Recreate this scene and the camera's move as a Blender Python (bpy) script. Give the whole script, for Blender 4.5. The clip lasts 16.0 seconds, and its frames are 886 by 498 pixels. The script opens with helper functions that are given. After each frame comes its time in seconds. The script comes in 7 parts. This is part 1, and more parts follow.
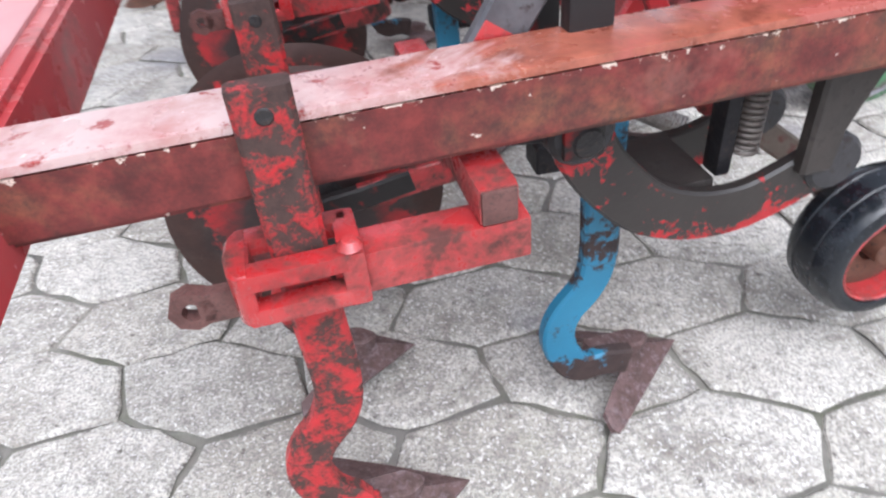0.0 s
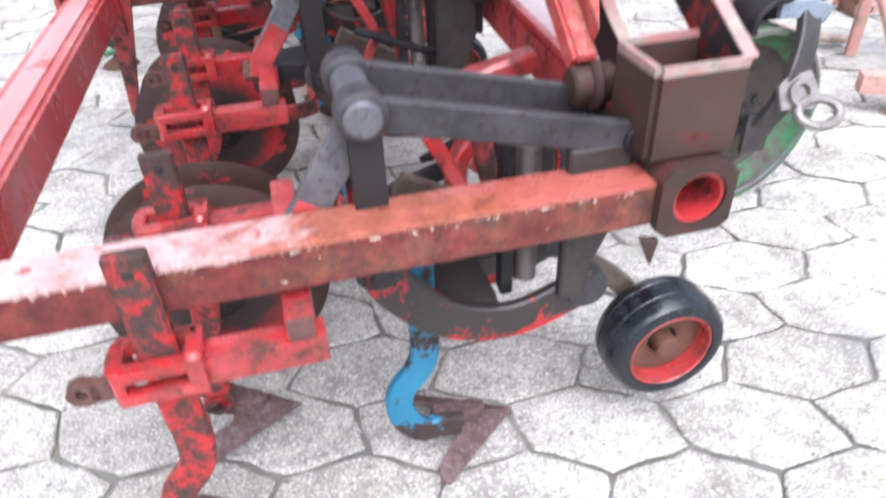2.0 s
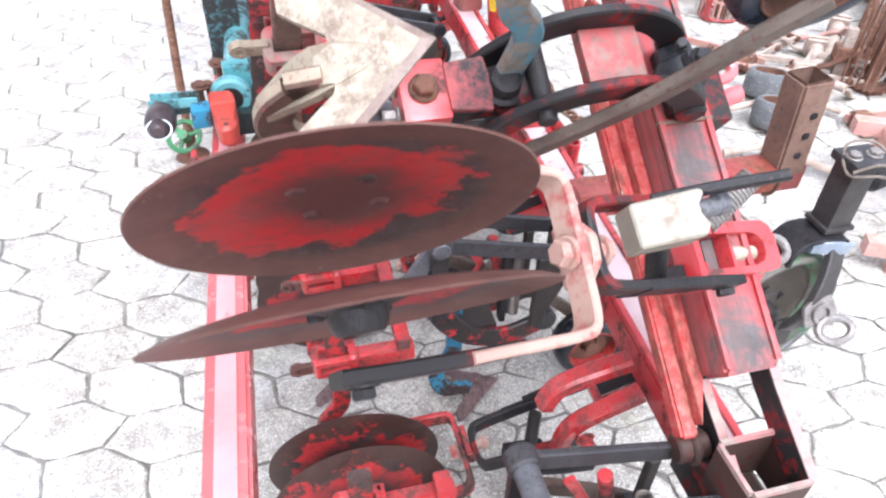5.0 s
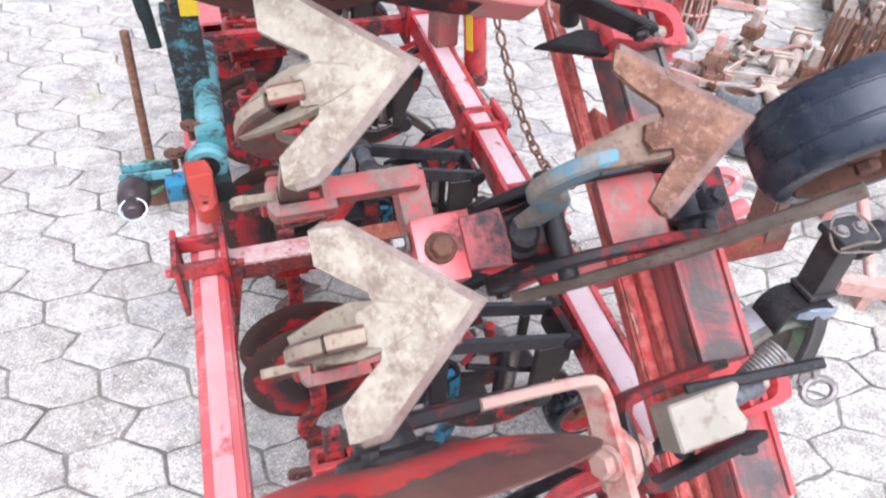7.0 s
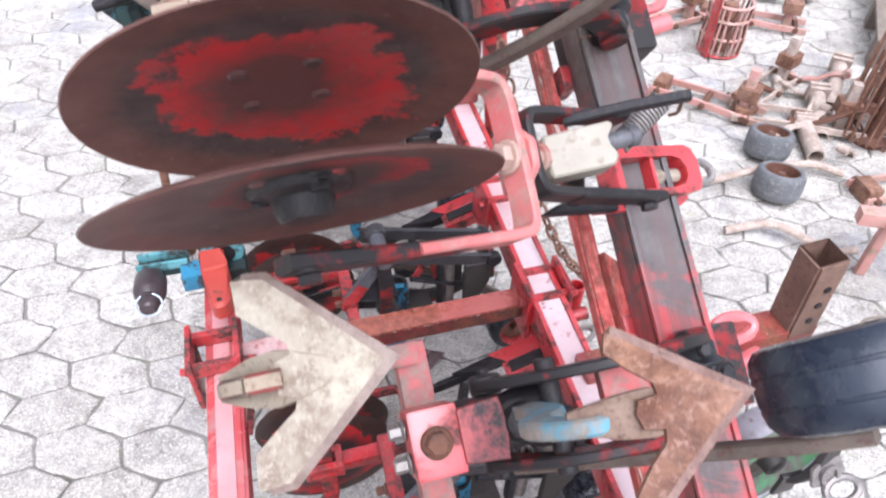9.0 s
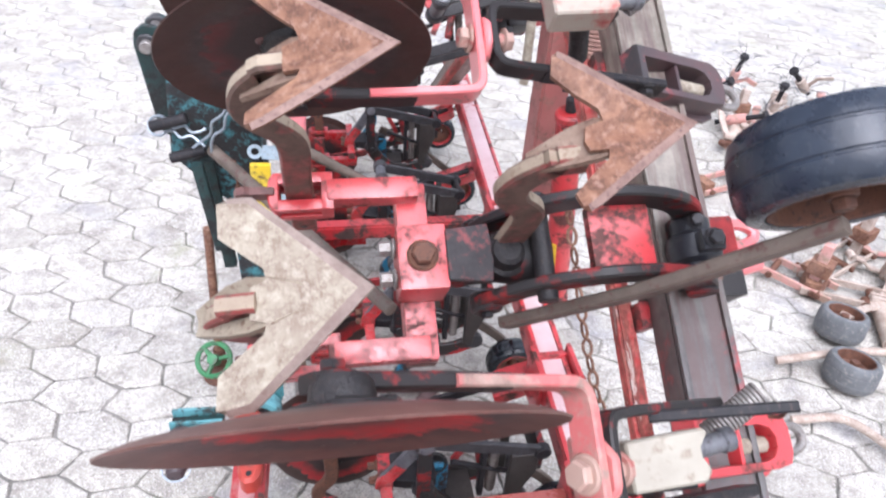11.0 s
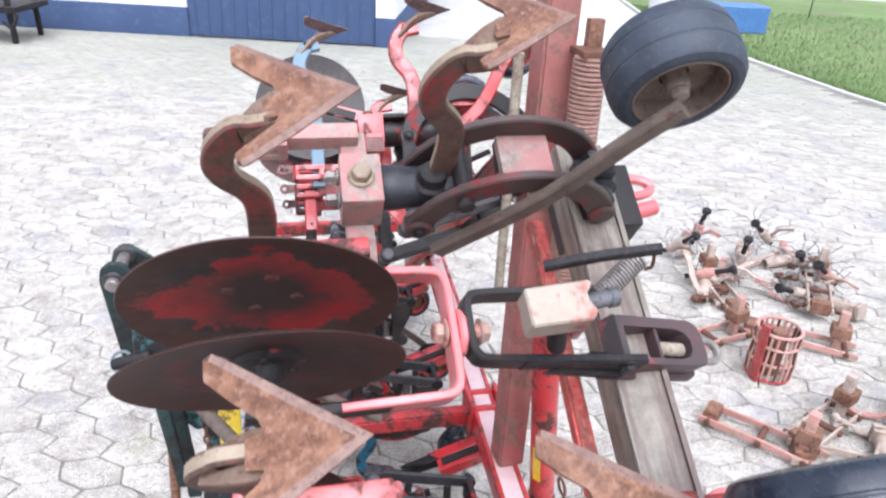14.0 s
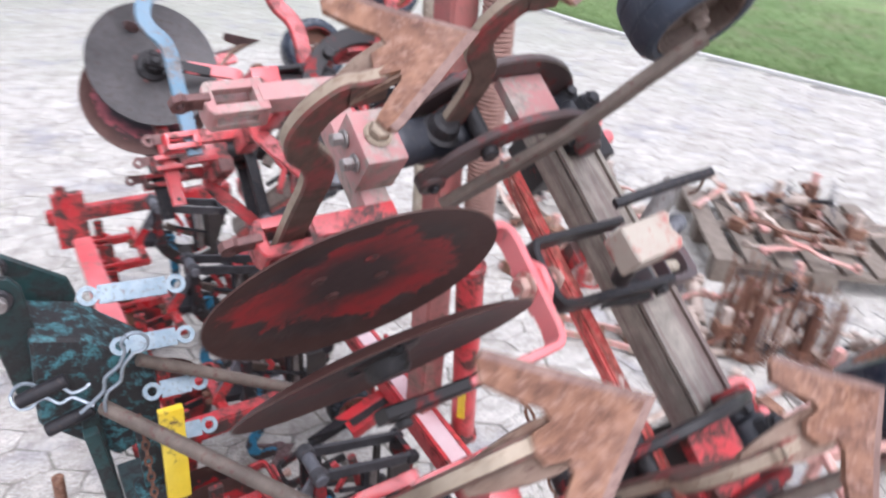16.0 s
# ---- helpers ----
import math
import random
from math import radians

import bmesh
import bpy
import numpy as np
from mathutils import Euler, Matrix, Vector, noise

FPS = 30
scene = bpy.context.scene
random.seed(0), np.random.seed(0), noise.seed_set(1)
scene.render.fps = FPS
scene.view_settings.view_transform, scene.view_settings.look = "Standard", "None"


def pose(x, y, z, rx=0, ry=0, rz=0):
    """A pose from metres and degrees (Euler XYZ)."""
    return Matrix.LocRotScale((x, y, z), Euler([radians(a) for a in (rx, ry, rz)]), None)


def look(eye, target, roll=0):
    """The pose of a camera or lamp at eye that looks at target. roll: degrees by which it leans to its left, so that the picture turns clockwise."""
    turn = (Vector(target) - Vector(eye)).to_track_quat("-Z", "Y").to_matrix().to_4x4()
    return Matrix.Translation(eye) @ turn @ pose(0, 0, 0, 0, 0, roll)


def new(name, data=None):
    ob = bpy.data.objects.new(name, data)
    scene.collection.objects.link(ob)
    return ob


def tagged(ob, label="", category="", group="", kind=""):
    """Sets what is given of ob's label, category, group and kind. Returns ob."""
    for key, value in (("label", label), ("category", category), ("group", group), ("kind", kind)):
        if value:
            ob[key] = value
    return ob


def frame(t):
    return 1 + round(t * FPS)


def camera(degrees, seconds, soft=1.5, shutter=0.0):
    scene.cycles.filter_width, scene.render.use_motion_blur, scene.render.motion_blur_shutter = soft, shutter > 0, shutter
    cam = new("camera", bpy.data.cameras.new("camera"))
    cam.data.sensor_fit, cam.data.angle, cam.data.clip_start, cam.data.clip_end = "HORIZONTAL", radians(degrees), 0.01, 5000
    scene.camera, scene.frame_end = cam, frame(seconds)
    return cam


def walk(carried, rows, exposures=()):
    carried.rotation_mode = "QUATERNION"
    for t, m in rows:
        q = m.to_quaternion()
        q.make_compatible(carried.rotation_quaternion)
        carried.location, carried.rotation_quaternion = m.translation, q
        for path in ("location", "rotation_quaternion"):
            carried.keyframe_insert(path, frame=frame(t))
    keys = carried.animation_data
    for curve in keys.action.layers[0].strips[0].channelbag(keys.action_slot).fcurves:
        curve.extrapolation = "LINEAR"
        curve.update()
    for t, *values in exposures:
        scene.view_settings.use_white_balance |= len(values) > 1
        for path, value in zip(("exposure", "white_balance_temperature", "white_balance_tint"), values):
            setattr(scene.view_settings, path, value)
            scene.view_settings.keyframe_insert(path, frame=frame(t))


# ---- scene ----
cam = camera(65.5, 16.0, 2.2, 0.5)
METRES, EYE, TILT, LEAN, TURN = 2.4, 0.65, -38.6, 4.47, 0.0
ROWS = [
    (0.0, 0.0, 0.0, 0.0, 0.0, 0.0, -0.0),
    (0.5, 0.0222, -0.0086, -0.0117, 4.11, 2.65, -3.1),
    (1.0, 0.0504, -0.0169, -0.0238, 4.02, 2.37, -1.64),
    (1.5, 0.0628, -0.0391, -0.0058, 1.24, 1.64, -2.38),
    (2.0, 0.0636, -0.0846, 0.0327, -1.13, 2.52, -2.26),
    (2.5, 0.0453, -0.1256, 0.0834, -2.19, 3.3, -0.78),
    (3.0, 0.0261, -0.1559, 0.1286, -2.42, 1.29, -1.92),
    (3.5, -0.0049, -0.1689, 0.1671, -1.31, -0.2, -1.33),
    (4.0, -0.028, -0.1769, 0.1915, -0.39, -0.71, -3.47),
    (4.5, -0.0392, -0.1822, 0.2157, -0.07, -1.11, -4.89),
    (5.0, -0.0489, -0.1867, 0.2418, -2.94, -1.91, -4.92),
    (7.5, -0.09, -0.1566, 0.3606, -6.64, -4.16, -3.79),
    (8.0, -0.0866, -0.1486, 0.3856, -5.31, -4.09, -4.44),
    (8.5, -0.0775, -0.1477, 0.4116, -4.48, -4.7, -4.0),
    (9.0, -0.0749, -0.1511, 0.4429, -3.91, -5.95, -3.91),
    (9.5, -0.079, -0.1428, 0.4667, -2.86, -3.97, -5.43),
    (12.0, -0.1036, -0.1117, 0.5496, 0.44, 4.98, -10.69),
    (12.5, -0.1071, -0.1125, 0.5619, 0.11, 7.43, -10.33),
    (13.0, -0.1072, -0.1096, 0.5748, -0.81, 9.42, -9.52),
    (13.5, -0.1064, -0.1097, 0.5957, -1.4, 10.65, -8.55),
    (14.0, -0.1088, -0.1093, 0.6131, -1.84, 12.14, -7.59),
    (14.5, -0.1159, -0.1042, 0.635, -2.99, 13.6, -7.57),
    (15.0, -0.1234, -0.0932, 0.6451, -4.27, 14.67, -6.93),
    (15.5, -0.1666, -0.0816, 0.6369, -8.77, 12.34, -5.03),
    (16.0, -0.2614, -0.0609, 0.6181, -19.65, 8.16, 4.28),
]
walk(cam, [(t, pose(0, 0, EYE, TILT, LEAN, TURN) @ pose(METRES * x, METRES * y, METRES * z, 90 + pitch, roll, yaw)) for t, x, y, z, yaw, pitch, roll in ROWS], exposures=[(0.0, 0.92, 5830.0, 12.0), (1.5, 1.08, 5820.0, 12.0), (2.5, 1.45, 5780.0, 13.0), (5.0, 1.5, 5800.0, 13.0), (7.5, 1.08, 5800.0, 16.0), (9.5, 1.2, 5820.0, 16.0), (12.0, 1.09, 5790.0, 15.0), (14.0, 1.05, 5840.0, 14.0), (16.0, 0.92, 5840.0, 17.0)])

# ---- world, sun and exposure ----
world = bpy.data.worlds.new("overcast_sky")
scene.world = world
world.use_nodes = True
wn, wl = world.node_tree.nodes, world.node_tree.links
sky = wn.new("ShaderNodeTexSky")
sky.sky_type = "NISHITA"
sky.sun_disc = False
sky.sun_elevation, sky.sun_rotation = radians(60), radians(165)
sky.dust_density, sky.air_density = 4.0, 1.0
pale = wn.new("ShaderNodeHueSaturation")
pale.inputs["Saturation"].default_value = 0.22
wl.new(sky.outputs[0], pale.inputs["Color"])
wl.new(pale.outputs[0], wn["Background"].inputs[0])
wn["Background"].inputs[1].default_value = 0.15
sun = new("sun", bpy.data.lights.new("sun", "SUN"))
sun.data.energy, sun.data.angle, sun.data.color = 1.15, radians(70), (1.0, 0.97, 0.93)
sun.matrix_world = look((0, 0, 5), (-0.12, 0.5, 5 - 1.1))


# ---- materials ----
def nodes_of(name):
    mat = bpy.data.materials.new(name)
    mat.use_nodes = True
    nt = mat.node_tree
    return mat, nt.nodes, nt.links, nt.nodes["Principled BSDF"]


def noise_tex(ns, ls, co, scale, detail=4.0, rough=0.6, distort=0.0):
    t = ns.new("ShaderNodeTexNoise")
    t.inputs["Scale"].default_value = scale
    t.inputs["Detail"].default_value = detail
    t.inputs["Roughness"].default_value = rough
    t.inputs["Distortion"].default_value = distort
    ls.new(co, t.inputs["Vector"])
    return t.outputs["Fac"]


def ramp(ns, ls, fac, stops):
    r = ns.new("ShaderNodeValToRGB")
    e = r.color_ramp.elements
    while len(e) < len(stops):
        e.new(0.5)
    for el, (p, c) in zip(e, stops):
        el.position = p
        el.color = (*c, 1.0) if len(c) == 3 else c
    ls.new(fac, r.inputs[0])
    return r.outputs[0]


def step(ns, ls, fac, lo, hi):
    return ramp(ns, ls, fac, [(lo, (0, 0, 0)), (hi, (1, 1, 1))])


def mix(ns, ls, fac, a, b):
    m = ns.new("ShaderNodeMix")
    m.data_type = "RGBA"
    for sock, val in ((m.inputs[0], fac), (m.inputs[6], a), (m.inputs[7], b)):
        if isinstance(val, (int, float)):
            sock.default_value = val
        elif isinstance(val, tuple):
            sock.default_value = (*val, 1.0)
        else:
            ls.new(val, sock)
    return m.outputs[2]


def math_node(ns, ls, op, a, b):
    m = ns.new("ShaderNodeMath")
    m.operation = op
    for sock, val in zip(m.inputs, (a, b)):
        if isinstance(val, (int, float)):
            sock.default_value = val
        else:
            ls.new(val, sock)
    return m.outputs[0]


def coords(ns, ls):
    """Object coordinates, shifted by the object's own random number so that copies differ."""
    tc, info, add = ns.new("ShaderNodeTexCoord"), ns.new("ShaderNodeObjectInfo"), ns.new("ShaderNodeVectorMath")
    add.operation = "MULTIPLY_ADD"
    add.inputs[1].default_value = (1, 1, 1)
    sc = ns.new("ShaderNodeVectorMath")
    sc.operation = "SCALE"
    sc.inputs[0].default_value = (13.0, 7.0, 9.0)
    ls.new(info.outputs["Random"], sc.inputs["Scale"])
    ls.new(tc.outputs["Object"], add.inputs[0])
    ls.new(sc.outputs[0], add.inputs[2])
    return add.outputs[0]


def bump(ns, ls, bsdf, height, strength=0.3, dist=0.003):
    b = ns.new("ShaderNodeBump")
    b.inputs["Strength"].default_value = strength
    b.inputs["Distance"].default_value = dist
    ls.new(height, b.inputs["Height"])
    ls.new(b.outputs[0], bsdf.inputs["Normal"])


def worn_paint(name, paint, under, lo, hi, faded=None, rough=0.34, scale=16.0, metal=0.0, film_col=None, bare=None, gloss=0.0, spec=0.5):
    """Old paint, chipped off to a grimy or rusty ground: patches, fine chips and a faded tone."""
    mat, ns, ls, bsdf = nodes_of(name)
    co = coords(ns, ls)
    big, fine = noise_tex(ns, ls, co, scale, 6, 0.65, 0.4), noise_tex(ns, ls, co, scale * 7, 3, 0.6)
    fac = math_node(ns, ls, "ADD", math_node(ns, ls, "MULTIPLY", big, 0.75), math_node(ns, ls, "MULTIPLY", fine, 0.25))
    if bare:
        tc, sep = ns.new("ShaderNodeTexCoord"), ns.new("ShaderNodeSeparateXYZ")
        ls.new(tc.outputs["Object"], sep.inputs[0])
        along = math_node(ns, ls, "ADD", sep.outputs["Z"], 0.3)
        fac = math_node(ns, ls, "ADD", fac, ramp(ns, ls, along, [(z + 0.3, (v,) * 3) for z, v in bare]))
    gone = step(ns, ls, fac, lo, hi)
    tone = noise_tex(ns, ls, co, scale * 0.35, 2)
    col = mix(ns, ls, step(ns, ls, tone, 0.35, 0.7), paint, faded or tuple(min(1, c * 1.25 + 0.02) for c in paint))
    dirt = mix(ns, ls, step(ns, ls, noise_tex(ns, ls, co, scale * 3, 5, 0.7), 0.4, 0.75), under, tuple(c * 0.45 for c in under))
    film = step(ns, ls, noise_tex(ns, ls, co, scale * 0.9, 5, 0.7, 0.3), 0.36, 0.7)
    col = mix(ns, ls, math_node(ns, ls, "MULTIPLY", film, 0.38), col, film_col or tuple(c * 0.4 + u * 0.4 for c, u in zip(paint, under)))
    out = mix(ns, ls, gone, col, dirt)
    ls.new(out, bsdf.inputs["Base Color"])
    ls.new(ramp(ns, ls, gone, [(0.0, (rough,) * 3), (1.0, (0.75,) * 3)]), bsdf.inputs["Roughness"])
    bsdf.inputs["Metallic"].default_value = metal
    ls.new(ramp(ns, ls, gone, [(0.0, (gloss,) * 3), (1.0, (0.0,) * 3)]), bsdf.inputs["Coat Weight"])
    bsdf.inputs["Coat Roughness"].default_value = 0.22
    bsdf.inputs["Specular IOR Level"].default_value = spec
    bump(ns, ls, bsdf, math_node(ns, ls, "SUBTRACT", math_node(ns, ls, "MULTIPLY", fine, 0.5), gone), 0.35, 0.0015)
    return mat


def mottled(name, a, b, c, scale=30.0, rough=0.8, metal=0.0, relief=0.4, spec=0.5):
    """Bare metal, rust, stone or plastic in three tones at two scales."""
    mat, ns, ls, bsdf = nodes_of(name)
    co = coords(ns, ls)
    n1, n2 = noise_tex(ns, ls, co, scale, 6, 0.7), noise_tex(ns, ls, co, scale * 6, 3, 0.6)
    col = mix(ns, ls, step(ns, ls, n1, 0.36, 0.64), a, b)
    col = mix(ns, ls, step(ns, ls, n2, 0.55, 0.72), col, c)
    ls.new(col, bsdf.inputs["Base Color"])
    ls.new(ramp(ns, ls, n1, [(0.3, (max(0, rough - 0.12),) * 3), (0.7, (min(1, rough + 0.1),) * 3)]), bsdf.inputs["Roughness"])
    bsdf.inputs["Metallic"].default_value = metal
    bsdf.inputs["Specular IOR Level"].default_value = spec
    bump(ns, ls, bsdf, n2, relief, 0.002)
    return mat


def disc_steel(name, r_in, r_out, red_a, red_b, grime, sway=0.16, tone=1.0):
    """Disc steel: brown-red worn edge, dark band, ragged red paint between two radii, grimy middle."""
    mat, ns, ls, bsdf = nodes_of(name)
    tc = ns.new("ShaderNodeTexCoord")
    co = coords(ns, ls)
    ln = ns.new("ShaderNodeVectorMath")
    ln.operation = "LENGTH"
    flat = ns.new("ShaderNodeVectorMath")
    flat.operation = "MULTIPLY"
    flat.inputs[1].default_value = (1, 1, 0)
    ls.new(tc.outputs["Object"], flat.inputs[0])
    ls.new(flat.outputs[0], ln.inputs[0])
    rad = ln.outputs["Value"]
    wob = math_node(ns, ls, "MULTIPLY", math_node(ns, ls, "SUBTRACT", noise_tex(ns, ls, co, 8, 2, 0.5), 0.5), sway)
    rag = math_node(ns, ls, "MULTIPLY", math_node(ns, ls, "SUBTRACT", noise_tex(ns, ls, co, 48, 7, 0.68), 0.5), 0.095)
    rr = math_node(ns, ls, "ADD", math_node(ns, ls, "ADD", rad, wob), rag)
    outer = ramp(ns, ls, rr, [(r_out - 0.006, (1, 1, 1)), (r_out + 0.003, (0, 0, 0))])
    wob2 = math_node(ns, ls, "MULTIPLY", math_node(ns, ls, "SUBTRACT", noise_tex(ns, ls, co, 13, 4, 0.65), 0.5), 0.1)
    rin = math_node(ns, ls, "ADD", rad, wob2)
    inner = ramp(ns, ls, rin, [(r_in - 0.02, (0, 0, 0)), (r_in + 0.025, (1, 1, 1))])
    n1, n2 = noise_tex(ns, ls, co, 26, 6, 0.7), noise_tex(ns, ls, co, 130, 3)
    dark = mix(ns, ls, step(ns, ls, n1, 0.38, 0.62), tuple(c * (0.4 + 0.6 * tone) for c in (0.04, 0.028, 0.027)), tuple(c * (0.4 + 0.6 * tone) for c in (0.085, 0.06, 0.055)))
    edge = ramp(ns, ls, math_node(ns, ls, "ADD", rad, math_node(ns, ls, "MULTIPLY", rag, 0.5)), [(0.118, (0, 0, 0)), (0.136, (1, 1, 1))])
    base = mix(ns, ls, edge, dark, mix(ns, ls, step(ns, ls, n1, 0.35, 0.65), tuple(c * tone for c in (0.085, 0.036, 0.028)), tuple(c * tone for c in (0.13, 0.058, 0.045))))
    paint = mix(ns, ls, step(ns, ls, noise_tex(ns, ls, co, 9, 5, 0.7), 0.48, 0.66), red_a, red_b)
    smear = math_node(ns, ls, "MULTIPLY", step(ns, ls, noise_tex(ns, ls, co, 34, 6, 0.75, 0.5), 0.5, 0.68), 0.75)
    paint = mix(ns, ls, smear, paint, tuple(0.35 * a + 0.5 * g for a, g in zip(red_b, grime)))
    paint = mix(ns, ls, inner, grime, paint)
    dust = math_node(ns, ls, "MULTIPLY", step(ns, ls, noise_tex(ns, ls, co, 15, 6, 0.75, 0.6), 0.52, 0.74), 0.3 * tone)
    fleck = math_node(ns, ls, "MULTIPLY", step(ns, ls, noise_tex(ns, ls, co, 85, 4, 0.7), 0.66, 0.7), 0.6 * tone)
    col = mix(ns, ls, dust, mix(ns, ls, outer, base, paint), (0.17, 0.125, 0.11))
    ls.new(mix(ns, ls, fleck, col, (0.24, 0.19, 0.17)), bsdf.inputs["Base Color"])
    bsdf.inputs["Roughness"].default_value = 0.5
    bsdf.inputs["Metallic"].default_value = 0.1
    bump(ns, ls, bsdf, math_node(ns, ls, "ADD", n2, outer), 0.25, 0.001)
    return mat


def share_steel(name, a, b, pit, edge):
    """Share steel: cloudy rust or earth, rust pits and streaks, edges rubbed to a paler tone."""
    mat, ns, ls, bsdf = nodes_of(name)
    co = coords(ns, ls)
    n1, n2, n3, n4 = noise_tex(ns, ls, co, 16, 6, 0.7, 0.4), noise_tex(ns, ls, co, 110, 4, 0.75), noise_tex(ns, ls, co, 7, 4, 0.6), noise_tex(ns, ls, co, 48, 5, 0.8)
    col = mix(ns, ls, step(ns, ls, n1, 0.36, 0.66), a, b)
    col = mix(ns, ls, math_node(ns, ls, "MULTIPLY", step(ns, ls, n4, 0.46, 0.62), 0.75), col, pit)
    col = mix(ns, ls, math_node(ns, ls, "MULTIPLY", step(ns, ls, n3, 0.5, 0.68), 0.35), col, edge)
    col = mix(ns, ls, math_node(ns, ls, "MULTIPLY", step(ns, ls, n2, 0.52, 0.64), 0.6), col, edge)
    ls.new(col, bsdf.inputs["Base Color"])
    ls.new(ramp(ns, ls, n1, [(0.3, (0.55,) * 3), (0.7, (0.85,) * 3)]), bsdf.inputs["Roughness"])
    bsdf.inputs["Specular IOR Level"].default_value = 0.3
    bump(ns, ls, bsdf, math_node(ns, ls, "ADD", n2, n4), 0.5, 0.002)
    return mat


def beam_side(name, top):
    """Dark rust-red paint, patched with orange rust, its upper edge chipped down to pale primer."""
    mat, ns, ls, bsdf = nodes_of(name)
    tc = ns.new("ShaderNodeTexCoord")
    sep = ns.new("ShaderNodeSeparateXYZ")
    ls.new(tc.outputs["Object"], sep.inputs[0])
    co = coords(ns, ls)
    n1, n2, n3, n4 = noise_tex(ns, ls, co, 8, 6, 0.7, 0.8), noise_tex(ns, ls, co, 38, 5, 0.75), noise_tex(ns, ls, co, 80, 4, 0.7), noise_tex(ns, ls, co, 18, 4, 0.7)
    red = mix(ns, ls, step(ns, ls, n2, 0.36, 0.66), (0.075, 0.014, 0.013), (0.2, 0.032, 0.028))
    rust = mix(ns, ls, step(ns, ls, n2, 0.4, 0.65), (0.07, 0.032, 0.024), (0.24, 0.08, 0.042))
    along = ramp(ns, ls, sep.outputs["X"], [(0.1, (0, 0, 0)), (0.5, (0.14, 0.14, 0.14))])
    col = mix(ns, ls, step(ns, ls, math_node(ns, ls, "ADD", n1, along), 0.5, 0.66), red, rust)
    col = mix(ns, ls, math_node(ns, ls, "MULTIPLY", step(ns, ls, n4, 0.58, 0.72), 0.3), col, (0.34, 0.14, 0.11))
    near = ramp(ns, ls, math_node(ns, ls, "SUBTRACT", top, sep.outputs["Z"]), [(0.0, (1, 1, 1)), (0.012, (0, 0, 0))])
    chip = step(ns, ls, math_node(ns, ls, "ADD", n3, math_node(ns, ls, "MULTIPLY", near, 0.3)), 0.67, 0.71)
    col = mix(ns, ls, chip, col, (0.62, 0.5, 0.42))
    ls.new(col, bsdf.inputs["Base Color"])
    ls.new(ramp(ns, ls, n1, [(0.4, (0.4,) * 3), (0.65, (0.75,) * 3)]), bsdf.inputs["Roughness"])
    bump(ns, ls, bsdf, math_node(ns, ls, "ADD", n2, math_node(ns, ls, "MULTIPLY", chip, -0.8)), 0.45, 0.0015)
    return mat


def beam_top():
    """Top of a beam: painted pinkish-white sky sheen, going over to orange rust along the beam."""
    mat, ns, ls, bsdf = nodes_of("sky_sheen_to_orange_rust")
    tc = ns.new("ShaderNodeTexCoord")
    sep = ns.new("ShaderNodeSeparateXYZ")
    ls.new(tc.outputs["Object"], sep.inputs[0])
    co = coords(ns, ls)
    n1, n2, n3 = noise_tex(ns, ls, co, 9, 6, 0.7, 0.5), noise_tex(ns, ls, co, 45, 5, 0.7), noise_tex(ns, ls, co, 20, 5, 0.7)
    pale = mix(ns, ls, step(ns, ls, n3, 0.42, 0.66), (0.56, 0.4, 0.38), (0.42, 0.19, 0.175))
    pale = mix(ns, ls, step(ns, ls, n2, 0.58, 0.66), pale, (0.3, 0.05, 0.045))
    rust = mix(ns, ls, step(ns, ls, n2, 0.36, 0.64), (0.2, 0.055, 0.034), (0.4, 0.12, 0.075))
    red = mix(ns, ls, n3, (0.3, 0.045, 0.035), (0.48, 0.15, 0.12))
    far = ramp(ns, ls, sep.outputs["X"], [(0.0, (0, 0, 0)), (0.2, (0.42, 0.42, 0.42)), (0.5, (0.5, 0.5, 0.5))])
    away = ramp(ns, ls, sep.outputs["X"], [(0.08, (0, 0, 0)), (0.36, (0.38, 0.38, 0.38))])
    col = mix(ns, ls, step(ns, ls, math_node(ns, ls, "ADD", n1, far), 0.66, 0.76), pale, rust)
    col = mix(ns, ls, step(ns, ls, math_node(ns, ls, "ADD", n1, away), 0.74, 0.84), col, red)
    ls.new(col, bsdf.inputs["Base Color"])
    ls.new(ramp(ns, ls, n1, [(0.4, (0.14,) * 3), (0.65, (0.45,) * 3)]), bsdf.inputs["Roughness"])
    bsdf.inputs["Specular IOR Level"].default_value = 0.8
    bump(ns, ls, bsdf, n2, 0.2, 0.001)
    return mat


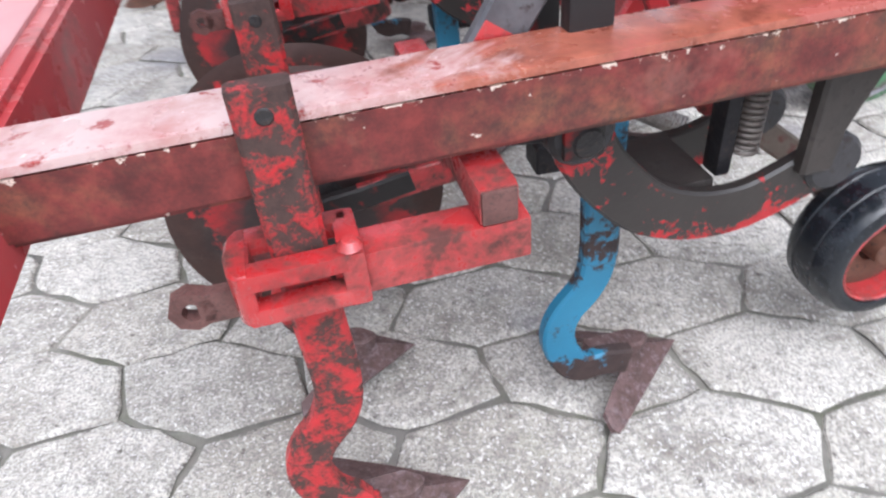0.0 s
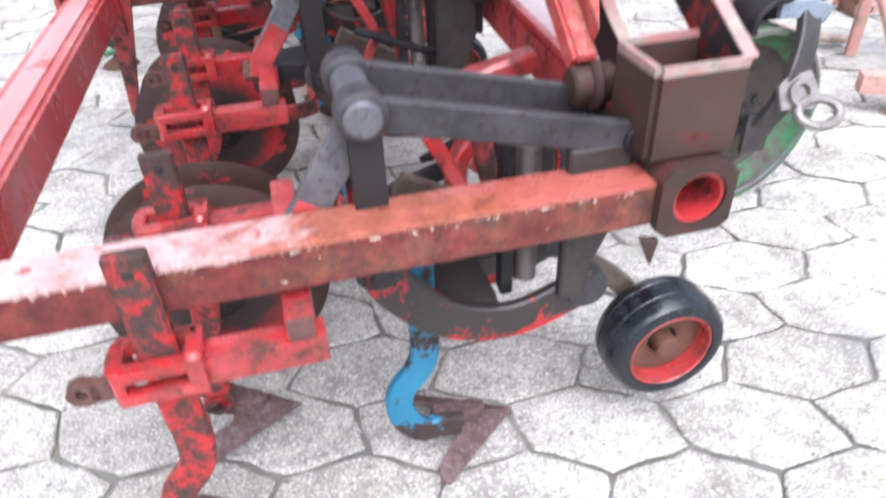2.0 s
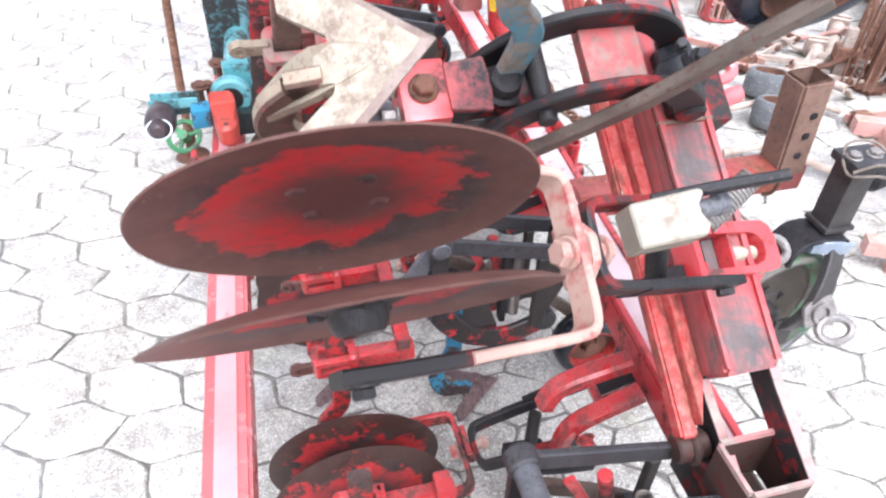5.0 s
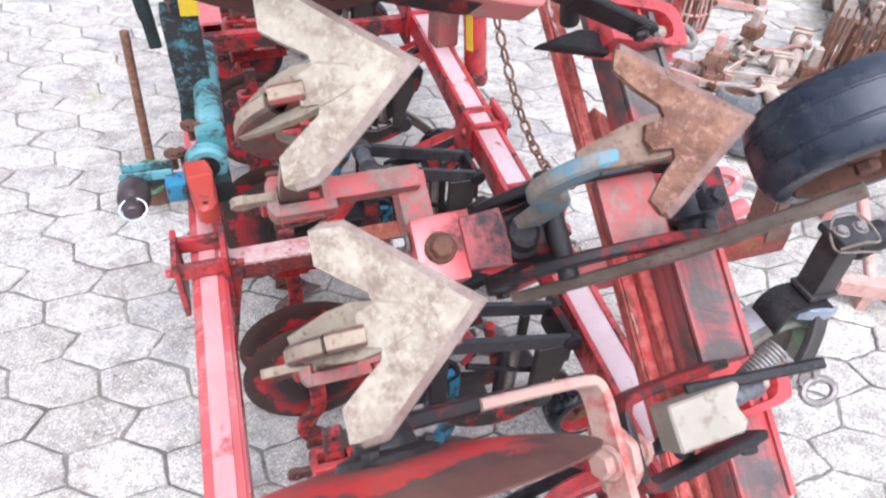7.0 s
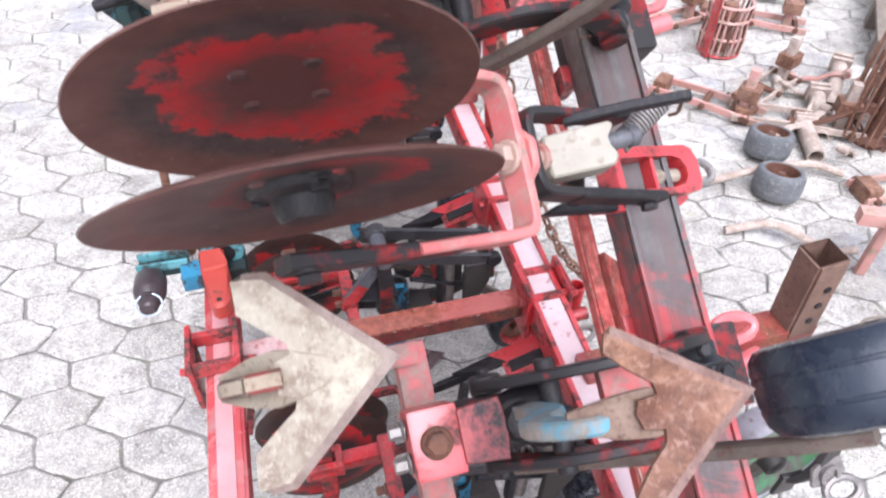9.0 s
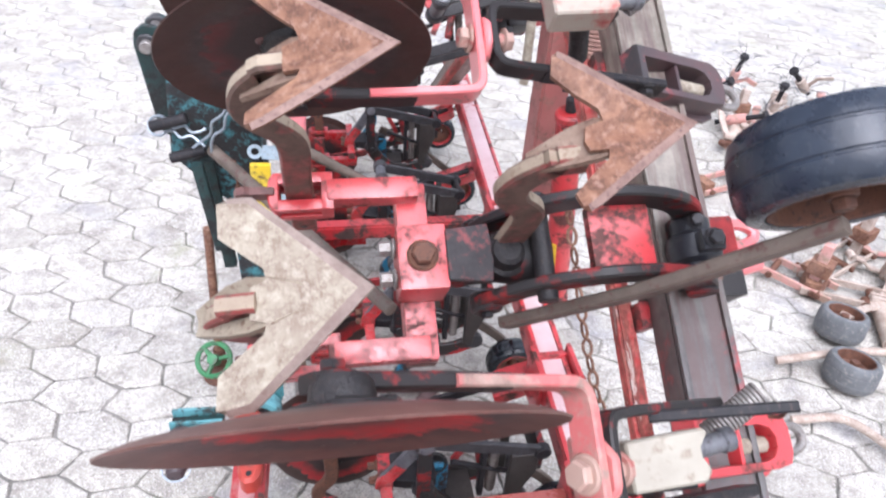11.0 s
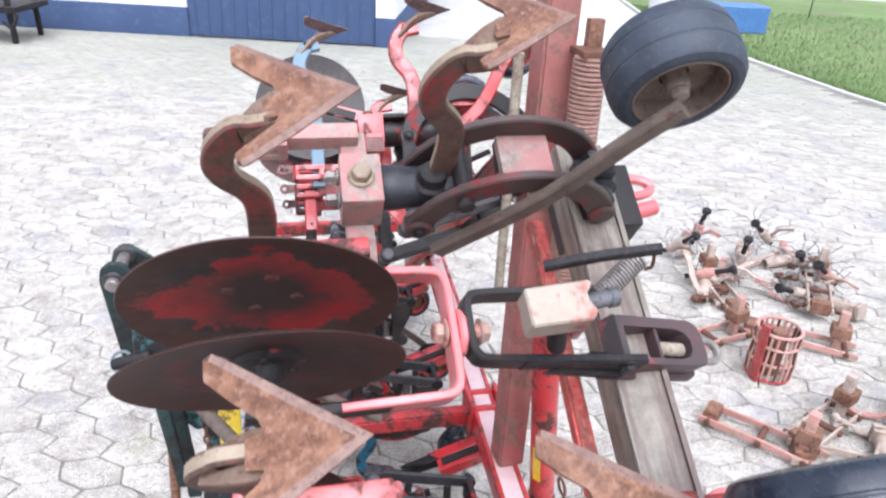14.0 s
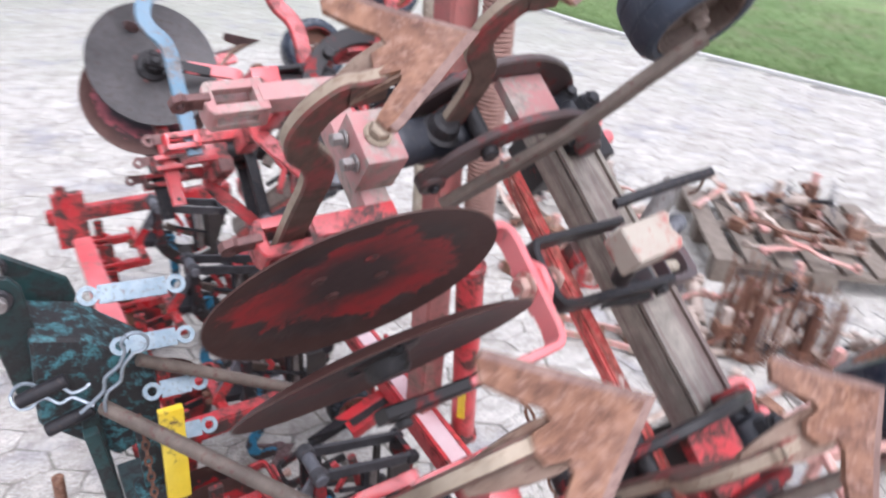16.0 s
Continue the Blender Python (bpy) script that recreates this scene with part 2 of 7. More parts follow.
def flaking_paint():
    """Bright red paint that flakes off a rusty rail in long scales."""
    mat, ns, ls, bsdf = nodes_of("flaking_red_paint")
    co = coords(ns, ls)
    sc = ns.new("ShaderNodeVectorMath")
    sc.operation = "MULTIPLY"
    sc.inputs[1].default_value = (1.0, 0.22, 1.0)
    ls.new(co, sc.inputs[0])
    n1, n2, n3 = noise_tex(ns, ls, sc.outputs[0], 34, 6, 0.75, 0.6), noise_tex(ns, ls, co, 60, 4, 0.7), noise_tex(ns, ls, co, 4, 3)
    red = mix(ns, ls, step(ns, ls, n2, 0.4, 0.65), (0.5, 0.045, 0.04), (0.58, 0.15, 0.13))
    rust = mix(ns, ls, step(ns, ls, n2, 0.4, 0.65), (0.2, 0.042, 0.032), (0.36, 0.095, 0.065))
    col = mix(ns, ls, step(ns, ls, n1, 0.47, 0.53), red, rust)
    col = mix(ns, ls, step(ns, ls, n1, 0.6, 0.64), col, (0.5, 0.38, 0.34))
    ls.new(col, bsdf.inputs["Base Color"])
    bsdf.inputs["Roughness"].default_value = 0.55
    bump(ns, ls, bsdf, n1, 0.6, 0.002)
    return mat


def beam_paint():
    """Dull dark red paint with rust streaks along the steel and scattered pale chips."""
    mat, ns, ls, bsdf = nodes_of("rusting_red_paint")
    co = coords(ns, ls)
    n1, n2 = noise_tex(ns, ls, co, 9, 6, 0.7, 0.6), noise_tex(ns, ls, co, 40, 5, 0.75)
    n3, n4 = noise_tex(ns, ls, co, 95, 2, 0.5), noise_tex(ns, ls, co, 3.2, 3)
    red = mix(ns, ls, step(ns, ls, n2, 0.38, 0.66), (0.2, 0.026, 0.024), (0.32, 0.06, 0.05))
    rust = mix(ns, ls, step(ns, ls, n2, 0.4, 0.65), (0.13, 0.055, 0.032), (0.3, 0.13, 0.06))
    col = mix(ns, ls, step(ns, ls, n1, 0.47, 0.62), red, rust)
    fade = step(ns, ls, n4, 0.5, 0.68)
    col = mix(ns, ls, math_node(ns, ls, "MULTIPLY", fade, 0.45), col, (0.42, 0.14, 0.12))
    col = mix(ns, ls, math_node(ns, ls, "MULTIPLY", step(ns, ls, n3, 0.7, 0.73), 0.8), col, (0.62, 0.5, 0.4))
    ls.new(col, bsdf.inputs["Base Color"])
    ls.new(ramp(ns, ls, n1, [(0.4, (0.36,) * 3), (0.65, (0.7,) * 3)]), bsdf.inputs["Roughness"])
    bump(ns, ls, bsdf, math_node(ns, ls, "ADD", n2, n3), 0.35, 0.0012)
    return mat


CAST_RED = worn_paint("red_rest_on_black_casting", (0.3, 0.028, 0.03), (0.035, 0.031, 0.032), 0.38, 0.52, (0.36, 0.06, 0.06), 0.45, 14)
CAST_BLACK = mottled("bluish_black_casting", (0.017, 0.018, 0.023), (0.03, 0.031, 0.038), (0.045, 0.04, 0.04), 16, 0.42, 0.05, 0.35, 0.4)
ARM_BROWN = mottled("grimy_brown_arm", (0.09, 0.068, 0.054), (0.16, 0.125, 0.1), (0.1, 0.035, 0.03), 14, 0.6, 0.1, 0.3)
DISH_DUST = mottled("dusty_brown_wheel_dish", (0.16, 0.115, 0.09), (0.26, 0.2, 0.165), (0.11, 0.07, 0.055), 18, 0.75, 0.1, 0.3)
NECK_RUST = mottled("earth_on_rusty_neck", (0.17, 0.1, 0.07), (0.3, 0.22, 0.165), (0.1, 0.05, 0.036), 22, 0.7, 0.1, 0.4)
NECK_EARTH = mottled("dry_earth_on_neck", (0.25, 0.2, 0.145), (0.35, 0.3, 0.225), (0.16, 0.1, 0.07), 24, 0.8, 0.0, 0.5)
SOCKET_RED = worn_paint("orange_red_lever_paint", (0.42, 0.05, 0.035), (0.2, 0.06, 0.045), 0.56, 0.66, (0.5, 0.09, 0.065), 0.4, 20)
CAP_RUBBER = mottled("brown_black_cap_rubber", (0.035, 0.022, 0.024), (0.06, 0.042, 0.045), (0.02, 0.015, 0.016), 20, 0.4, 0.0, 0.15)
STRAP_BLUE = mottled("dull_bluish_strap", (0.17, 0.23, 0.27), (0.27, 0.33, 0.36), (0.14, 0.12, 0.11), 26, 0.5, 0.15, 0.2)
RED = worn_paint("red_paint", (0.5, 0.022, 0.027), (0.1, 0.035, 0.028), 0.5, 0.6, (0.62, 0.07, 0.075), gloss=0.7)
RED_BRIGHT = worn_paint("bright_red_paint", (0.43, 0.018, 0.022), (0.12, 0.038, 0.031), 0.47, 0.63, (0.52, 0.07, 0.07), 0.24, 28, gloss=0.7)
RED_FADED = worn_paint("faded_red_paint", (0.6, 0.09, 0.1), (0.3, 0.2, 0.17), 0.55, 0.64, (0.72, 0.2, 0.2), 0.32, gloss=0.7)
BEAM_PINK = worn_paint("pink_patched_beam", (0.47, 0.05, 0.055), (0.42, 0.24, 0.22), 0.54, 0.68, (0.54, 0.15, 0.15), 0.26, 9)
RED_GRIMY = worn_paint("grimy_red_paint", (0.45, 0.02, 0.025), (0.075, 0.04, 0.034), 0.45, 0.56, (0.5, 0.06, 0.06), gloss=0.4)
RED_RUST = beam_paint()
SKY_SHEEN = worn_paint("sky_sheen_on_paint", (0.62, 0.42, 0.42), (0.45, 0.08, 0.08), 0.56, 0.62, (0.72, 0.62, 0.62), 0.35, 7)
IRON_PALE = mottled("rubbed_iron_and_sheen", (0.1, 0.1, 0.11), (0.17, 0.17, 0.18), (0.06, 0.05, 0.05), 24, 0.5, 0.4)
IRON = mottled("dark_iron", (0.013, 0.0125, 0.0145), (0.03, 0.028, 0.03), (0.055, 0.04, 0.036), 24, 0.5, 0.05, 0.4, 0.2)
IRON_RED = worn_paint("black_iron_with_red_rest", (0.022, 0.02, 0.021), (0.26, 0.026, 0.026), 0.53, 0.6, (0.03, 0.027, 0.026), 0.42, 9.0, 0.0, (0.016, 0.013, 0.013), spec=0.28)
IRON_GREY = mottled("grey_rubbed_iron", (0.03, 0.029, 0.031), (0.06, 0.057, 0.06), (0.03, 0.02, 0.018), 20, 0.5, 0.1, 0.3, 0.35)
IRON_BROWN = mottled("grimy_brown_iron", (0.024, 0.02, 0.018), (0.05, 0.041, 0.036), (0.025, 0.02, 0.018), 18, 0.6, 0.1, 0.3)
SPRING_GREY = mottled("dull_spring_steel", (0.12, 0.1, 0.09), (0.2, 0.17, 0.15), (0.08, 0.05, 0.04), 40, 0.5, 0.4, 0.2)
STEEL = mottled("grey_steel", (0.2, 0.18, 0.17), (0.32, 0.3, 0.28), (0.14, 0.09, 0.07), 40, 0.5, 0.5, 0.2)
ZINC = mottled("zinc_plate", (0.34, 0.38, 0.42), (0.26, 0.3, 0.33), (0.2, 0.19, 0.17), 40, 0.35, 0.6, 0.15)
RUST = share_steel("orange_rust", (0.13, 0.056, 0.034), (0.3, 0.16, 0.1), (0.075, 0.034, 0.024), (0.34, 0.21, 0.16))
RUST_DARK = mottled("dark_rust", (0.1, 0.045, 0.03), (0.17, 0.075, 0.045), (0.05, 0.03, 0.025), 26, 0.8, 0.1, 0.5)
SWEEP_PALE = share_steel("earth_worn_steel", (0.24, 0.19, 0.145), (0.42, 0.38, 0.295), (0.165, 0.115, 0.085), (0.45, 0.4, 0.32))
SWEEP_DARK = share_steel("dark_share_steel", (0.1, 0.058, 0.053), (0.17, 0.11, 0.105), (0.06, 0.038, 0.033), (0.22, 0.17, 0.18))
EARTH_LIT = mottled("earth_and_lit_tine_edge", (0.25, 0.19, 0.135), (0.35, 0.285, 0.21), (0.18, 0.115, 0.075), 20, 0.75, 0.05, 0.4)
BLUE = worn_paint("blue_paint", (0.022, 0.18, 0.31), (0.05, 0.04, 0.036), 0.5, 0.56, (0.04, 0.24, 0.38))
TEAL = worn_paint("teal_paint", (0.07, 0.27, 0.29), (0.05, 0.055, 0.05), 0.48, 0.58, (0.2, 0.44, 0.48))
GREEN_DARK = worn_paint("dark_green_paint", (0.008, 0.019, 0.019), (0.018, 0.017, 0.016), 0.46, 0.58, (0.014, 0.05, 0.048), 0.45, 22)
GREEN = worn_paint("green_paint", (0.02, 0.15, 0.05), (0.08, 0.075, 0.06), 0.5, 0.6, (0.06, 0.26, 0.1))
YELLOW = worn_paint("yellow_paint", (0.72, 0.5, 0.02), (0.2, 0.13, 0.05), 0.58, 0.66, (0.78, 0.6, 0.08))
RUBBER_BLACK = mottled("glossy_black_tyre", (0.006, 0.008, 0.011), (0.012, 0.015, 0.02), (0.03, 0.033, 0.04), 18, 0.22, 0.0, 0.2)
RUBBER = mottled("worn_tyre_rubber", (0.012, 0.017, 0.028), (0.022, 0.03, 0.046), (0.04, 0.045, 0.056), 18, 0.29, 0.0, 0.2)
RUBBER_GREY = mottled("dusty_tyre_rubber", (0.026, 0.034, 0.05), (0.042, 0.054, 0.076), (0.075, 0.079, 0.088), 22, 0.6, 0.0, 0.3)
PLASTIC = mottled("old_cream_plastic", (0.27, 0.24, 0.19), (0.34, 0.31, 0.25), (0.2, 0.155, 0.115), 11, 0.55, 0.0, 0.12)
PLASTIC_RED = worn_paint("cream_plastic_with_red", (0.33, 0.29, 0.23), (0.38, 0.07, 0.06), 0.5, 0.62, (0.38, 0.34, 0.28), 0.55, 16)
WOOD = mottled("weathered_wood", (0.15, 0.12, 0.095), (0.23, 0.19, 0.155), (0.09, 0.066, 0.05), 20, 0.85, 0.0, 0.5)
DUSTY_PINK = worn_paint("dusty_pink_paint", (0.4, 0.17, 0.16), (0.36, 0.29, 0.25), 0.46, 0.56, (0.46, 0.26, 0.24), 0.5, 18)
BLUE_PALE = worn_paint("bleached_blue_paint", (0.1, 0.2, 0.28), (0.2, 0.18, 0.17), 0.48, 0.58, (0.2, 0.3, 0.38), 0.5, 16)
PINK_RUST = worn_paint("bleached_red_paint", (0.52, 0.23, 0.2), (0.4, 0.28, 0.21), 0.47, 0.6, (0.58, 0.37, 0.33), 0.6, 14)
DISC_RED = disc_steel("disc_with_red_middle", 0.062, 0.108, (0.6, 0.024, 0.028), (0.44, 0.075, 0.07), (0.15, 0.052, 0.045), 0.16, 1.22)
DISC_LOW = disc_steel("dark_disc_with_red_arcs", 0.094, 0.126, (0.5, 0.018, 0.022), (0.3, 0.025, 0.028), (0.04, 0.026, 0.025), 0.14, 0.42)
DISC_BARE = disc_steel("disc_with_red_ring_rest", 0.07, 0.1, (0.45, 0.018, 0.022), (0.3, 0.03, 0.03), (0.03, 0.022, 0.021), 0.07)
EDGE_STEEL = mottled("rubbed_share_edge", (0.13, 0.07, 0.055), (0.24, 0.15, 0.12), (0.09, 0.045, 0.035), 34, 0.55, 0.1, 0.4)
EDGE_PALE = mottled("rubbed_pale_share_edge", (0.16, 0.11, 0.09), (0.27, 0.21, 0.175), (0.17, 0.11, 0.09), 30, 0.55, 0.1, 0.3)
DISC_BROWN = mottled("brown_bolt_steel", (0.1, 0.045, 0.04), (0.17, 0.08, 0.07), (0.07, 0.04, 0.035), 60, 0.5, 0.2)
GREASE = mottled("black_grease", (0.014, 0.013, 0.014), (0.03, 0.027, 0.027), (0.045, 0.032, 0.028), 45, 0.45, 0.0, 0.8, 0.35)
BLUE_EARTH = worn_paint("blue_paint_under_earth", (0.06, 0.2, 0.27), (0.26, 0.22, 0.18), 0.44, 0.56, (0.1, 0.26, 0.32), 0.5, 18)
DISC_DARK = disc_steel("almost_black_disc", 0.09, 0.1, (0.12, 0.02, 0.02), (0.08, 0.02, 0.02), (0.03, 0.022, 0.021), 0.1, 0.45)
DISC_PATCHY = disc_steel("brown_disc_with_red_patches", 0.075, 0.088, (0.38, 0.02, 0.022), (0.13, 0.03, 0.028), (0.035, 0.025, 0.023), 0.2, 0.9)
STRIP_PINK = worn_paint("pink_sheen_strip", (0.58, 0.25, 0.25), (0.48, 0.09, 0.09), 0.55, 0.63, (0.64, 0.36, 0.36), 0.3, 9)
TINE_LOW = worn_paint("red_tine_bare_at_the_foot", (0.48, 0.016, 0.02), (0.065, 0.036, 0.03), 0.45, 0.57, (0.5, 0.03, 0.035), 0.4, 48, 0.0, (0.22, 0.016, 0.018), [(-0.2, 0.1), (-0.13, 0.04), (-0.06, 0.01), (0.06, 0.0), (0.2, 0.04), (0.27, 0.16)])
BLUE_LOW = worn_paint("blue_tine_bare_at_the_foot", (0.02, 0.16, 0.28), (0.05, 0.03, 0.027), 0.5, 0.55, (0.035, 0.21, 0.34), 0.4, 20, 0.0, (0.02, 0.13, 0.2), [(0.2, 0.0), (0.24, 0.1), (0.275, 0.3)])
TINE_WORN = worn_paint("tine_with_red_rest_under_earth", (0.26, 0.035, 0.034), (0.13, 0.08, 0.06), 0.4, 0.52, (0.2, 0.06, 0.05), 0.5, 16)
BEAM_NEAR = beam_side("near_beam_paint", 0.474)
BEAM_MID = beam_side("middle_beam_paint", 0.478)
BEAM_TOP = beam_top()
RAIL_PAINT = flaking_paint()
HINGE_RUST = worn_paint("rusty_hinge_steel", (0.036, 0.023, 0.019), (0.13, 0.024, 0.021), 0.54, 0.64, (0.07, 0.043, 0.033), 0.55, 22, spec=0.35)


# ---- mesh helpers ----
def part(name, bm, material, parent=None, label="", m=None):
    """Links a bmesh as one mesh object, under a thing or a part."""
    me = bpy.data.meshes.new(name)
    bmesh.ops.recalc_face_normals(bm, faces=bm.faces)
    bm.to_mesh(me)
    bm.free()
    for p in me.polygons:
        p.use_smooth = True
    me.set_sharp_from_angle(angle=radians(32))
    me.materials.append(material)
    ob = new(name, me)
    ob.parent = parent
    if m is not None:
        ob.matrix_basis = m
    if label:
        tagged(ob, label)
    return ob


def thing(name, m, label, category, group="", kind=""):
    ob = new(name)
    ob.empty_display_size = 0.05
    ob.matrix_basis = m
    return tagged(ob, label, category, group, kind)


def box(bm, lo, hi, bevel=0.003, m=None):
    """A box with worn, bevelled edges."""
    r = bmesh.ops.create_cube(bm, size=1.0)
    vs = r["verts"]
    for v in vs:
        v.co = Vector([(a + b) / 2 + c * (b - a) for a, b, c in zip(lo, hi, v.co)])
    if m is not None:
        bmesh.ops.transform(bm, matrix=m, verts=vs)
    if bevel:
        es = list({e for v in vs for e in v.link_edges})
        bmesh.ops.bevel(bm, geom=es, offset=bevel, segments=2, affect="EDGES", profile=0.7)
    return bm


def frame_of(d, up=Vector((0, 0, 1))):
    d = Vector(d).normalized()
    if abs(d.dot(up)) > 0.97:
        up = Vector((0, 1, 0))
    s = d.cross(up).normalized()
    return s, s.cross(d).normalized()


def rod(bm, p, q, r, seg=14, r2=None):
    """A round bar from p to q with rounded rims."""
    p, q = Vector(p), Vector(q)
    s, t = frame_of(q - p)
    d = (q - p).normalized()
    r2 = r if r2 is None else r2
    e = min(r, r2) * 0.15
    rings = []
    for c, rad in ((p, r - e), (p + d * e, r), (q - d * e, r2), (q, r2 - e)):
        rings.append([bm.verts.new(c + (s * math.cos(a) + t * math.sin(a)) * rad) for a in (2 * math.pi * i / seg for i in range(seg))])
    for a, b in zip(rings, rings[1:]):
        for i in range(seg):
            bm.faces.new((a[i], a[(i + 1) % seg], b[(i + 1) % seg], b[i]))
    bm.faces.new(rings[0][::-1])
    bm.faces.new(rings[-1])
    return bm


def strip(bm, path, wide, thick, side=(0, 1, 0), close=False):
    """A flat bar bent along a path: `wide` across the bend, in the plane square to `side`; `thick` along `side`."""
    pts = [Vector(p) for p in path]
    side = Vector(side).normalized()
    rings = []
    n = len(pts)
    for i, p in enumerate(pts):
        if close:
            d = pts[(i + 1) % n] - pts[i - 1]
        else:
            d = pts[min(i + 1, n - 1)] - pts[max(i - 1, 0)]
        d.normalize()
        x = d.cross(side).normalized()
        b = min(wide, thick) * 0.18
        ring = []
        for a, c in ((1, 1), (-1, 1), (-1, -1), (1, -1)):
            hx, hz = x * (wide / 2), side * (thick / 2)
            first, second = ((a * (wide / 2 - b), c * thick / 2), (a * wide / 2, c * (thick / 2 - b)))
            pair = (first, second) if (a * c < 0) else (second, first)
            ring += [bm.verts.new(p + x * px + side * pz) for px, pz in pair]
        rings.append(ring)
    k = len(rings[0])
    pairs = list(zip(rings, rings[1:])) + ([(rings[-1], rings[0])] if close else [])
    for a, b in pairs:
        for i in range(k):
            bm.faces.new((a[i], a[(i + 1) % k], b[(i + 1) % k], b[i]))
    if not close:
        bm.faces.new(rings[0][::-1])
        bm.faces.new(rings[-1])
    return bm


def smooth_path(pts, n=5):
    """A Catmull-Rom curve through the points."""
    pts = [Vector(p) for p in pts]
    ext = [pts[0] * 2 - pts[1]] + pts + [pts[-1] * 2 - pts[-2]]
    out = []
    for i in range(1, len(ext) - 2):
        a, b, c, d = ext[i - 1:i + 3]
        for j in range(n):
            t = j / n
            out.append(0.5 * (2 * b + (c - a) * t + (2 * a - 5 * b + 4 * c - d) * t * t + (3 * b - a - 3 * c + d) * t ** 3))
    return out + [pts[-1]]


def wire(bm, pts, r, seg=8, close=False):
    """A round wire or tube along a path."""
    pts = [Vector(p) for p in pts]
    n = len(pts)
    rings = []
    s = None
    for i, p in enumerate(pts):
        d = (pts[(i + 1) % n] - pts[i - 1]) if close else (pts[min(i + 1, n - 1)] - pts[max(i - 1, 0)])
        d.normalize()
        if s is None:
            s, _ = frame_of(d)
        s = (s - d * s.dot(d)).normalized()
        t = d.cross(s)
        rings.append([bm.verts.new(p + (s * math.cos(a) + t * math.sin(a)) * r) for a in (2 * math.pi * j / seg for j in range(seg))])
    for a, b in list(zip(rings, rings[1:])) + ([(rings[-1], rings[0])] if close else []):
        for i in range(seg):
            bm.faces.new((a[i], a[(i + 1) % seg], b[(i + 1) % seg], b[i]))
    if not close:
        bm.faces.new(rings[0][::-1])
        bm.faces.new(rings[-1])
    return bm


def lathe(bm, profile, seg=40, m=None):
    """A turned body round z; profile is (radius, z) from one end to the other."""
    rings = []
    for r, z in profile:
        if r < 1e-6:
            rings.append([bm.verts.new((0, 0, z))])
        else:
            rings.append([bm.verts.new((r * math.cos(a), r * math.sin(a), z)) for a in (2 * math.pi * i / seg for i in range(seg))])
    for a, b in zip(rings, rings[1:]):
        for i in range(seg):
            j = (i + 1) % seg
            if len(a) == 1 and len(b) == 1:
                continue
            if len(a) == 1:
                bm.faces.new((a[0], b[j], b[i]))
            elif len(b) == 1:
                bm.faces.new((a[i], a[j], b[0]))
            else:
                bm.faces.new((a[i], a[j], b[j], b[i]))
    if m is not None:
        bmesh.ops.transform(bm, matrix=m, verts=[v for ring in rings for v in ring])
    return bm


def prism(bm, outline, z0, z1, m=None, bevel=0.0015):
    """An outline in x, y pulled up from z0 to z1."""
    lo = [bm.verts.new((x, y, z0)) for x, y in outline]
    hi = [bm.verts.new((x, y, z1)) for x, y in outline]
    n = len(outline)
    fs = [bm.faces.new(lo[::-1]), bm.faces.new(hi)]
    for i in range(n):
        fs.append(bm.faces.new((lo[i], lo[(i + 1) % n], hi[(i + 1) % n], hi[i])))
    vs = lo + hi
    if m is not None:
        bmesh.ops.transform(bm, matrix=m, verts=vs)
    if bevel:
        bmesh.ops.bevel(bm, geom=list({e for f in fs for e in f.edges}), offset=bevel, segments=1, affect="EDGES")
    return bm


def hexhead(bm, p, d, r, h):
    """A hexagon bolt head with its washer."""
    p, d = Vector(p), Vector(d).normalized()
    rod(bm, p, p + d * h * 0.25, r * 1.35, 16)
    rod(bm, p + d * h * 0.25, p + d * h, r, 6)
    return bm


def hollow(bm, length, w, h, wall, m=None):
    """A square tube along y from 0 to length, with open ends, its section centred."""
    rings = []
    for y in (0.0, length):
        for k in (0.0, wall):
            rings.append([bm.verts.new((sx * (w / 2 - k), y, sz * (h / 2 - k))) for sx, sz in ((-1, -1), (1, -1), (1, 1), (-1, 1))])
    o0, i0, o1, i1 = rings
    for i in range(4):
        j = (i + 1) % 4
        for a, b in ((o0, o1), (i1, i0), (i0, o0), (o1, i1)):
            bm.faces.new((a[i], a[j], b[j], b[i]))
    vs = o0 + i0 + o1 + i1
    es = [e for e in bm.edges if (e.verts[0] in o0 + o1 and e.verts[1] in o0 + o1)]
    if m is not None:
        bmesh.ops.transform(bm, matrix=m, verts=vs)
    bmesh.ops.bevel(bm, geom=es, offset=min(0.006, wall), segments=2, affect="EDGES")
    return bm


def hollow_pipe(bm, p, q, r, wall, seg=20):
    """A round tube from p to q, open at both ends."""
    p, q = Vector(p), Vector(q)
    s, t = frame_of(q - p)
    rings = []
    for c, rad in ((p, r), (q, r), (q, r - wall), (p, r - wall)):
        rings.append([bm.verts.new(c + (s * math.cos(a) + t * math.sin(a)) * rad) for a in (2 * math.pi * i / seg for i in range(seg))])
    for k in range(4):
        a, b = rings[k], rings[(k + 1) % 4]
        for i in range(seg):
            bm.faces.new((a[i], a[(i + 1) % seg], b[(i + 1) % seg], b[i]))
    return bm


def coil(bm, p, q, radius, r, turns, seg=6, per=14):
    """A coil spring from p to q."""
    p, q = Vector(p), Vector(q)
    s, t = frame_of(q - p)
    n = int(turns * per)
    return wire(bm, [p + (q - p) * (i / n) + (s * math.cos(2 * math.pi * i / per) + t * math.sin(2 * math.pi * i / per)) * radius for i in range(n + 1)], r, seg)


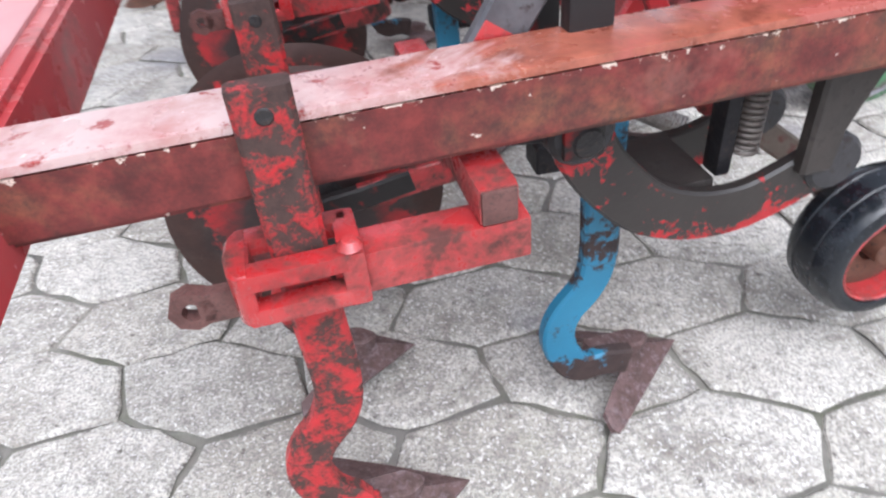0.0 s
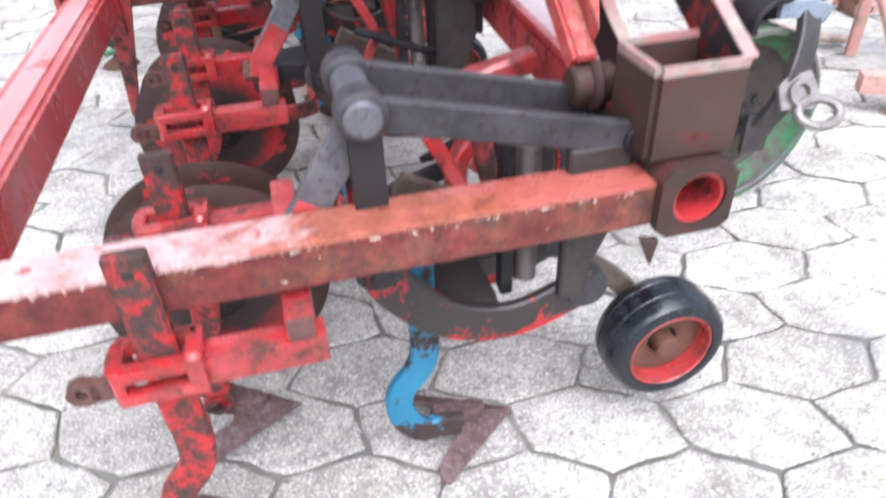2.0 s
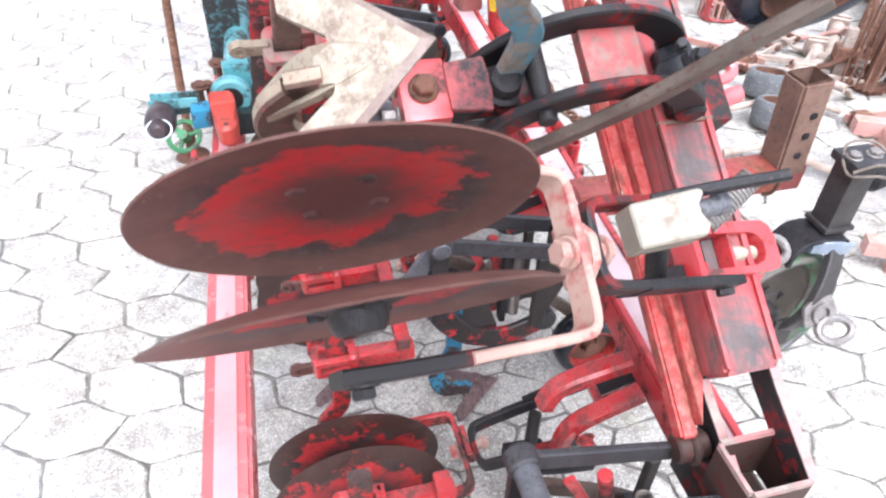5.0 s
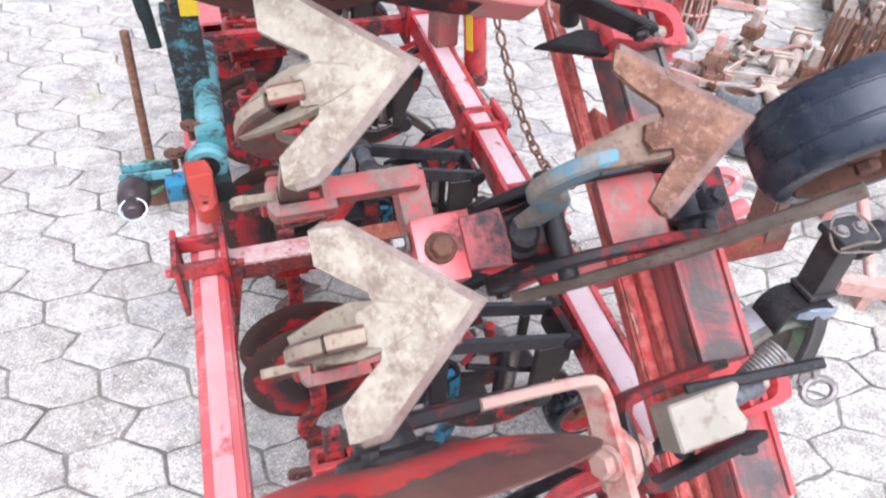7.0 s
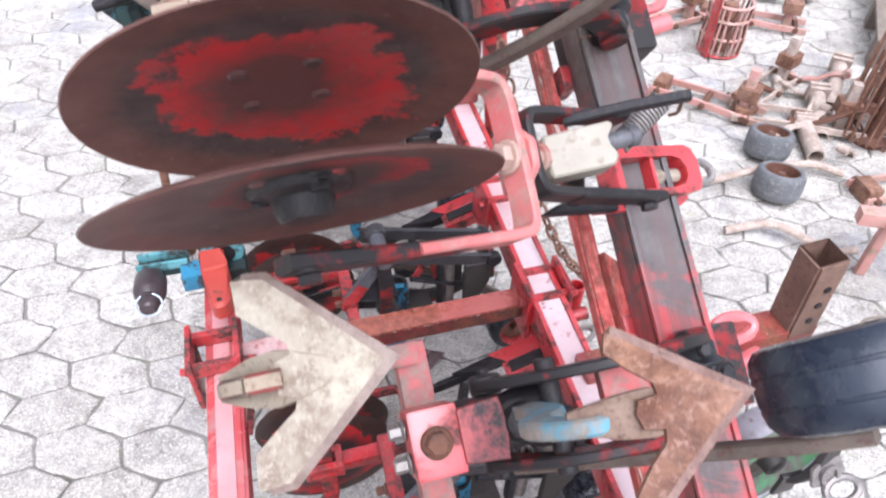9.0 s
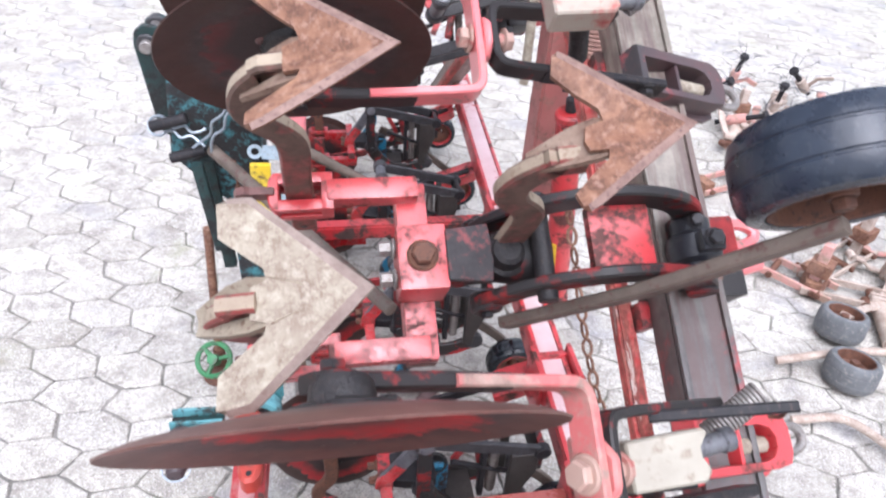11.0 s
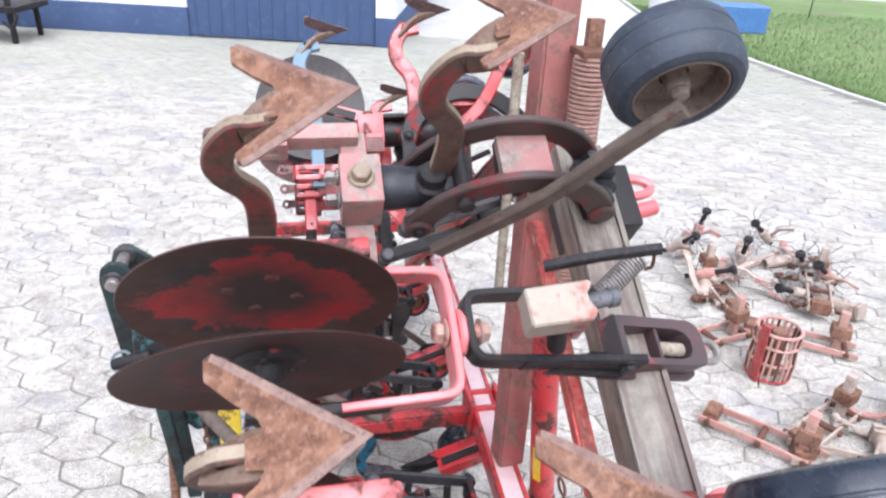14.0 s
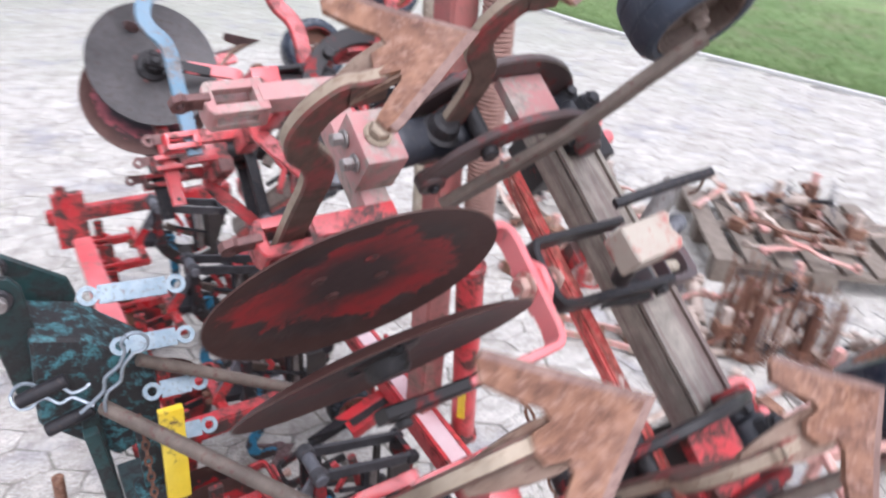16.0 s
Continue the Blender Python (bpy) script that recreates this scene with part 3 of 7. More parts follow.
def ring_path(c, rx, ry, ax, ay, n=18):
    c, ax, ay = Vector(c), Vector(ax), Vector(ay)
    return [c + ax * rx * math.cos(2 * math.pi * i / n) + ay * ry * math.sin(2 * math.pi * i / n) for i in range(n)]


B = bmesh.new

# ---- the machine's axes: x ahead along the rows, y along the tool bars ----
MACHINE = pose(0, 0, 0, 0, 0, 15)
ROW = 0.548
WING = MACHINE @ pose(0.123, 0.794, 0.979, 35.64, 0, 0)
FAR_WING = MACHINE @ pose(0.21, 2.39, 1.50, -35.6, 0, 0)


def low_row(k, x=0.123):
    """The place of row k of the middle section: its tools point to the ground."""
    return MACHINE @ pose(x, 0.47 + ROW * k, 0.302, 180, 0, 0)


def sweep_blade(bm, tip, y, z, tilt=-12.0, size=0.88, yaw=0.0, rise=0.31, blunt=False):
    """A goose-foot share: two wings swept back from the tip and folded into a hollow, with a ground cutting edge."""
    edge = [(0.0, 0.0), (-0.07, 0.0457), (-0.126, 0.0825), (-0.1375, 0.0885)]
    inner = [(-0.1445, 0.083), (-0.147, 0.066), (-0.124, 0.045), (-0.102, 0.028), (-0.0985, 0.0165), (-0.117, 0.0135), (-0.119, 0.0)]
    ground = [(-0.015, 0.0), (-0.077, 0.0395), (-0.13, 0.0755), (-0.14, 0.0815)]
    if blunt:
        edge = [(0.0, 0.0), (-0.05, 0.0448), (-0.0965, 0.0865), (-0.117, 0.0885)]
        inner = [(-0.126, 0.0835), (-0.1285, 0.0565), (-0.109, 0.0405), (-0.091, 0.0268), (-0.0895, 0.0175), (-0.105, 0.0135), (-0.108, 0.0)]
        ground = [(-0.012, 0.0), (-0.0555, 0.0405), (-0.099, 0.0805), (-0.118, 0.083)]
    m = Matrix.Translation((tip, y, z + 0.004)) @ Matrix.Rotation(radians(yaw), 4, "Z") @ Matrix.Rotation(radians(tilt), 4, "Y") @ Matrix.Scale(size, 4)

    def at_height(x, w, drop):
        bend = 0.02 * (x / 0.14) ** 2 * (1 - min(1.0, abs(w) / 0.09))
        return bm.verts.new(m @ Vector((x, w, rise * abs(w) - drop - bend)))

    for sgn in (1, -1):
        cut = [at_height(x, sgn * w, 0.0045) for x, w in edge]
        low = [at_height(x, sgn * w, 0.007) for x, w in edge]
        gu = [at_height(x, sgn * w, 0.0) for x, w in ground]
        up = [at_height(x, sgn * w, 0.0) for x, w in inner]
        dn = [at_height(x, sgn * w, 0.007) for x, w in inner]
        for i in range(3):
            bm.faces.new((cut[i], cut[i + 1], gu[i + 1], gu[i])).material_index = 1
            bm.faces.new((cut[i], cut[i + 1], low[i + 1], low[i]))
        for top, rim in ((up, gu), (dn, low)):
            bm.faces.new((rim[2], rim[3], top[0], top[1]))
            bm.faces.new((rim[1], rim[2], top[1], top[2]))
            bm.faces.new((rim[0], rim[1], top[2], top[3], top[4]))
            bm.faces.new((rim[0], top[4], top[5], top[6]))
        bm.faces.new((cut[3], gu[3], up[0], dn[0], low[3]))
        for i in range(6):
            bm.faces.new((up[i], up[i + 1], dn[i + 1], dn[i]))
    bmesh.ops.remove_doubles(bm, verts=bm.verts, dist=0.0004)
    return bm, m


def neck_shell(bm, m):
    """The dished neck that holds a share on its tine: a spoon with curled edges, narrowing towards the tip."""
    rows = []
    for x, half, z in ((-0.176, 0.011, -0.056), (-0.155, 0.016, -0.044), (-0.132, 0.021, -0.03), (-0.108, 0.023, -0.019), (-0.084, 0.019, -0.012), (-0.062, 0.012, -0.008), (-0.048, 0.004, -0.006)):
        up = [bm.verts.new(m @ Vector((x, half * j / 3, z + 0.011 * (j / 3) ** 2 * half / 0.023))) for j in range(-3, 4)]
        dn = [bm.verts.new(m @ Vector((x, half * 1.05 * j / 3, z - 0.008 + 0.01 * (j / 3) ** 2 * half / 0.023))) for j in range(-3, 4)]
        rows.append((up, dn))
    for (u0, d0), (u1, d1) in zip(rows, rows[1:]):
        for j in range(6):
            bm.faces.new((u0[j], u1[j], u1[j + 1], u0[j + 1]))
            bm.faces.new((d0[j], d0[j + 1], d1[j + 1], d1[j]))
        bm.faces.new((u0[0], d0[0], d1[0], u1[0]))
        bm.faces.new((u0[6], u1[6], d1[6], d0[6]))
    for u, d in (rows[0], rows[-1]):
        for j in range(6):
            bm.faces.new((u[j], u[j + 1], d[j + 1], d[j]))
    bmesh.ops.recalc_face_normals(bm, faces=bm.faces)
    return bm


def tine_bar(bm, x, y, top, foot, tip, share_z):
    """An S-shaped tine of flat bar on edge, from its clamp to the neck of the share."""
    pts = [(x, y, top), (x, y, foot - 0.3), (x + 0.002, y, foot - 0.215), (x - 0.007, y, foot - 0.178), (x - 0.03, y, foot - 0.147), (x - 0.038, y, foot - 0.118), (x - 0.03, y, foot - 0.085), (x - 0.01, y, foot - 0.058), (tip - 0.118, y, share_z - 0.058), (tip - 0.09, y, share_z - 0.052)]
    return strip(bm, smooth_path(pts, 4), 0.036, 0.017)


def turned_disc(bm, radius, dish):
    """A dished disc with a thin edge and a flat middle; the hollow looks up."""
    prof = [(r, -dish * (1 - (r / radius) ** 2.2)) for r in (0.0, 0.02, 0.04, 0.06, 0.08, 0.1, 0.12, 0.138, 0.15, radius)]
    prof += [(radius + 0.001, -0.0015)]
    prof += [(r, -dish * (1 - (r / radius) ** 2.2) - 0.004) for r in (0.15, 0.138, 0.12, 0.1, 0.08, 0.06, 0.04, 0.02, 0.0)]
    return lathe(bm, prof, 64)


def wheel_parts(owner, c, radius, width, tyre_mat, rim_mat, hub_mat, deep=0.03, lean=0.0):
    """A solid-tyred wheel on an axle along y, with a sunk rim and hub."""
    m = Matrix.Translation(c) @ Matrix.Rotation(radians(90 + lean), 4, "X")
    w, r = width / 2, radius
    prof = [(r * 0.72, -w), (r * 0.8, -w * 1.04), (r * 0.9, -w * 0.96), (r * 0.97, -w * 0.75), (r * 0.998, -w * 0.42), (r * 0.985, -w * 0.38), (r * 0.985, -w * 0.34), (r, -w * 0.3)]
    prof += [(q, -z) for q, z in prof[::-1]] + [(r * 0.7, w * 0.9), (r * 0.7, -w * 0.9), (r * 0.72, -w)]
    wheel = part("gauge_wheel", lathe(B(), prof, 48), tyre_mat, owner, "ribbed black rubber tyre", m)
    rim = [(r * 0.705, -w * 0.97), (r * 0.685, -w * 1.0), (r * 0.665, -w * 0.95), (r * 0.655, -w * 0.1), (r * 0.655, w * 0.1), (r * 0.665, w * 0.95), (r * 0.685, w * 1.0), (r * 0.705, w * 0.97)]
    part("rim", lathe(B(), rim, 40), rim_mat, wheel, "sunk steel rim")
    web = [(r * 0.657, -w * 0.22), (r * 0.5, -w * 0.3), (r * 0.3, -w * 0.2), (0.022, -w * 0.25), (0.02, w * 0.25), (r * 0.3, w * 0.2), (r * 0.5, w * 0.3), (r * 0.657, w * 0.22)]
    part("web", lathe(B(), web, 40), hub_mat, wheel, "dull brown wheel web")
    part("hub", hexhead(rod(B(), (0, 0, -w * 0.8), (0, 0, w * 0.72), 0.0165, 16), (0, 0, w * 0.7), (0, 0, 1), 0.012, 0.016), hub_mat, wheel)
    return wheel


def clamp(owner, y, mat, eye_mat, arm_end=0.008):
    """The arm of the holder and its windowed box that grips a tine, with the lug of the locking bolt."""
    arm = part("holder_arm", box(B(), (-0.113, y - 0.015, -0.08), (arm_end, y + 0.015, -0.047), 0.004), mat, owner)
    for lo, hi in ((-0.0905, -0.0775), (-0.063, -0.05)):
        for side in (-1, 1):
            part("clamp_band", box(B(), (-0.182, y + side * 0.019 - 0.0075, lo), (-0.108, y + side * 0.019 + 0.0075, hi), 0.0025), mat, arm)
    part("clamp_plate", prism(B(), [(-0.174, -0.0265), (-0.174, 0.0265), (-0.182, 0.0262), (-0.188, 0.018), (-0.19, 0.0), (-0.188, -0.018), (-0.182, -0.0262)], -0.091, -0.0495, Matrix.Translation((0, y, 0)), 0.002), mat, arm)
    part("clamp_plate", box(B(), (-0.12, y - 0.0265, -0.0905), (-0.104, y + 0.0265, -0.049), 0.004), mat, arm)
    part("weld", lathe(B(), [(0.0, 0.006), (0.005, 0.005), (0.009, 0.0)], 10, Matrix.Translation((-0.112, y + 0.018, -0.0915)) @ Matrix.Rotation(radians(180), 4, "X")), mat, arm)
    lug = box(B(), (-0.214, y - 0.0055, -0.068), (-0.18, y + 0.0055, -0.044), 0.003)
    hollow_pipe(lug, (-0.217, y - 0.0055, -0.057), (-0.217, y + 0.0055, -0.057), 0.0155, 0.0085, 8)
    part("lug", lug, eye_mat, arm, "dark lug with a hole that locks the tine")
    return arm


def hoe_unit(m, tools, top_mat=RED, wheel_mats=(RUBBER_BLACK, RED_BRIGHT, RUST_DARK), wheel_at=(0.385, 0.0, 0.24), wheel_r=0.1, arm_mat=ARM_BROWN, arc_mat=IRON_RED, label="", linkage=True, pegs=True, arc=(0.238, -0.107, 0.157, 164, 25), lean=14.0, spacer=True, bar=(-0.021, 0.021), bare_arms=(), tall=-0.155, wide=0.85):
    """One hoe unit: holder bar with S-tines and shares, arc arms, wheel on its arm and parallel linkage."""
    ys = [g[1] for g in tools if g[7]]
    t = thing("hoe_unit", m, label, "hoe unit", "hoe units of the cultivator")
    b0, b1 = min(min(ys) - 0.014, -0.11), max(max(ys + list(bare_arms)) + 0.014, 0.11)
    part("holder_bar", box(B(), (bar[0], b0, -0.118 if spacer else -0.108), (bar[1], b1, -0.072 if spacer else -0.0795), 0.005), top_mat, t)
    for e in (b0, b1):
        part("bar_end", box(B(), (bar[0] + 0.002, e - 0.002, (-0.116 if spacer else -0.106)), (bar[1] - 0.002, e + 0.002, -0.081), 0.001), DISC_BROWN, t, "bare brown end of the bar")
    cap = part("cap_plate", box(B(), (-0.03, -0.042, -0.075 if spacer else -0.112), (0.032 if spacer else 0.004, 0.042, 0.0 if spacer else -0.074), 0.005), (RED if top_mat is DUSTY_RED else top_mat) if spacer else RED_GRIMY, t)
    part("bolt", hexhead(B(), (0.0, 0.0, 0.0 if spacer else -0.074), (0, 0, 1), 0.015, 0.018), EARTH_LIT if top_mat is DUSTY_PINK else RUST_DARK, cap)
    for y in (0.02, -0.02):
        part("bolt", hexhead(B(), (-0.03, y, -0.03 if spacer else -0.094), (-1, 0, 0), 0.01, 0.022), STEEL if spacer else RUST_DARK, cap)
    for y in bare_arms:
        clamp(t, y, top_mat, DISC_BROWN)
    for x, y, foot, tip, tip_y, tine_mat, share_mat, clamp_mat, *cut in tools:
        top = -0.1
        if clamp_mat:
            clamp(t, y, clamp_mat, EARTH_LIT if top_mat is DUSTY_RED else DISC_BROWN)
            top = (-0.105 if tine_mat is BLUE_PALE else -0.185) if spacer else tall if y > 0 else -0.17
        bm = tine_bar(B(), x, y, top, foot if spacer or not clamp_mat else foot - 0.016, tip, foot)
        lit_edges = tine_mat is EARTH_LIT
        # thin faces get a paler earth colour that paints the light on them
        if lit_edges:
            bm.normal_update()
            for f in bm.faces:
                f.material_index = 0 if abs(f.normal.y) > 0.5 else 1
        tine = part("tine", bm, TINE_WORN if lit_edges else tine_mat, t, "worn tine, its earthy edges painted pale as if lit" if lit_edges else "")
        if lit_edges:
            tine.data.materials.append(EARTH_LIT)
        if clamp_mat:
            part("bolt_hole", rod(B(), (x, y - 0.0095, top + 0.016), (x, y + 0.0095, top + 0.016), 0.0055, 10), GREASE, tine)
        blade, place = sweep_blade(B(), tip, tip_y, foot - 0.004, *(cut[0] if cut else ()))
        share = part("share", blade, share_mat, tine, "pointed goose-foot share")
        share.data.materials.append(EDGE_PALE if share_mat is SWEEP_PALE else EDGE_STEEL)
        sock = neck_shell(B(), place) if spacer else B()
        if not spacer:
            prism(sock, [(-0.135, -0.012), (-0.07, -0.015), (-0.052, -0.004), (-0.052, 0.004), (-0.07, 0.015), (-0.135, 0.012)], -0.03, -0.009, place, 0.003)
        part("socket", sock, (NECK_EARTH if share_mat is SWEEP_PALE else NECK_RUST) if spacer else SWEEP_DARK, share, "dished neck round the tine's end")
    # dark casting between the holder and the arcs
    plan = [(0.03 if spacer else -0.002, -0.036), (0.12, -0.052), (0.17, -0.04), (0.17, 0.04), (0.12, 0.052), (0.03 if spacer else -0.002, 0.036)]
    bm = prism(B(), plan if spacer else [(x * 0.62, y) for x, y in plan], -0.062 if spacer else -0.112, -0.008 if spacer else -0.082)
    if spacer:
        bm = lathe(B(), [(0.0, 0.026), (0.03, 0.026), (0.036, 0.034), (0.037, 0.05), (0.034, 0.07), (0.033, 0.095), (0.037, 0.118), (0.045, 0.135), (0.046, 0.155), (0.04, 0.168), (0.0, 0.172)], 28, Matrix.Translation((0, 0.004, -0.038)) @ Matrix.Diagonal((1, 1, 0.86, 1)) @ Matrix.Rotation(radians(90), 4, "Y"))
    cast = part("casting", bm, CAST_BLACK if arc_mat is ARC_BROWN else arc_mat if spacer else IRON, t, "smooth black cast housing" if spacer else "black cast bracket")
    if spacer and arc_mat is IRON_RED:
        part("top_plate", prism(B(), [(0.03, -0.033), (0.085, -0.038), (0.09, 0.0), (0.085, 0.038), (0.03, 0.033)], -0.008, 0.002), CAST_RED, cast, "worn red plate on the casting")
    lift = 0.0 if spacer else -0.1
    part("boss", lathe(B(), [(0.0, 0.012), (0.014, 0.012), (0.02, 0.008), (0.024, -0.008), (0.03, -0.012)], 20, Matrix.Translation((0.108, 0.0, lift))), GREASE, cast, "greasy pivot boss")
    part("pivot_shaft", rod(B(), (0.148 + lift * 0.74, -0.07, 0.012 + lift), (0.148 + lift * 0.74, 0.07, 0.012 + lift), 0.013), GREASE, cast, "greasy black pivot shaft")
    for y in (-0.05, 0.05):
        if arc:
            cx, cz, cr, a0, a1 = arc
            turn = [radians(a0 + (a1 - a0) * i / 16) for i in range(17)]
            pts = [(cx + cr * math.cos(g), y, cz + cr * math.sin(g)) for g in turn]
        else:
            pts = smooth_path([(0.072, y, -0.092), (0.085, y, -0.062), (0.108, y, -0.032), (0.14, y, -0.002), (0.187, y, 0.0165), (0.235, y, 0.0175), (0.284, y, 0.0), (0.308, y, -0.012)], 3)
        bm = strip(B(), pts, 0.042 if arc else 0.049, 0.014)
        s = -1 if y < 0 else 1
        rod(bm, (pts[0][0], y - 0.012, pts[0][2]), (pts[0][0], y + 0.012, pts[0][2]), 0.021)
        rod(bm, (pts[-1][0], y - 0.012, pts[-1][2]), (pts[-1][0], y + 0.012, pts[-1][2]), 0.02)
        bow = part("arc_arm", bm, arc_mat, t, "bowed flat-iron arm")
        for q in (pts[0], pts[-1]):
            part("boss", rod(B(), (q[0], y - 0.013, q[2]), (q[0], y + 0.013, q[2]), 0.022 if arc else 0.027), arc_mat if arc else IRON_GREY, bow)
        if arc:
            part("bolt", hexhead(B(), (pts[0][0], y + s * 0.012, pts[0][2]), (0, s, 0), 0.008, 0.008), IRON, bow)
    if spacer:
        ex, ez = pts[-1][0], pts[-1][2]
        bearing = part("bearing_housing", lathe(B(), [(0.0, -0.046), (0.022, -0.046), (0.026, -0.04), (0.026, -0.022), (0.035, -0.016), (0.037, 0.0), (0.035, 0.016), (0.026, 0.022), (0.026, 0.04), (0.022, 0.046), (0.0, 0.046)], 24, Matrix.Translation((ex, 0.0, ez)) @ Matrix.Rotation(radians(90), 4, "X")), CAST_BLACK, t, "bluish black bearing housing between the arms")
        part("ear", box(B(), (ex - 0.014, -0.014, ez + 0.02), (ex + 0.018, 0.014, ez + 0.052), 0.005), CAST_BLACK, bearing)
        part("nut", hexhead(B(), (ex + 0.002, 0.0, ez + 0.052), (0, 0, 1), 0.011, 0.011), IRON_GREY, bearing)
        for sy in (-0.034, 0.034):
            part("nut", hexhead(B(), (ex - 0.004, sy, ez + 0.025), (-0.2, 0, 1), 0.009, 0.012), IRON_GREY, bearing)
        part("spacer_plate", box(B(), (0.205, -0.043, 0.018), (0.285, 0.043, 0.036), 0.003), top_mat, t, "red plate between the arcs")
    else:
        part("spacer_plate", box(B(), (0.135, -0.043, -0.012), (0.205, 0.043, 0.002), 0.003), IRON_BROWN, t, "black plate between the arcs")
    if linkage:
        sx, sides = (0.085, (-0.055, 0.055)) if spacer else (0.07, (-0.03, 0.06))
        for y in sides:
            bm = strip(B(), [(sx, y, -0.268), (0.345, y, -0.2)], 0.034, 0.012)
            bar = part("link_bar", bm, IRON_GREY, t)
            part("boss", rod(B(), (sx, y - 0.016, -0.268), (sx, y + 0.016, -0.268), 0.024), IRON_GREY, bar)
            part("boss", rod(B(), (0.345, y - 0.012, -0.2), (0.345, y + 0.012, -0.2), 0.02), IRON, bar)
            part("upright", box(B(), (sx - 0.015, y - 0.008, -0.26), (sx + 0.017, y + 0.008, -0.05 if spacer else -0.075), 0.003), IRON if spacer else IRON_RED, t)
            if spacer:
                part("upright", box(B(), (0.328, y - 0.008, -0.205), (0.36, y + 0.008, -0.05), 0.003), IRON, t)
            else:
                part("upright", prism(B(), [(0.27, -0.01), (0.3, -0.01), (0.304, -0.05), (0.338, -0.13), (0.338, -0.2), (0.27, -0.2)] if y > 0 else [(0.274, -0.01), (0.294, -0.01), (0.294, -0.2), (0.274, -0.2)], -y - 0.008, -y + 0.008, Matrix.Rotation(radians(90), 4, "X"), 0.003), IRON_BROWN, t, "grimy brown flared upright")
        part("cross_shaft", rod(B(), (sx, sides[0] - 0.02, -0.268), (sx, sides[1] + 0.02, -0.268), 0.018), IRON_PALE, t)
        # on low units pale iron paints the sky's sheen onto a dark strip
        brace = part("brace_strip", strip(B(), [(sx + 0.004, 0.045, -0.262), (-0.018, 0.045, -0.125), (-0.022, 0.045, -0.1)], 0.036, 0.012), top_mat if spacer else IRON_PALE, t, "slanting strip, black above and red below")
        part("painted_end", strip(B(), [(0.018, 0.045, -0.176), (-0.018, 0.045, -0.125), (-0.022, 0.045, -0.1)], 0.0366, 0.0128), top_mat, brace, "red end of the strip")
        part("spring", coil(B(), (0.245, 0.02, -0.19), (0.245, 0.02, -0.015), 0.0115, 0.0022, 30), SPRING_GREY, t, "dark coil spring")
        part("spring_guide", box(B(), (0.212, 0.012, -0.2), (0.226, 0.034, -0.005), 0.003), IRON, t)
        part("adjuster", rod(B(), (0.2, -0.02, -0.2), (0.235, -0.02, -0.04), 0.012), RED_GRIMY, t, "red adjusting rod")
        part("adjuster", rod(B(), (0.14, 0.03, -0.15), (0.31, 0.03, -0.08), 0.007), IRON, t, "thin black rod")
        part("crank", strip(B(), [(0.15, -0.03, -0.19), (0.185, -0.03, -0.12), (0.16, -0.03, -0.075)], 0.018, 0.01), RED, t, "small red crank")
    bm = box(B(), (0.36, -0.05, -0.2), (0.41, 0.05, -0.045), 0.005) if spacer else box(B(), (0.336, -0.05, -0.215), (0.352, 0.06, -0.13), 0.004)
    if spacer:
        box(bm, (0.39, -0.06, -0.17), (0.47, 0.06, -0.075), 0.006)
    hook = part("front_bracket", bm, IRON_RED, t, "black bracket on the tool bar")
    if pegs:
        rod_bm = rod(B(), (0.44, -0.02, -0.125), (0.53, 0.0, -0.125), 0.014)
        part("peg", rod_bm, RED_FADED, hook)
        part("shackle", wire(B(), ring_path((0.5, 0.045, -0.13), 0.035, 0.018, (1, 0, 0), (0, 1, 0)), 0.009, 8, True), RED_FADED, hook)
    hx, hy, hz = wheel_at
    arm = strip(B(), smooth_path([(0.12, hy - 0.07, -0.11), (0.26, hy - 0.07, hz - 0.19), (hx - 0.05, hy - 0.065, hz - 0.07), (hx, hy - 0.06, hz - 0.005)], 4), 0.03, 0.016)
    part("wheel_arm", arm, arm_mat, t, "bent flat-iron wheel arm")
    wheel_parts(t, wheel_at, wheel_r, wheel_r * wide, *wheel_mats, lean=lean)
    return t


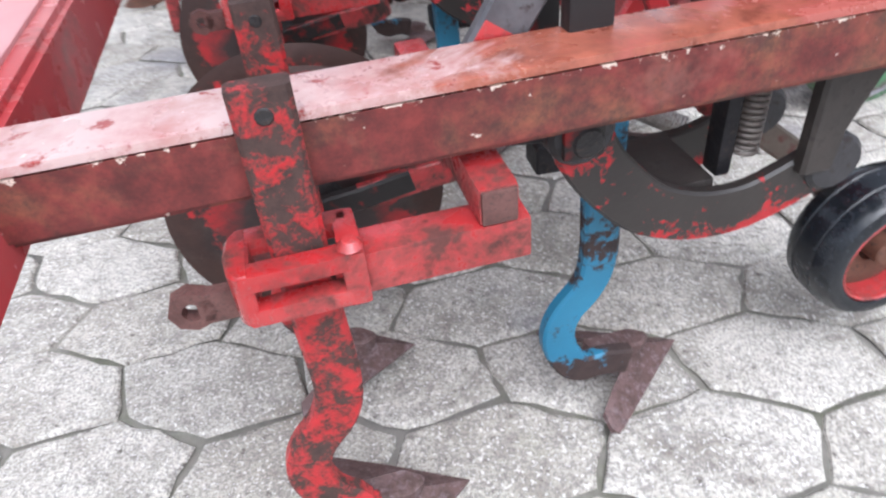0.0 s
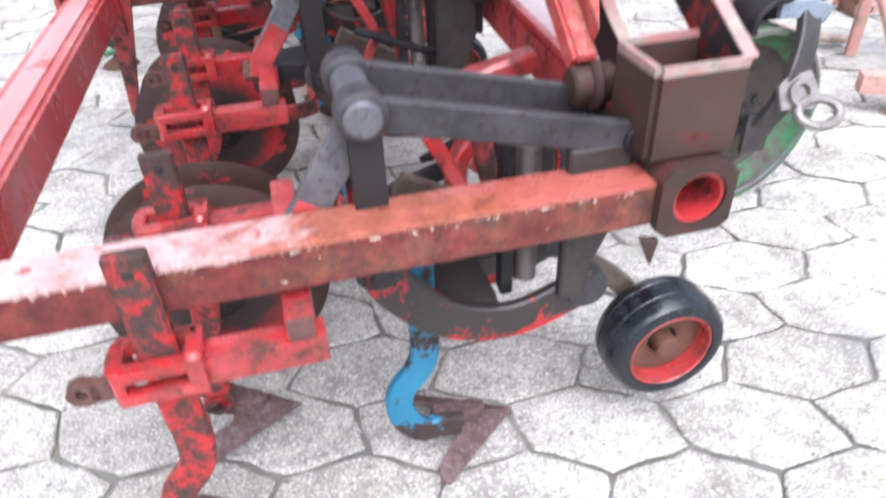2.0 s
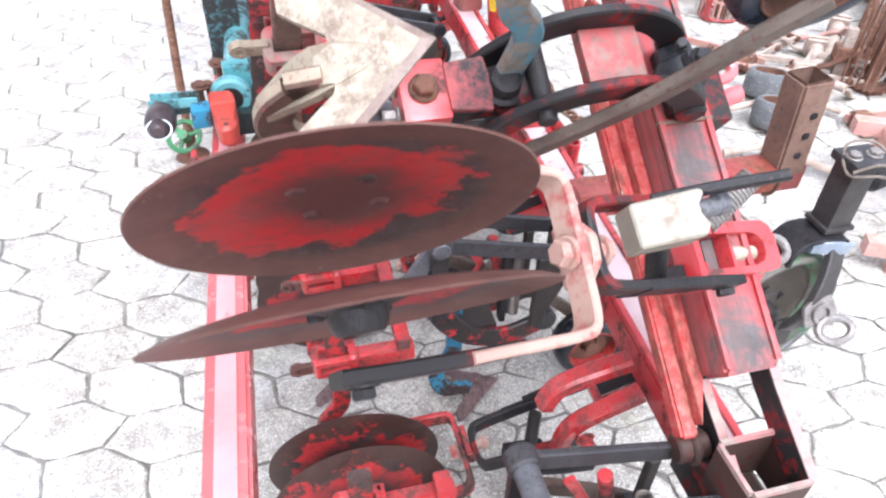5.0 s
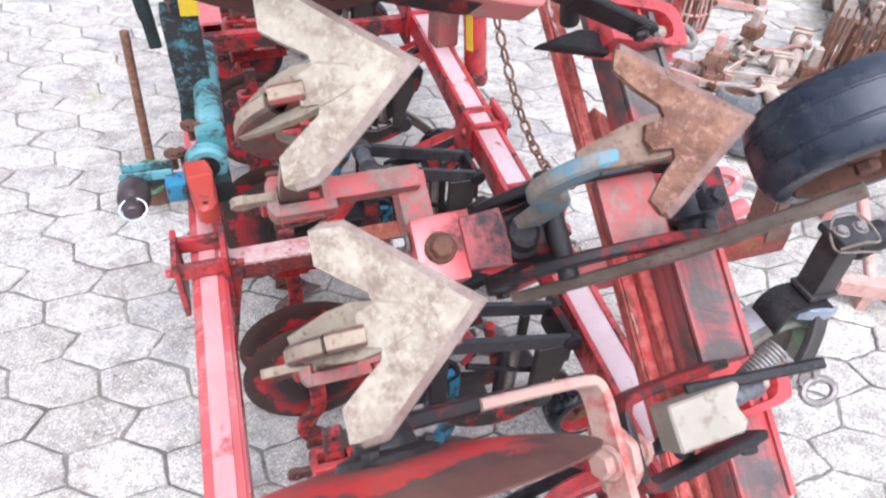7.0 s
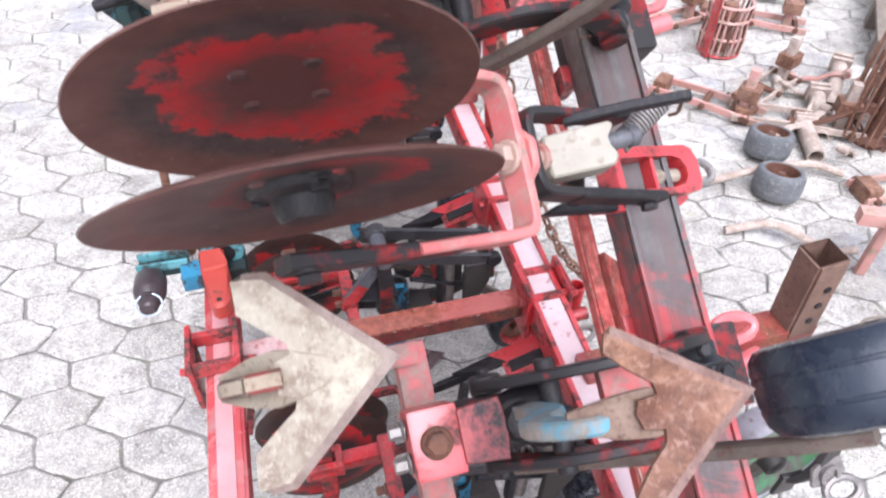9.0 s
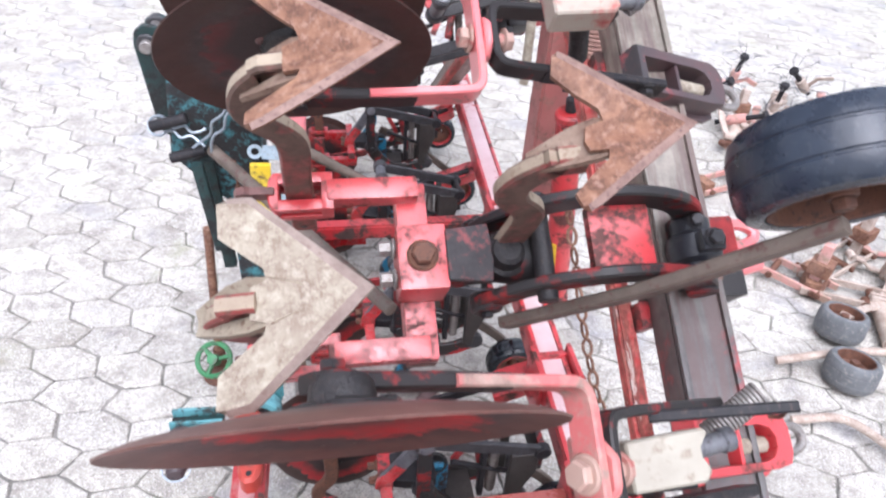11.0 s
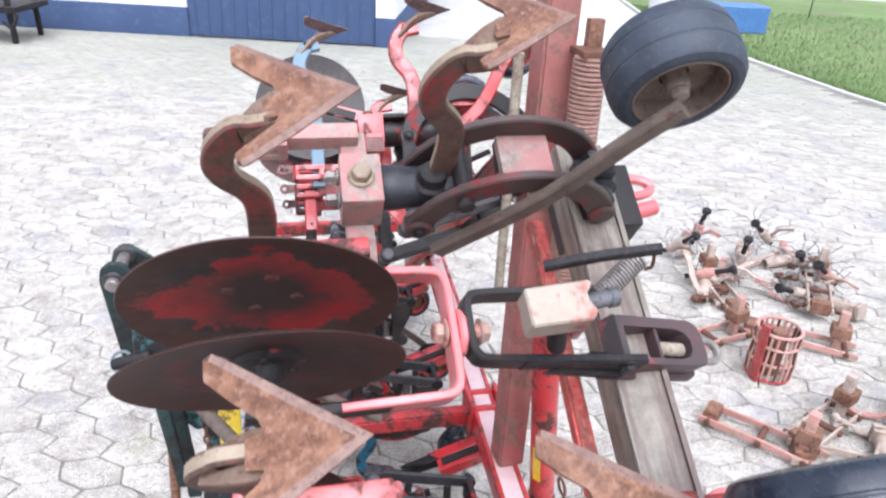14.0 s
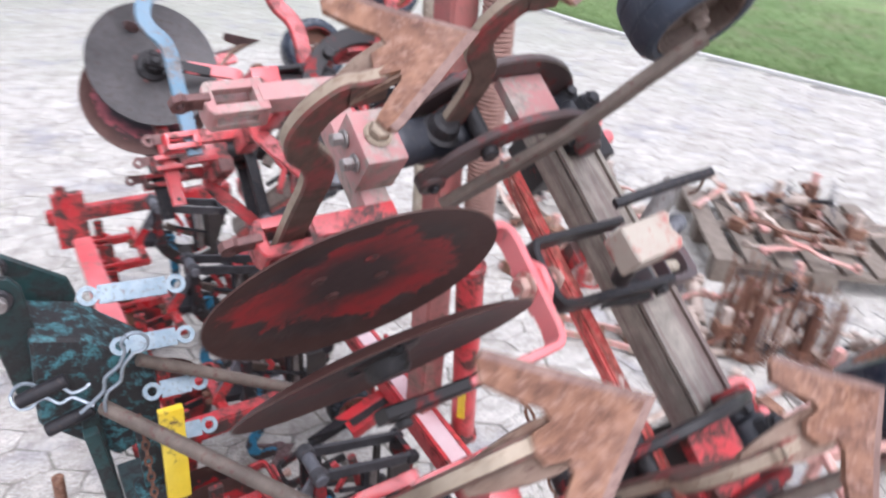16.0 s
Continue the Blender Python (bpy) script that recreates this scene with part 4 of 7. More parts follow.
def disc_unit(m, y, tilt, disc_mats, fork_mat=RED_FADED, box_mat=PLASTIC, arm_mat=IRON_RED, label="", reach=0.63, pivot=0.44, radius=0.163, head_mat=RED, block_y=0.0, head_at=(0.0, 0.0), stagger=0.0):
    """One plant-guard unit: two dished discs in a U-fork, a cream plastic block and arms to the tool bar."""
    t = thing("disc_unit", m @ pose(pivot, y, -0.03, 0, tilt, 0), label, "disc unit", "disc units of the cultivator")
    # the fork round the discs
    bm = strip(B(), smooth_path([(-0.53, -0.088, -0.004), (-0.47, -0.086, 0.004), (-0.412, -0.084, 0.012), (-0.393, -0.079, 0.013), (-0.386, -0.064, 0.013), (-0.385, -0.03, 0.013), (-0.385, 0.03, 0.013), (-0.386, 0.062, 0.013), (-0.393, 0.077, 0.013), (-0.412, 0.082, 0.012), (-0.46, 0.084, 0.004), (-0.53, 0.086, -0.004)], 3), 0.011, 0.033, (0, 0, 1))
    fork = part("disc_fork", bm, fork_mat, t, "bent flat-iron fork")
    for sy in (-1, 1):
        bm = strip(B(), [(-reach - 0.022, sy * 0.088, -0.012), (-reach + 0.03, sy * 0.088, -0.01), (-0.53, sy * 0.0872, -0.005), (-0.47, sy * 0.0845, 0.0005)], 0.0145, 0.0285, (0, 0, 1))
        hexhead(bm, (-reach, sy * 0.094, -0.012), (0, sy, 0), 0.011, 0.012)
        part("fork_end", bm, IRON_RED, fork, "black grimy end of the fork arm")
    part("bolt", hexhead(rod(B(), (-0.4, 0.0, 0.012), (-0.345, 0.0, 0.012), 0.01), (-0.392, 0.0, 0.012), (-1, 0, 0), 0.014, 0.016), SWEEP_FORK, fork, "earth-caked pivot bolt")
    part("collar", prism(B(), [(-0.034, -0.02), (0.034, -0.02), (0.03, 0.02), (0.012, 0.036), (-0.016, 0.034), (-0.032, 0.018)], -0.379, -0.368, Matrix(((0, 0, 1, 0), (1, 0, 0, 0), (0, 1, 0, 0), (0, 0, 0, 1))), 0.003), fork_mat, fork, "dusty washer plate")
    part("nut", hexhead(B(), (-0.347, 0.0, 0.012), (1, 0, 0), 0.013, 0.014), SWEEP_FORK, fork)
    # the carrier fork that opens forwards
    bm = strip(B(), smooth_path([(-0.1, -0.042, -0.004), (-0.28, -0.04, 0.006), (-0.343, -0.038, 0.01), (-0.356, -0.03, 0.011), (-0.361, -0.016, 0.012), (-0.361, 0.03, 0.012), (-0.356, 0.044, 0.011), (-0.343, 0.051, 0.01), (-0.28, 0.054, 0.01), (-0.17, 0.056, 0.014)], 3), 0.011, 0.03, (0, 0, 1))
    ends = strip(B(), smooth_path([(-0.1, -0.0425, -0.0042), (-0.2, -0.0415, 0.0015), (-0.29, -0.0405, 0.0063)], 3), 0.0125, 0.0312, (0, 0, 1))
    carrier = part("carrier_fork", bm, arm_mat, t, "flat-iron carrier fork, red at the bend")
    part("fork_end", ends, IRON, carrier, "black greasy end of the carrier arm")
    part("bolt", hexhead(B(), (-0.128, -0.047, -0.003), (0, -1, 0), 0.011, 0.012), GREASE, carrier)
    # places given square to the wing, whatever the tilt of the discs
    square = pose(pivot, 0, -0.03, 0, tilt, 0).inverted()
    bm = prism(B(), [(0.16, -0.024), (0.236, -0.02), (0.244, -0.008), (0.232, 0.002), (0.231, 0.014), (0.245, 0.024), (0.241, 0.031), (0.158, 0.024)], 0.112, 0.152, None, 0.0025)
    part("plastic_block", bm, box_mat, t, "cream plastic block with a hollow at one end", square @ Matrix.Translation((0, block_y, 0)))
    part("plug", rod(rod(B(), (0.226, block_y + 0.008, 0.13), (0.272, block_y + 0.016, 0.124), 0.0105), (0.27, block_y + 0.016, 0.124), (0.284, block_y + 0.018, 0.122), 0.013), IRON_PALE, t, "grey steel stud in the block", square)
    part("block_post", rod(B(), (0.21, block_y, 0.1), (0.225, -0.03, 0.04), 0.013), GREASE, t, "greasy black post under the block", square)
    lever = part("lever", strip(B(), [(0.2, 0.046, 0.122), (0.23, 0.045, 0.134), (0.27, 0.044, 0.148), (0.338, 0.042, 0.162)], 0.014, 0.012, (0, 1, 0)), IRON, t, "black lever", square)
    part("hook", wire(B(), smooth_path([(0.33, 0.042, 0.16), (0.334, 0.036, 0.145), (0.338, 0.034, 0.128), (0.334, 0.036, 0.118)], 4), 0.0022, 6), RUST_DARK, lever)
    part("spring", coil(B(), (0.285, 0.022, 0.075), (0.342, 0.062, 0.1), 0.0125, 0.0026, 16), STEEL, t, "worn coil spring", square)
    # the slotted head on the wing beam: a deep rim round a slot, with its worn pin
    seat = square @ pose(0.438 + head_at[0], head_at[1], -0.03, 0, 20, 0)
    slot = [(-0.115, -0.03), (0.03, -0.03), (0.055, -0.026), (0.062, -0.012), (0.062, 0.022), (0.055, 0.038), (0.04, 0.046), (-0.115, 0.046)]
    hole = [(-0.1, -0.0185), (0.006, -0.0185), (0.024, -0.014), (0.033, -0.002), (0.033, 0.012), (0.024, 0.024), (0.006, 0.029), (-0.1, 0.029)]
    bm = B()
    rings = [[bm.verts.new((x, y, z)) for x, y in loop] for loop, z in ((slot, -0.066), (slot, -0.034), ([(x - 0.002 * (1 if x > 0 else -1), y * 0.96 + 0.0003) for x, y in slot], -0.03), (hole, -0.031), (hole, -0.066))]
    for a, b in list(zip(rings, rings[1:])) + [(rings[-1], rings[0])]:
        for i in range(8):
            bm.faces.new((a[i], a[(i + 1) % 8], b[(i + 1) % 8], b[i]))
    head = part("slotted_head", bm, head_mat, t, "slotted oval head on the tool bar", seat)
    part("flange", prism(B(), [(-0.14, -0.04), (0.045, -0.04), (0.066, -0.03), (0.066, 0.0), (-0.1, 0.0)], -0.074, -0.066, None, 0.002), head_mat, head)
    part("cross_rib", box(B(), (-0.036, -0.0185, -0.06), (-0.029, 0.029, -0.035), 0.002), head_mat, head)
    part("floor", box(B(), (-0.1, -0.0185, -0.072), (0.033, 0.029, -0.0665), 0.001), GREASE, head, "dark greasy bottom of the slot")
    part("roller", rod(B(), (-0.028, 0.003, -0.05), (0.028, 0.003, -0.05), 0.011), SWEEP_PALE, head, "worn bright pin")
    part("wedge", prism(B(), [(-0.24, -0.036), (-0.15, -0.004), (-0.1, -0.004), (-0.1, -0.04)], -0.07, -0.052, None, 0.003), IRON, head, "black pointed plate")
    eye = wire(B(), ring_path((0.092, 0.006, -0.055), 0.026, 0.018, (1, 0, 0), (0, 1, 0)), 0.0065, 8, True)
    part("eye", eye, STEEL, head)
    for sy, dm, nrm in ((0.042, disc_mats[0], Vector((0.02, 1, -0.035))), (-0.045, disc_mats[1], Vector((-0.05, 0.997, 0.06)))):
        rot = Vector((0, 0, 1)).rotation_difference(-nrm).to_matrix().to_4x4()
        dm_m = Matrix.Translation((-reach, sy, -stagger if sy > 0 else 0.0)) @ rot
        d = part("disc", turned_disc(B(), radius, 0.02), dm, t, "dished round disc with bare brown edge", dm_m)
        for i, a in enumerate((80, 170, 260, 350)):
            part("bolt", lathe(B(), [(0.0, 0.002), (0.006, 0.0015), (0.009, -0.001), (0.0095, -0.004)], 12, Matrix.Translation((0.042 * math.cos(radians(a)), 0.042 * math.sin(radians(a)), -0.018))), DISC_BROWN if i else RED_GRIMY, d)
        flip = Matrix.Rotation(radians(180), 4, "X") @ Matrix.Translation((0, 0, 0.04)) if sy < 0 else Matrix()
        hub = lathe(B(), [(0.0, -0.05), (0.02, -0.05), (0.024, -0.044), (0.026, -0.032), (0.04, -0.028), (0.044, -0.022), (0.044, -0.019)], 20, flip)
        part("hub", hub, GREASE, d, "greasy black hub")
        for a in (20, 140, 260):
            c = Vector((0.034 * math.cos(radians(a)), 0.034 * math.sin(radians(a)), -0.024))
            part("bolt", hexhead(B(), flip @ c, flip.to_3x3() @ Vector((0, 0, -1)), 0.008, 0.01), GREASE, d)
    return t


# ---- frames of the machine ----
def beam(bm, lo, hi, wall=0.006):
    """A square tube along y or x between two corners, open at both ends."""
    lo, hi = Vector(lo), Vector(hi)
    c, s = (lo + hi) / 2, hi - lo
    if s.y >= s.x:
        return hollow(bm, s.y, s.x, s.z, wall, Matrix.Translation((c.x, lo.y, c.z)))
    return hollow(bm, s.x, s.y, s.z, wall, Matrix.Translation((lo.x, c.y, c.z)) @ Matrix.Rotation(radians(-90), 4, "Z"))


def middle_frame():
    t = thing("cultivator_frame", MACHINE, "red steel middle frame of a folded row-crop cultivator", "cultivator frame")
    bm = beam(B(), (-0.245, 0.28, 0.405), (-0.172, 2.1, 0.475))
    rb = part("rear_beam", bm, BEAM_PINK, t, "rear beam of red paint with pink patches", Matrix.Translation((-0.212, 0.4, 0)) @ Matrix.Rotation(radians(-0.9), 4, "Z") @ Matrix.Translation((0.2085, -0.4, 0)))
    # this pale strip stands in for the glossy highlight along the beam
    part("top_strip", box(B(), (-0.227, 0.3, 0.473), (-0.192, 2.0, 0.479), 0.002), STRIP_PINK, rb, "pale pink strip painted as a gloss highlight along the top")
    part("rear_beam", beam(B(), (-0.14, 2.5, 0.44), (-0.07, 3.72, 0.51)), RED_FADED, t)
    part("end_plate", box(box(B(), (-0.185, 3.68, 0.47), (-0.07, 3.72, 0.7), 0.008), (-0.165, 3.675, 0.6), (-0.13, 3.69, 0.74), 0.004), RED_GRIMY, t, "rusty red end plate")
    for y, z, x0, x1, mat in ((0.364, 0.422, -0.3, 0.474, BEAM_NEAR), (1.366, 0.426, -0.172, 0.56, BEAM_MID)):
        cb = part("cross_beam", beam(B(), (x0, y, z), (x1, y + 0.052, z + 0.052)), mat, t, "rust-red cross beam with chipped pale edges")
        part("top_face", box(B(), (x0 - 0.0006, y - 0.0006, z + 0.0475), (x1 + 0.0006, y + 0.0526, z + 0.0535), 0.0007), BEAM_TOP, cb, "top face painted pale pink for sky sheen, turning to orange rust")
    part("cross_beam", beam(B(), (-0.172, 2.46, 0.426), (0.56, 2.51, 0.48)), RED_GRIMY, t)
    part("cross_beam", beam(B(), (-0.2, 4.0, 0.42), (0.6, 4.06, 0.48)), RED_GRIMY, t)
    # channel-shaped front beam with a pale top
    bm = beam(B(), (0.44, 0.46, 0.43), (0.52, 4.0, 0.5))
    skew = Matrix.Translation((0.473, 0.5, 0)) @ Matrix.Rotation(radians(-2.5), 4, "Z") @ Matrix.Translation((-0.44, -0.5, 0))
    box(bm, (0.44, 0.46, 0.498), (0.452, 4.0, 0.51), 0.002)
    box(bm, (0.508, 0.46, 0.498), (0.52, 4.0, 0.51), 0.002)
    fb = part("front_beam", bm, RED, t, "red channel beam with a top painted pale as sky sheen", skew)
    # the sky's white reflection is put into the colour of this face
    part("top_face", box(B(), (0.4525, 0.47, 0.494), (0.5075, 3.98, 0.5035), 0.001), SKY_SHEEN, fb, "pale pink top face painted as sky reflection")
    # straps round the crossing of the beams
    for x, y in ((-0.208, 1.392), (0.553, 1.392), (0.569, 1.75), (0.601, 2.485)):
        bm = box(B(), (x - 0.05, y - 0.05, 0.482), (x + 0.05, y - 0.034, 0.517), 0.003)
        box(bm, (x - 0.05, y + 0.034, 0.482), (x + 0.05, y + 0.05, 0.517), 0.003)
        for sx in (-1, 1):
            box(bm, (x + sx * 0.05 - 0.006, y - 0.058, 0.38), (x + sx * 0.05 + 0.006, y + 0.058, 0.535), 0.003)
        c = part("beam_clamp", bm, RED if x > 0 else RED_GRIMY, t, "bolted clamp plates")
        for sx in (-1, 1):
            part("bolt", hexhead(B(), (x + sx * 0.058, y - 0.04, 0.5), (sx, 0, 0), 0.009, 0.014), RED_GRIMY, c)
    part("socket_tube", hollow_pipe(B(), (0.65, 1.395, 0.38), (0.654, 1.4, 0.465), 0.021, 0.005, 18), RED, t, "short upright red tube")
    part("socket_tube", hollow_pipe(B(), (0.625, 1.352, 0.41), (0.665, 1.352, 0.412), 0.017, 0.005, 16), RED_GRIMY, t)
    # pointed stay below the rear clamp
    part("stay", prism(B(), [(-0.03, 0), (0.03, 0), (0.012, -0.3), (-0.004, -0.3)], -0.006, 0.006, Matrix.Translation((-0.15, 1.36, 0.5)) @ Matrix.Rotation(radians(90), 4, "X") @ Matrix.Rotation(radians(-8), 4, "Z")), RED_GRIMY, t, "pointed flat stay")
    # hinge of the near wing: bored block below, open box above
    ring = 20
    bm = B()
    loops = []
    for y in (0.352, 0.46):
        outer = []
        for i in range(ring):
            c, s = math.cos(2 * math.pi * i / ring), math.sin(2 * math.pi * i / ring)
            k = max(abs(c), abs(s))
            outer.append(bm.verts.new((0.509 + 0.041 * c / k, y, 0.453 + 0.038 * s / k)))
        loops.append(outer)
        loops.append([bm.verts.new((0.512 + 0.029 * math.cos(2 * math.pi * i / ring), y, 0.455 + 0.029 * math.sin(2 * math.pi * i / ring))) for i in range(ring)])
    for i in range(ring):
        bm.faces.new((loops[0][i], loops[0][(i + 1) % ring], loops[2][(i + 1) % ring], loops[2][i]))
    for i in range(ring):
        bm.faces.new((loops[1][i], loops[1][(i + 1) % ring], loops[3][(i + 1) % ring], loops[3][i]))
    for o, r in ((loops[0], loops[1]), (loops[2], loops[3])):
        for i in range(ring):
            bm.faces.new((o[i], o[(i + 1) % ring], r[(i + 1) % ring], r[i]))
    bmesh.ops.recalc_face_normals(bm, faces=bm.faces)
    hb = part("hinge_block", bm, HINGE_RUST, t, "bored rusty hinge block")
    part("bush", hollow_pipe(B(), (0.512, 0.356, 0.455), (0.512, 0.459, 0.455), 0.0288, 0.004), RED, hb, "red inside of the bore")
    # added black disc paints the shade deep in the bore
    part("bore_end", rod(B(), (0.512, 0.44, 0.455), (0.512, 0.446, 0.455), 0.025), GREASE, hb, "dark disc that stands in for shade in the bore")
    part("hinge_box", hollow(B(), 0.094, 0.098, 0.086, 0.007, Matrix.Translation((0.505, 0.414, 0.49)) @ Matrix.Rotation(radians(90), 4, "X")), HINGE_RUST, t, "open rusty hinge box with worn rim")
    part("box_rim", hollow(B(), 0.003, 0.0986, 0.0866, 0.0078, Matrix.Translation((0.505, 0.414, 0.5825)) @ Matrix.Rotation(radians(90), 4, "X")), DUSTY_PINK, t, "rim of the hinge box rubbed pale")
    part("corner_gusset", prism(B(), [(0.455, 0.415), (0.478, 0.41), (0.472, 0.378)], -0.012, -0.004, Matrix.Translation((0, 0.352, 0)) @ Matrix.Rotation(radians(90), 4, "X")), HINGE_RUST, t)
    part("hinge_pin", rod(rod(B(), (0.425, 0.49, 0.53), (0.475, 0.49, 0.53), 0.022), (0.445, 0.49, 0.53), (0.457, 0.49, 0.53), 0.029), HINGE_RUST, t, "thick rusty hinge pin")
    # red foot plates on the front beam
    part("bracket_arm", strip(B(), smooth_path([(0.462, 0.69, 0.485), (0.4, 0.69, 0.472), (0.35, 0.69, 0.457), (0.327, 0.69, 0.438), (0.316, 0.69, 0.408)], 3), 0.03, 0.034, (0, 1, 0)), RED_BRIGHT, t, "bright red bracket arm bent down at its end")
    part("bracket_arm", strip(B(), smooth_path([(0.466, 0.642, 0.458), (0.4, 0.645, 0.425), (0.36, 0.647, 0.398), (0.343, 0.648, 0.37), (0.337, 0.648, 0.325)], 3), 0.026, 0.032, (0, 1, 0)), RED_BRIGHT, t, "bright red bracket arm bent down at its end")
    part("bolt", hexhead(B(), (0.372, 0.63, 0.375), (0, -1, 0), 0.013, 0.02), RED_GRIMY, t)
    return t


def wing_frame(m, b0, b1, label):
    t = thing("wing_frame", m, label, "cultivator wing")
    bm = beam(B(), (0.344, b0, -0.138), (0.427, b1, -0.07), 0.008)
    box(bm, (0.344, b0 + 0.01, -0.072), (0.353, b1 - 0.01, -0.064), 0.002)
    box(bm, (0.418, b0 + 0.01, -0.072), (0.427, b1 - 0.01, -0.064), 0.002)
    part("main_beam", bm, RED_WING, t, "thick box beam, red paint worn to grey")
    part("side_rail", beam(B(), (0.304, b0 - 0.076, -0.187), (0.331, b1 - 0.1, -0.157), 0.004), RAIL_PAINT, t, "flaking rusty red rail beside the beam")
    part("rail_web", prism(B(), [(0.328, b0 + 0.62), (0.347, b0 + 0.6), (0.347, b0 + 0.003), (0.328, b0 - 0.06)], -0.168, -0.135), RAIL_PAINT, t, "flat plate welded between rail and beam")
    for b in (b0 + 0.5, b0 + 0.9, b1 - 0.3):
        part("rail_bracket", box(B(), (0.329, b - 0.02, -0.18), (0.349, b + 0.02, -0.13), 0.003), RED_GRIMY, t)
    for b in (b0 + 0.36, b0 + 0.93):
        part("weld_seam", box(B(), (0.342, b, -0.074), (0.429, b + 0.005, -0.0635), 0.002), RUST_TUBE, t, "raised seam across the beam")
    for x, c, e in ((0.428, -0.115, 0.15), (0.362, -0.185, 0.13)):
        lug = part("hinge_lug", strip(B(), [(x, b0 - e, c + 0.015), (x, b0 - 0.03, c), (x, b0 + 0.05, c - 0.005)], 0.05, 0.014, (1, 0, 0)), IRON_RED, t, "dark hinge plate with a rubbed pale edge")
        part("edge", strip(B(), [(x, b0 - e, c + 0.041), (x, b0 - 0.03, c + 0.0265), (x, b0 + 0.0, c + 0.025)], 0.002, 0.0146, (1, 0, 0)), DUSTY_PINK, lug)
    return t

DISC_FAR = disc_steel("dark_disc_with_pink_band", 0.1, 0.118, (0.5, 0.12, 0.14), (0.34, 0.1, 0.12), (0.05, 0.045, 0.05), 0.1, 0.7)
DISC_DULL = disc_steel("disc_with_dull_red_middle", 0.066, 0.104, (0.4, 0.028, 0.03), (0.25, 0.045, 0.042), (0.06, 0.036, 0.034), 0.16, 0.6)
SWEEP_FORK = worn_paint("earth_and_red_paint", (0.4, 0.26, 0.21), (0.42, 0.1, 0.09), 0.53, 0.62, (0.44, 0.31, 0.25), 0.6, 12)


def wing_paint():
    """Red paint that wears away to a dull khaki grey towards the outer end of the beam."""
    mat, ns, ls, bsdf = nodes_of("red_paint_worn_to_grey")
    tc = ns.new("ShaderNodeTexCoord")
    sep = ns.new("ShaderNodeSeparateXYZ")
    ls.new(tc.outputs["Object"], sep.inputs[0])
    co = coords(ns, ls)
    n1, n2, n3 = noise_tex(ns, ls, co, 7, 6, 0.7, 0.5), noise_tex(ns, ls, co, 60, 3), noise_tex(ns, ls, co, 22, 5, 0.7)
    out = ramp(ns, ls, sep.outputs["Y"], [(0.0, (0, 0, 0)), (0.9, (0.5, 0.5, 0.5))])
    side = math_node(ns, ls, "ABSOLUTE", math_node(ns, ls, "SUBTRACT", sep.outputs["X"], 0.385), 0.0)
    middle = ramp(ns, ls, side, [(0.02, (0.1, 0.1, 0.1)), (0.045, (0, 0, 0))])
    gone = step(ns, ls, math_node(ns, ls, "ADD", math_node(ns, ls, "ADD", n1, middle), out), 0.56, 0.66)
    long = ns.new("ShaderNodeVectorMath")
    long.operation = "MULTIPLY"
    long.inputs[1].default_value = (1.0, 0.07, 1.0)
    ls.new(co, long.inputs[0])
    streak = step(ns, ls, noise_tex(ns, ls, long.outputs[0], 48, 5, 0.75), 0.44, 0.58)
    red = mix(ns, ls, step(ns, ls, n1, 0.38, 0.6), (0.38, 0.03, 0.035), (0.4, 0.11, 0.105))
    red = mix(ns, ls, step(ns, ls, n3, 0.55, 0.7), red, (0.2, 0.06, 0.055))
    khaki = mix(ns, ls, step(ns, ls, n3, 0.35, 0.65), (0.16, 0.138, 0.11), (0.3, 0.262, 0.212))
    grey = mix(ns, ls, step(ns, ls, n3, 0.35, 0.65), (0.055, 0.048, 0.047), (0.11, 0.1, 0.095))
    grey = mix(ns, ls, ramp(ns, ls, sep.outputs["Y"], [(0.4, (0, 0, 0)), (0.78, (1, 1, 1))]), grey, khaki)
    col = mix(ns, ls, math_node(ns, ls, "MULTIPLY", streak, 0.7), mix(ns, ls, gone, red, grey), (0.1, 0.055, 0.05))
    ls.new(col, bsdf.inputs["Base Color"])
    bsdf.inputs["Roughness"].default_value = 0.45
    bump(ns, ls, bsdf, math_node(ns, ls, "SUBTRACT", math_node(ns, ls, "MULTIPLY", n2, 0.5), gone), 0.3, 0.0015)
    return mat


RED_WING = wing_paint()
ARC_BROWN = worn_paint("brown_iron_with_red_rest", (0.055, 0.036, 0.032), (0.22, 0.03, 0.03), 0.54, 0.62, (0.085, 0.055, 0.05), 0.45, 9.0, 0.0, (0.045, 0.03, 0.028))
ARC_LOW = worn_paint("brown_iron_red_along_its_lower_edge", (0.024, 0.02, 0.0185), (0.42, 0.025, 0.028), 0.56, 0.6, (0.034, 0.028, 0.025), 0.4, 22, 0.0, (0.02, 0.0165, 0.0155), [(-0.1, 0.0), (0.015, 0.0), (0.036, 0.13)])
SUPPORT_STEEL = mottled("dark_support_steel", (0.05, 0.046, 0.045), (0.09, 0.083, 0.082), (0.06, 0.045, 0.04), 14, 0.5, 0.5, 0.25)
SUPPORT_DRUM = mottled("worn_grey_drum_steel", (0.2, 0.19, 0.21), (0.32, 0.31, 0.34), (0.17, 0.12, 0.11), 9, 0.4, 0.3, 0.2)
SUPPORT_DISH = mottled("oily_brown_dish", (0.055, 0.042, 0.034), (0.1, 0.08, 0.066), (0.04, 0.03, 0.027), 12, 0.55, 0.2, 0.3)
LEVER_BLUE = mottled("blue_grey_lever_paint", (0.2, 0.25, 0.31), (0.28, 0.32, 0.37), (0.15, 0.13, 0.12), 25, 0.4, 0.1, 0.2)
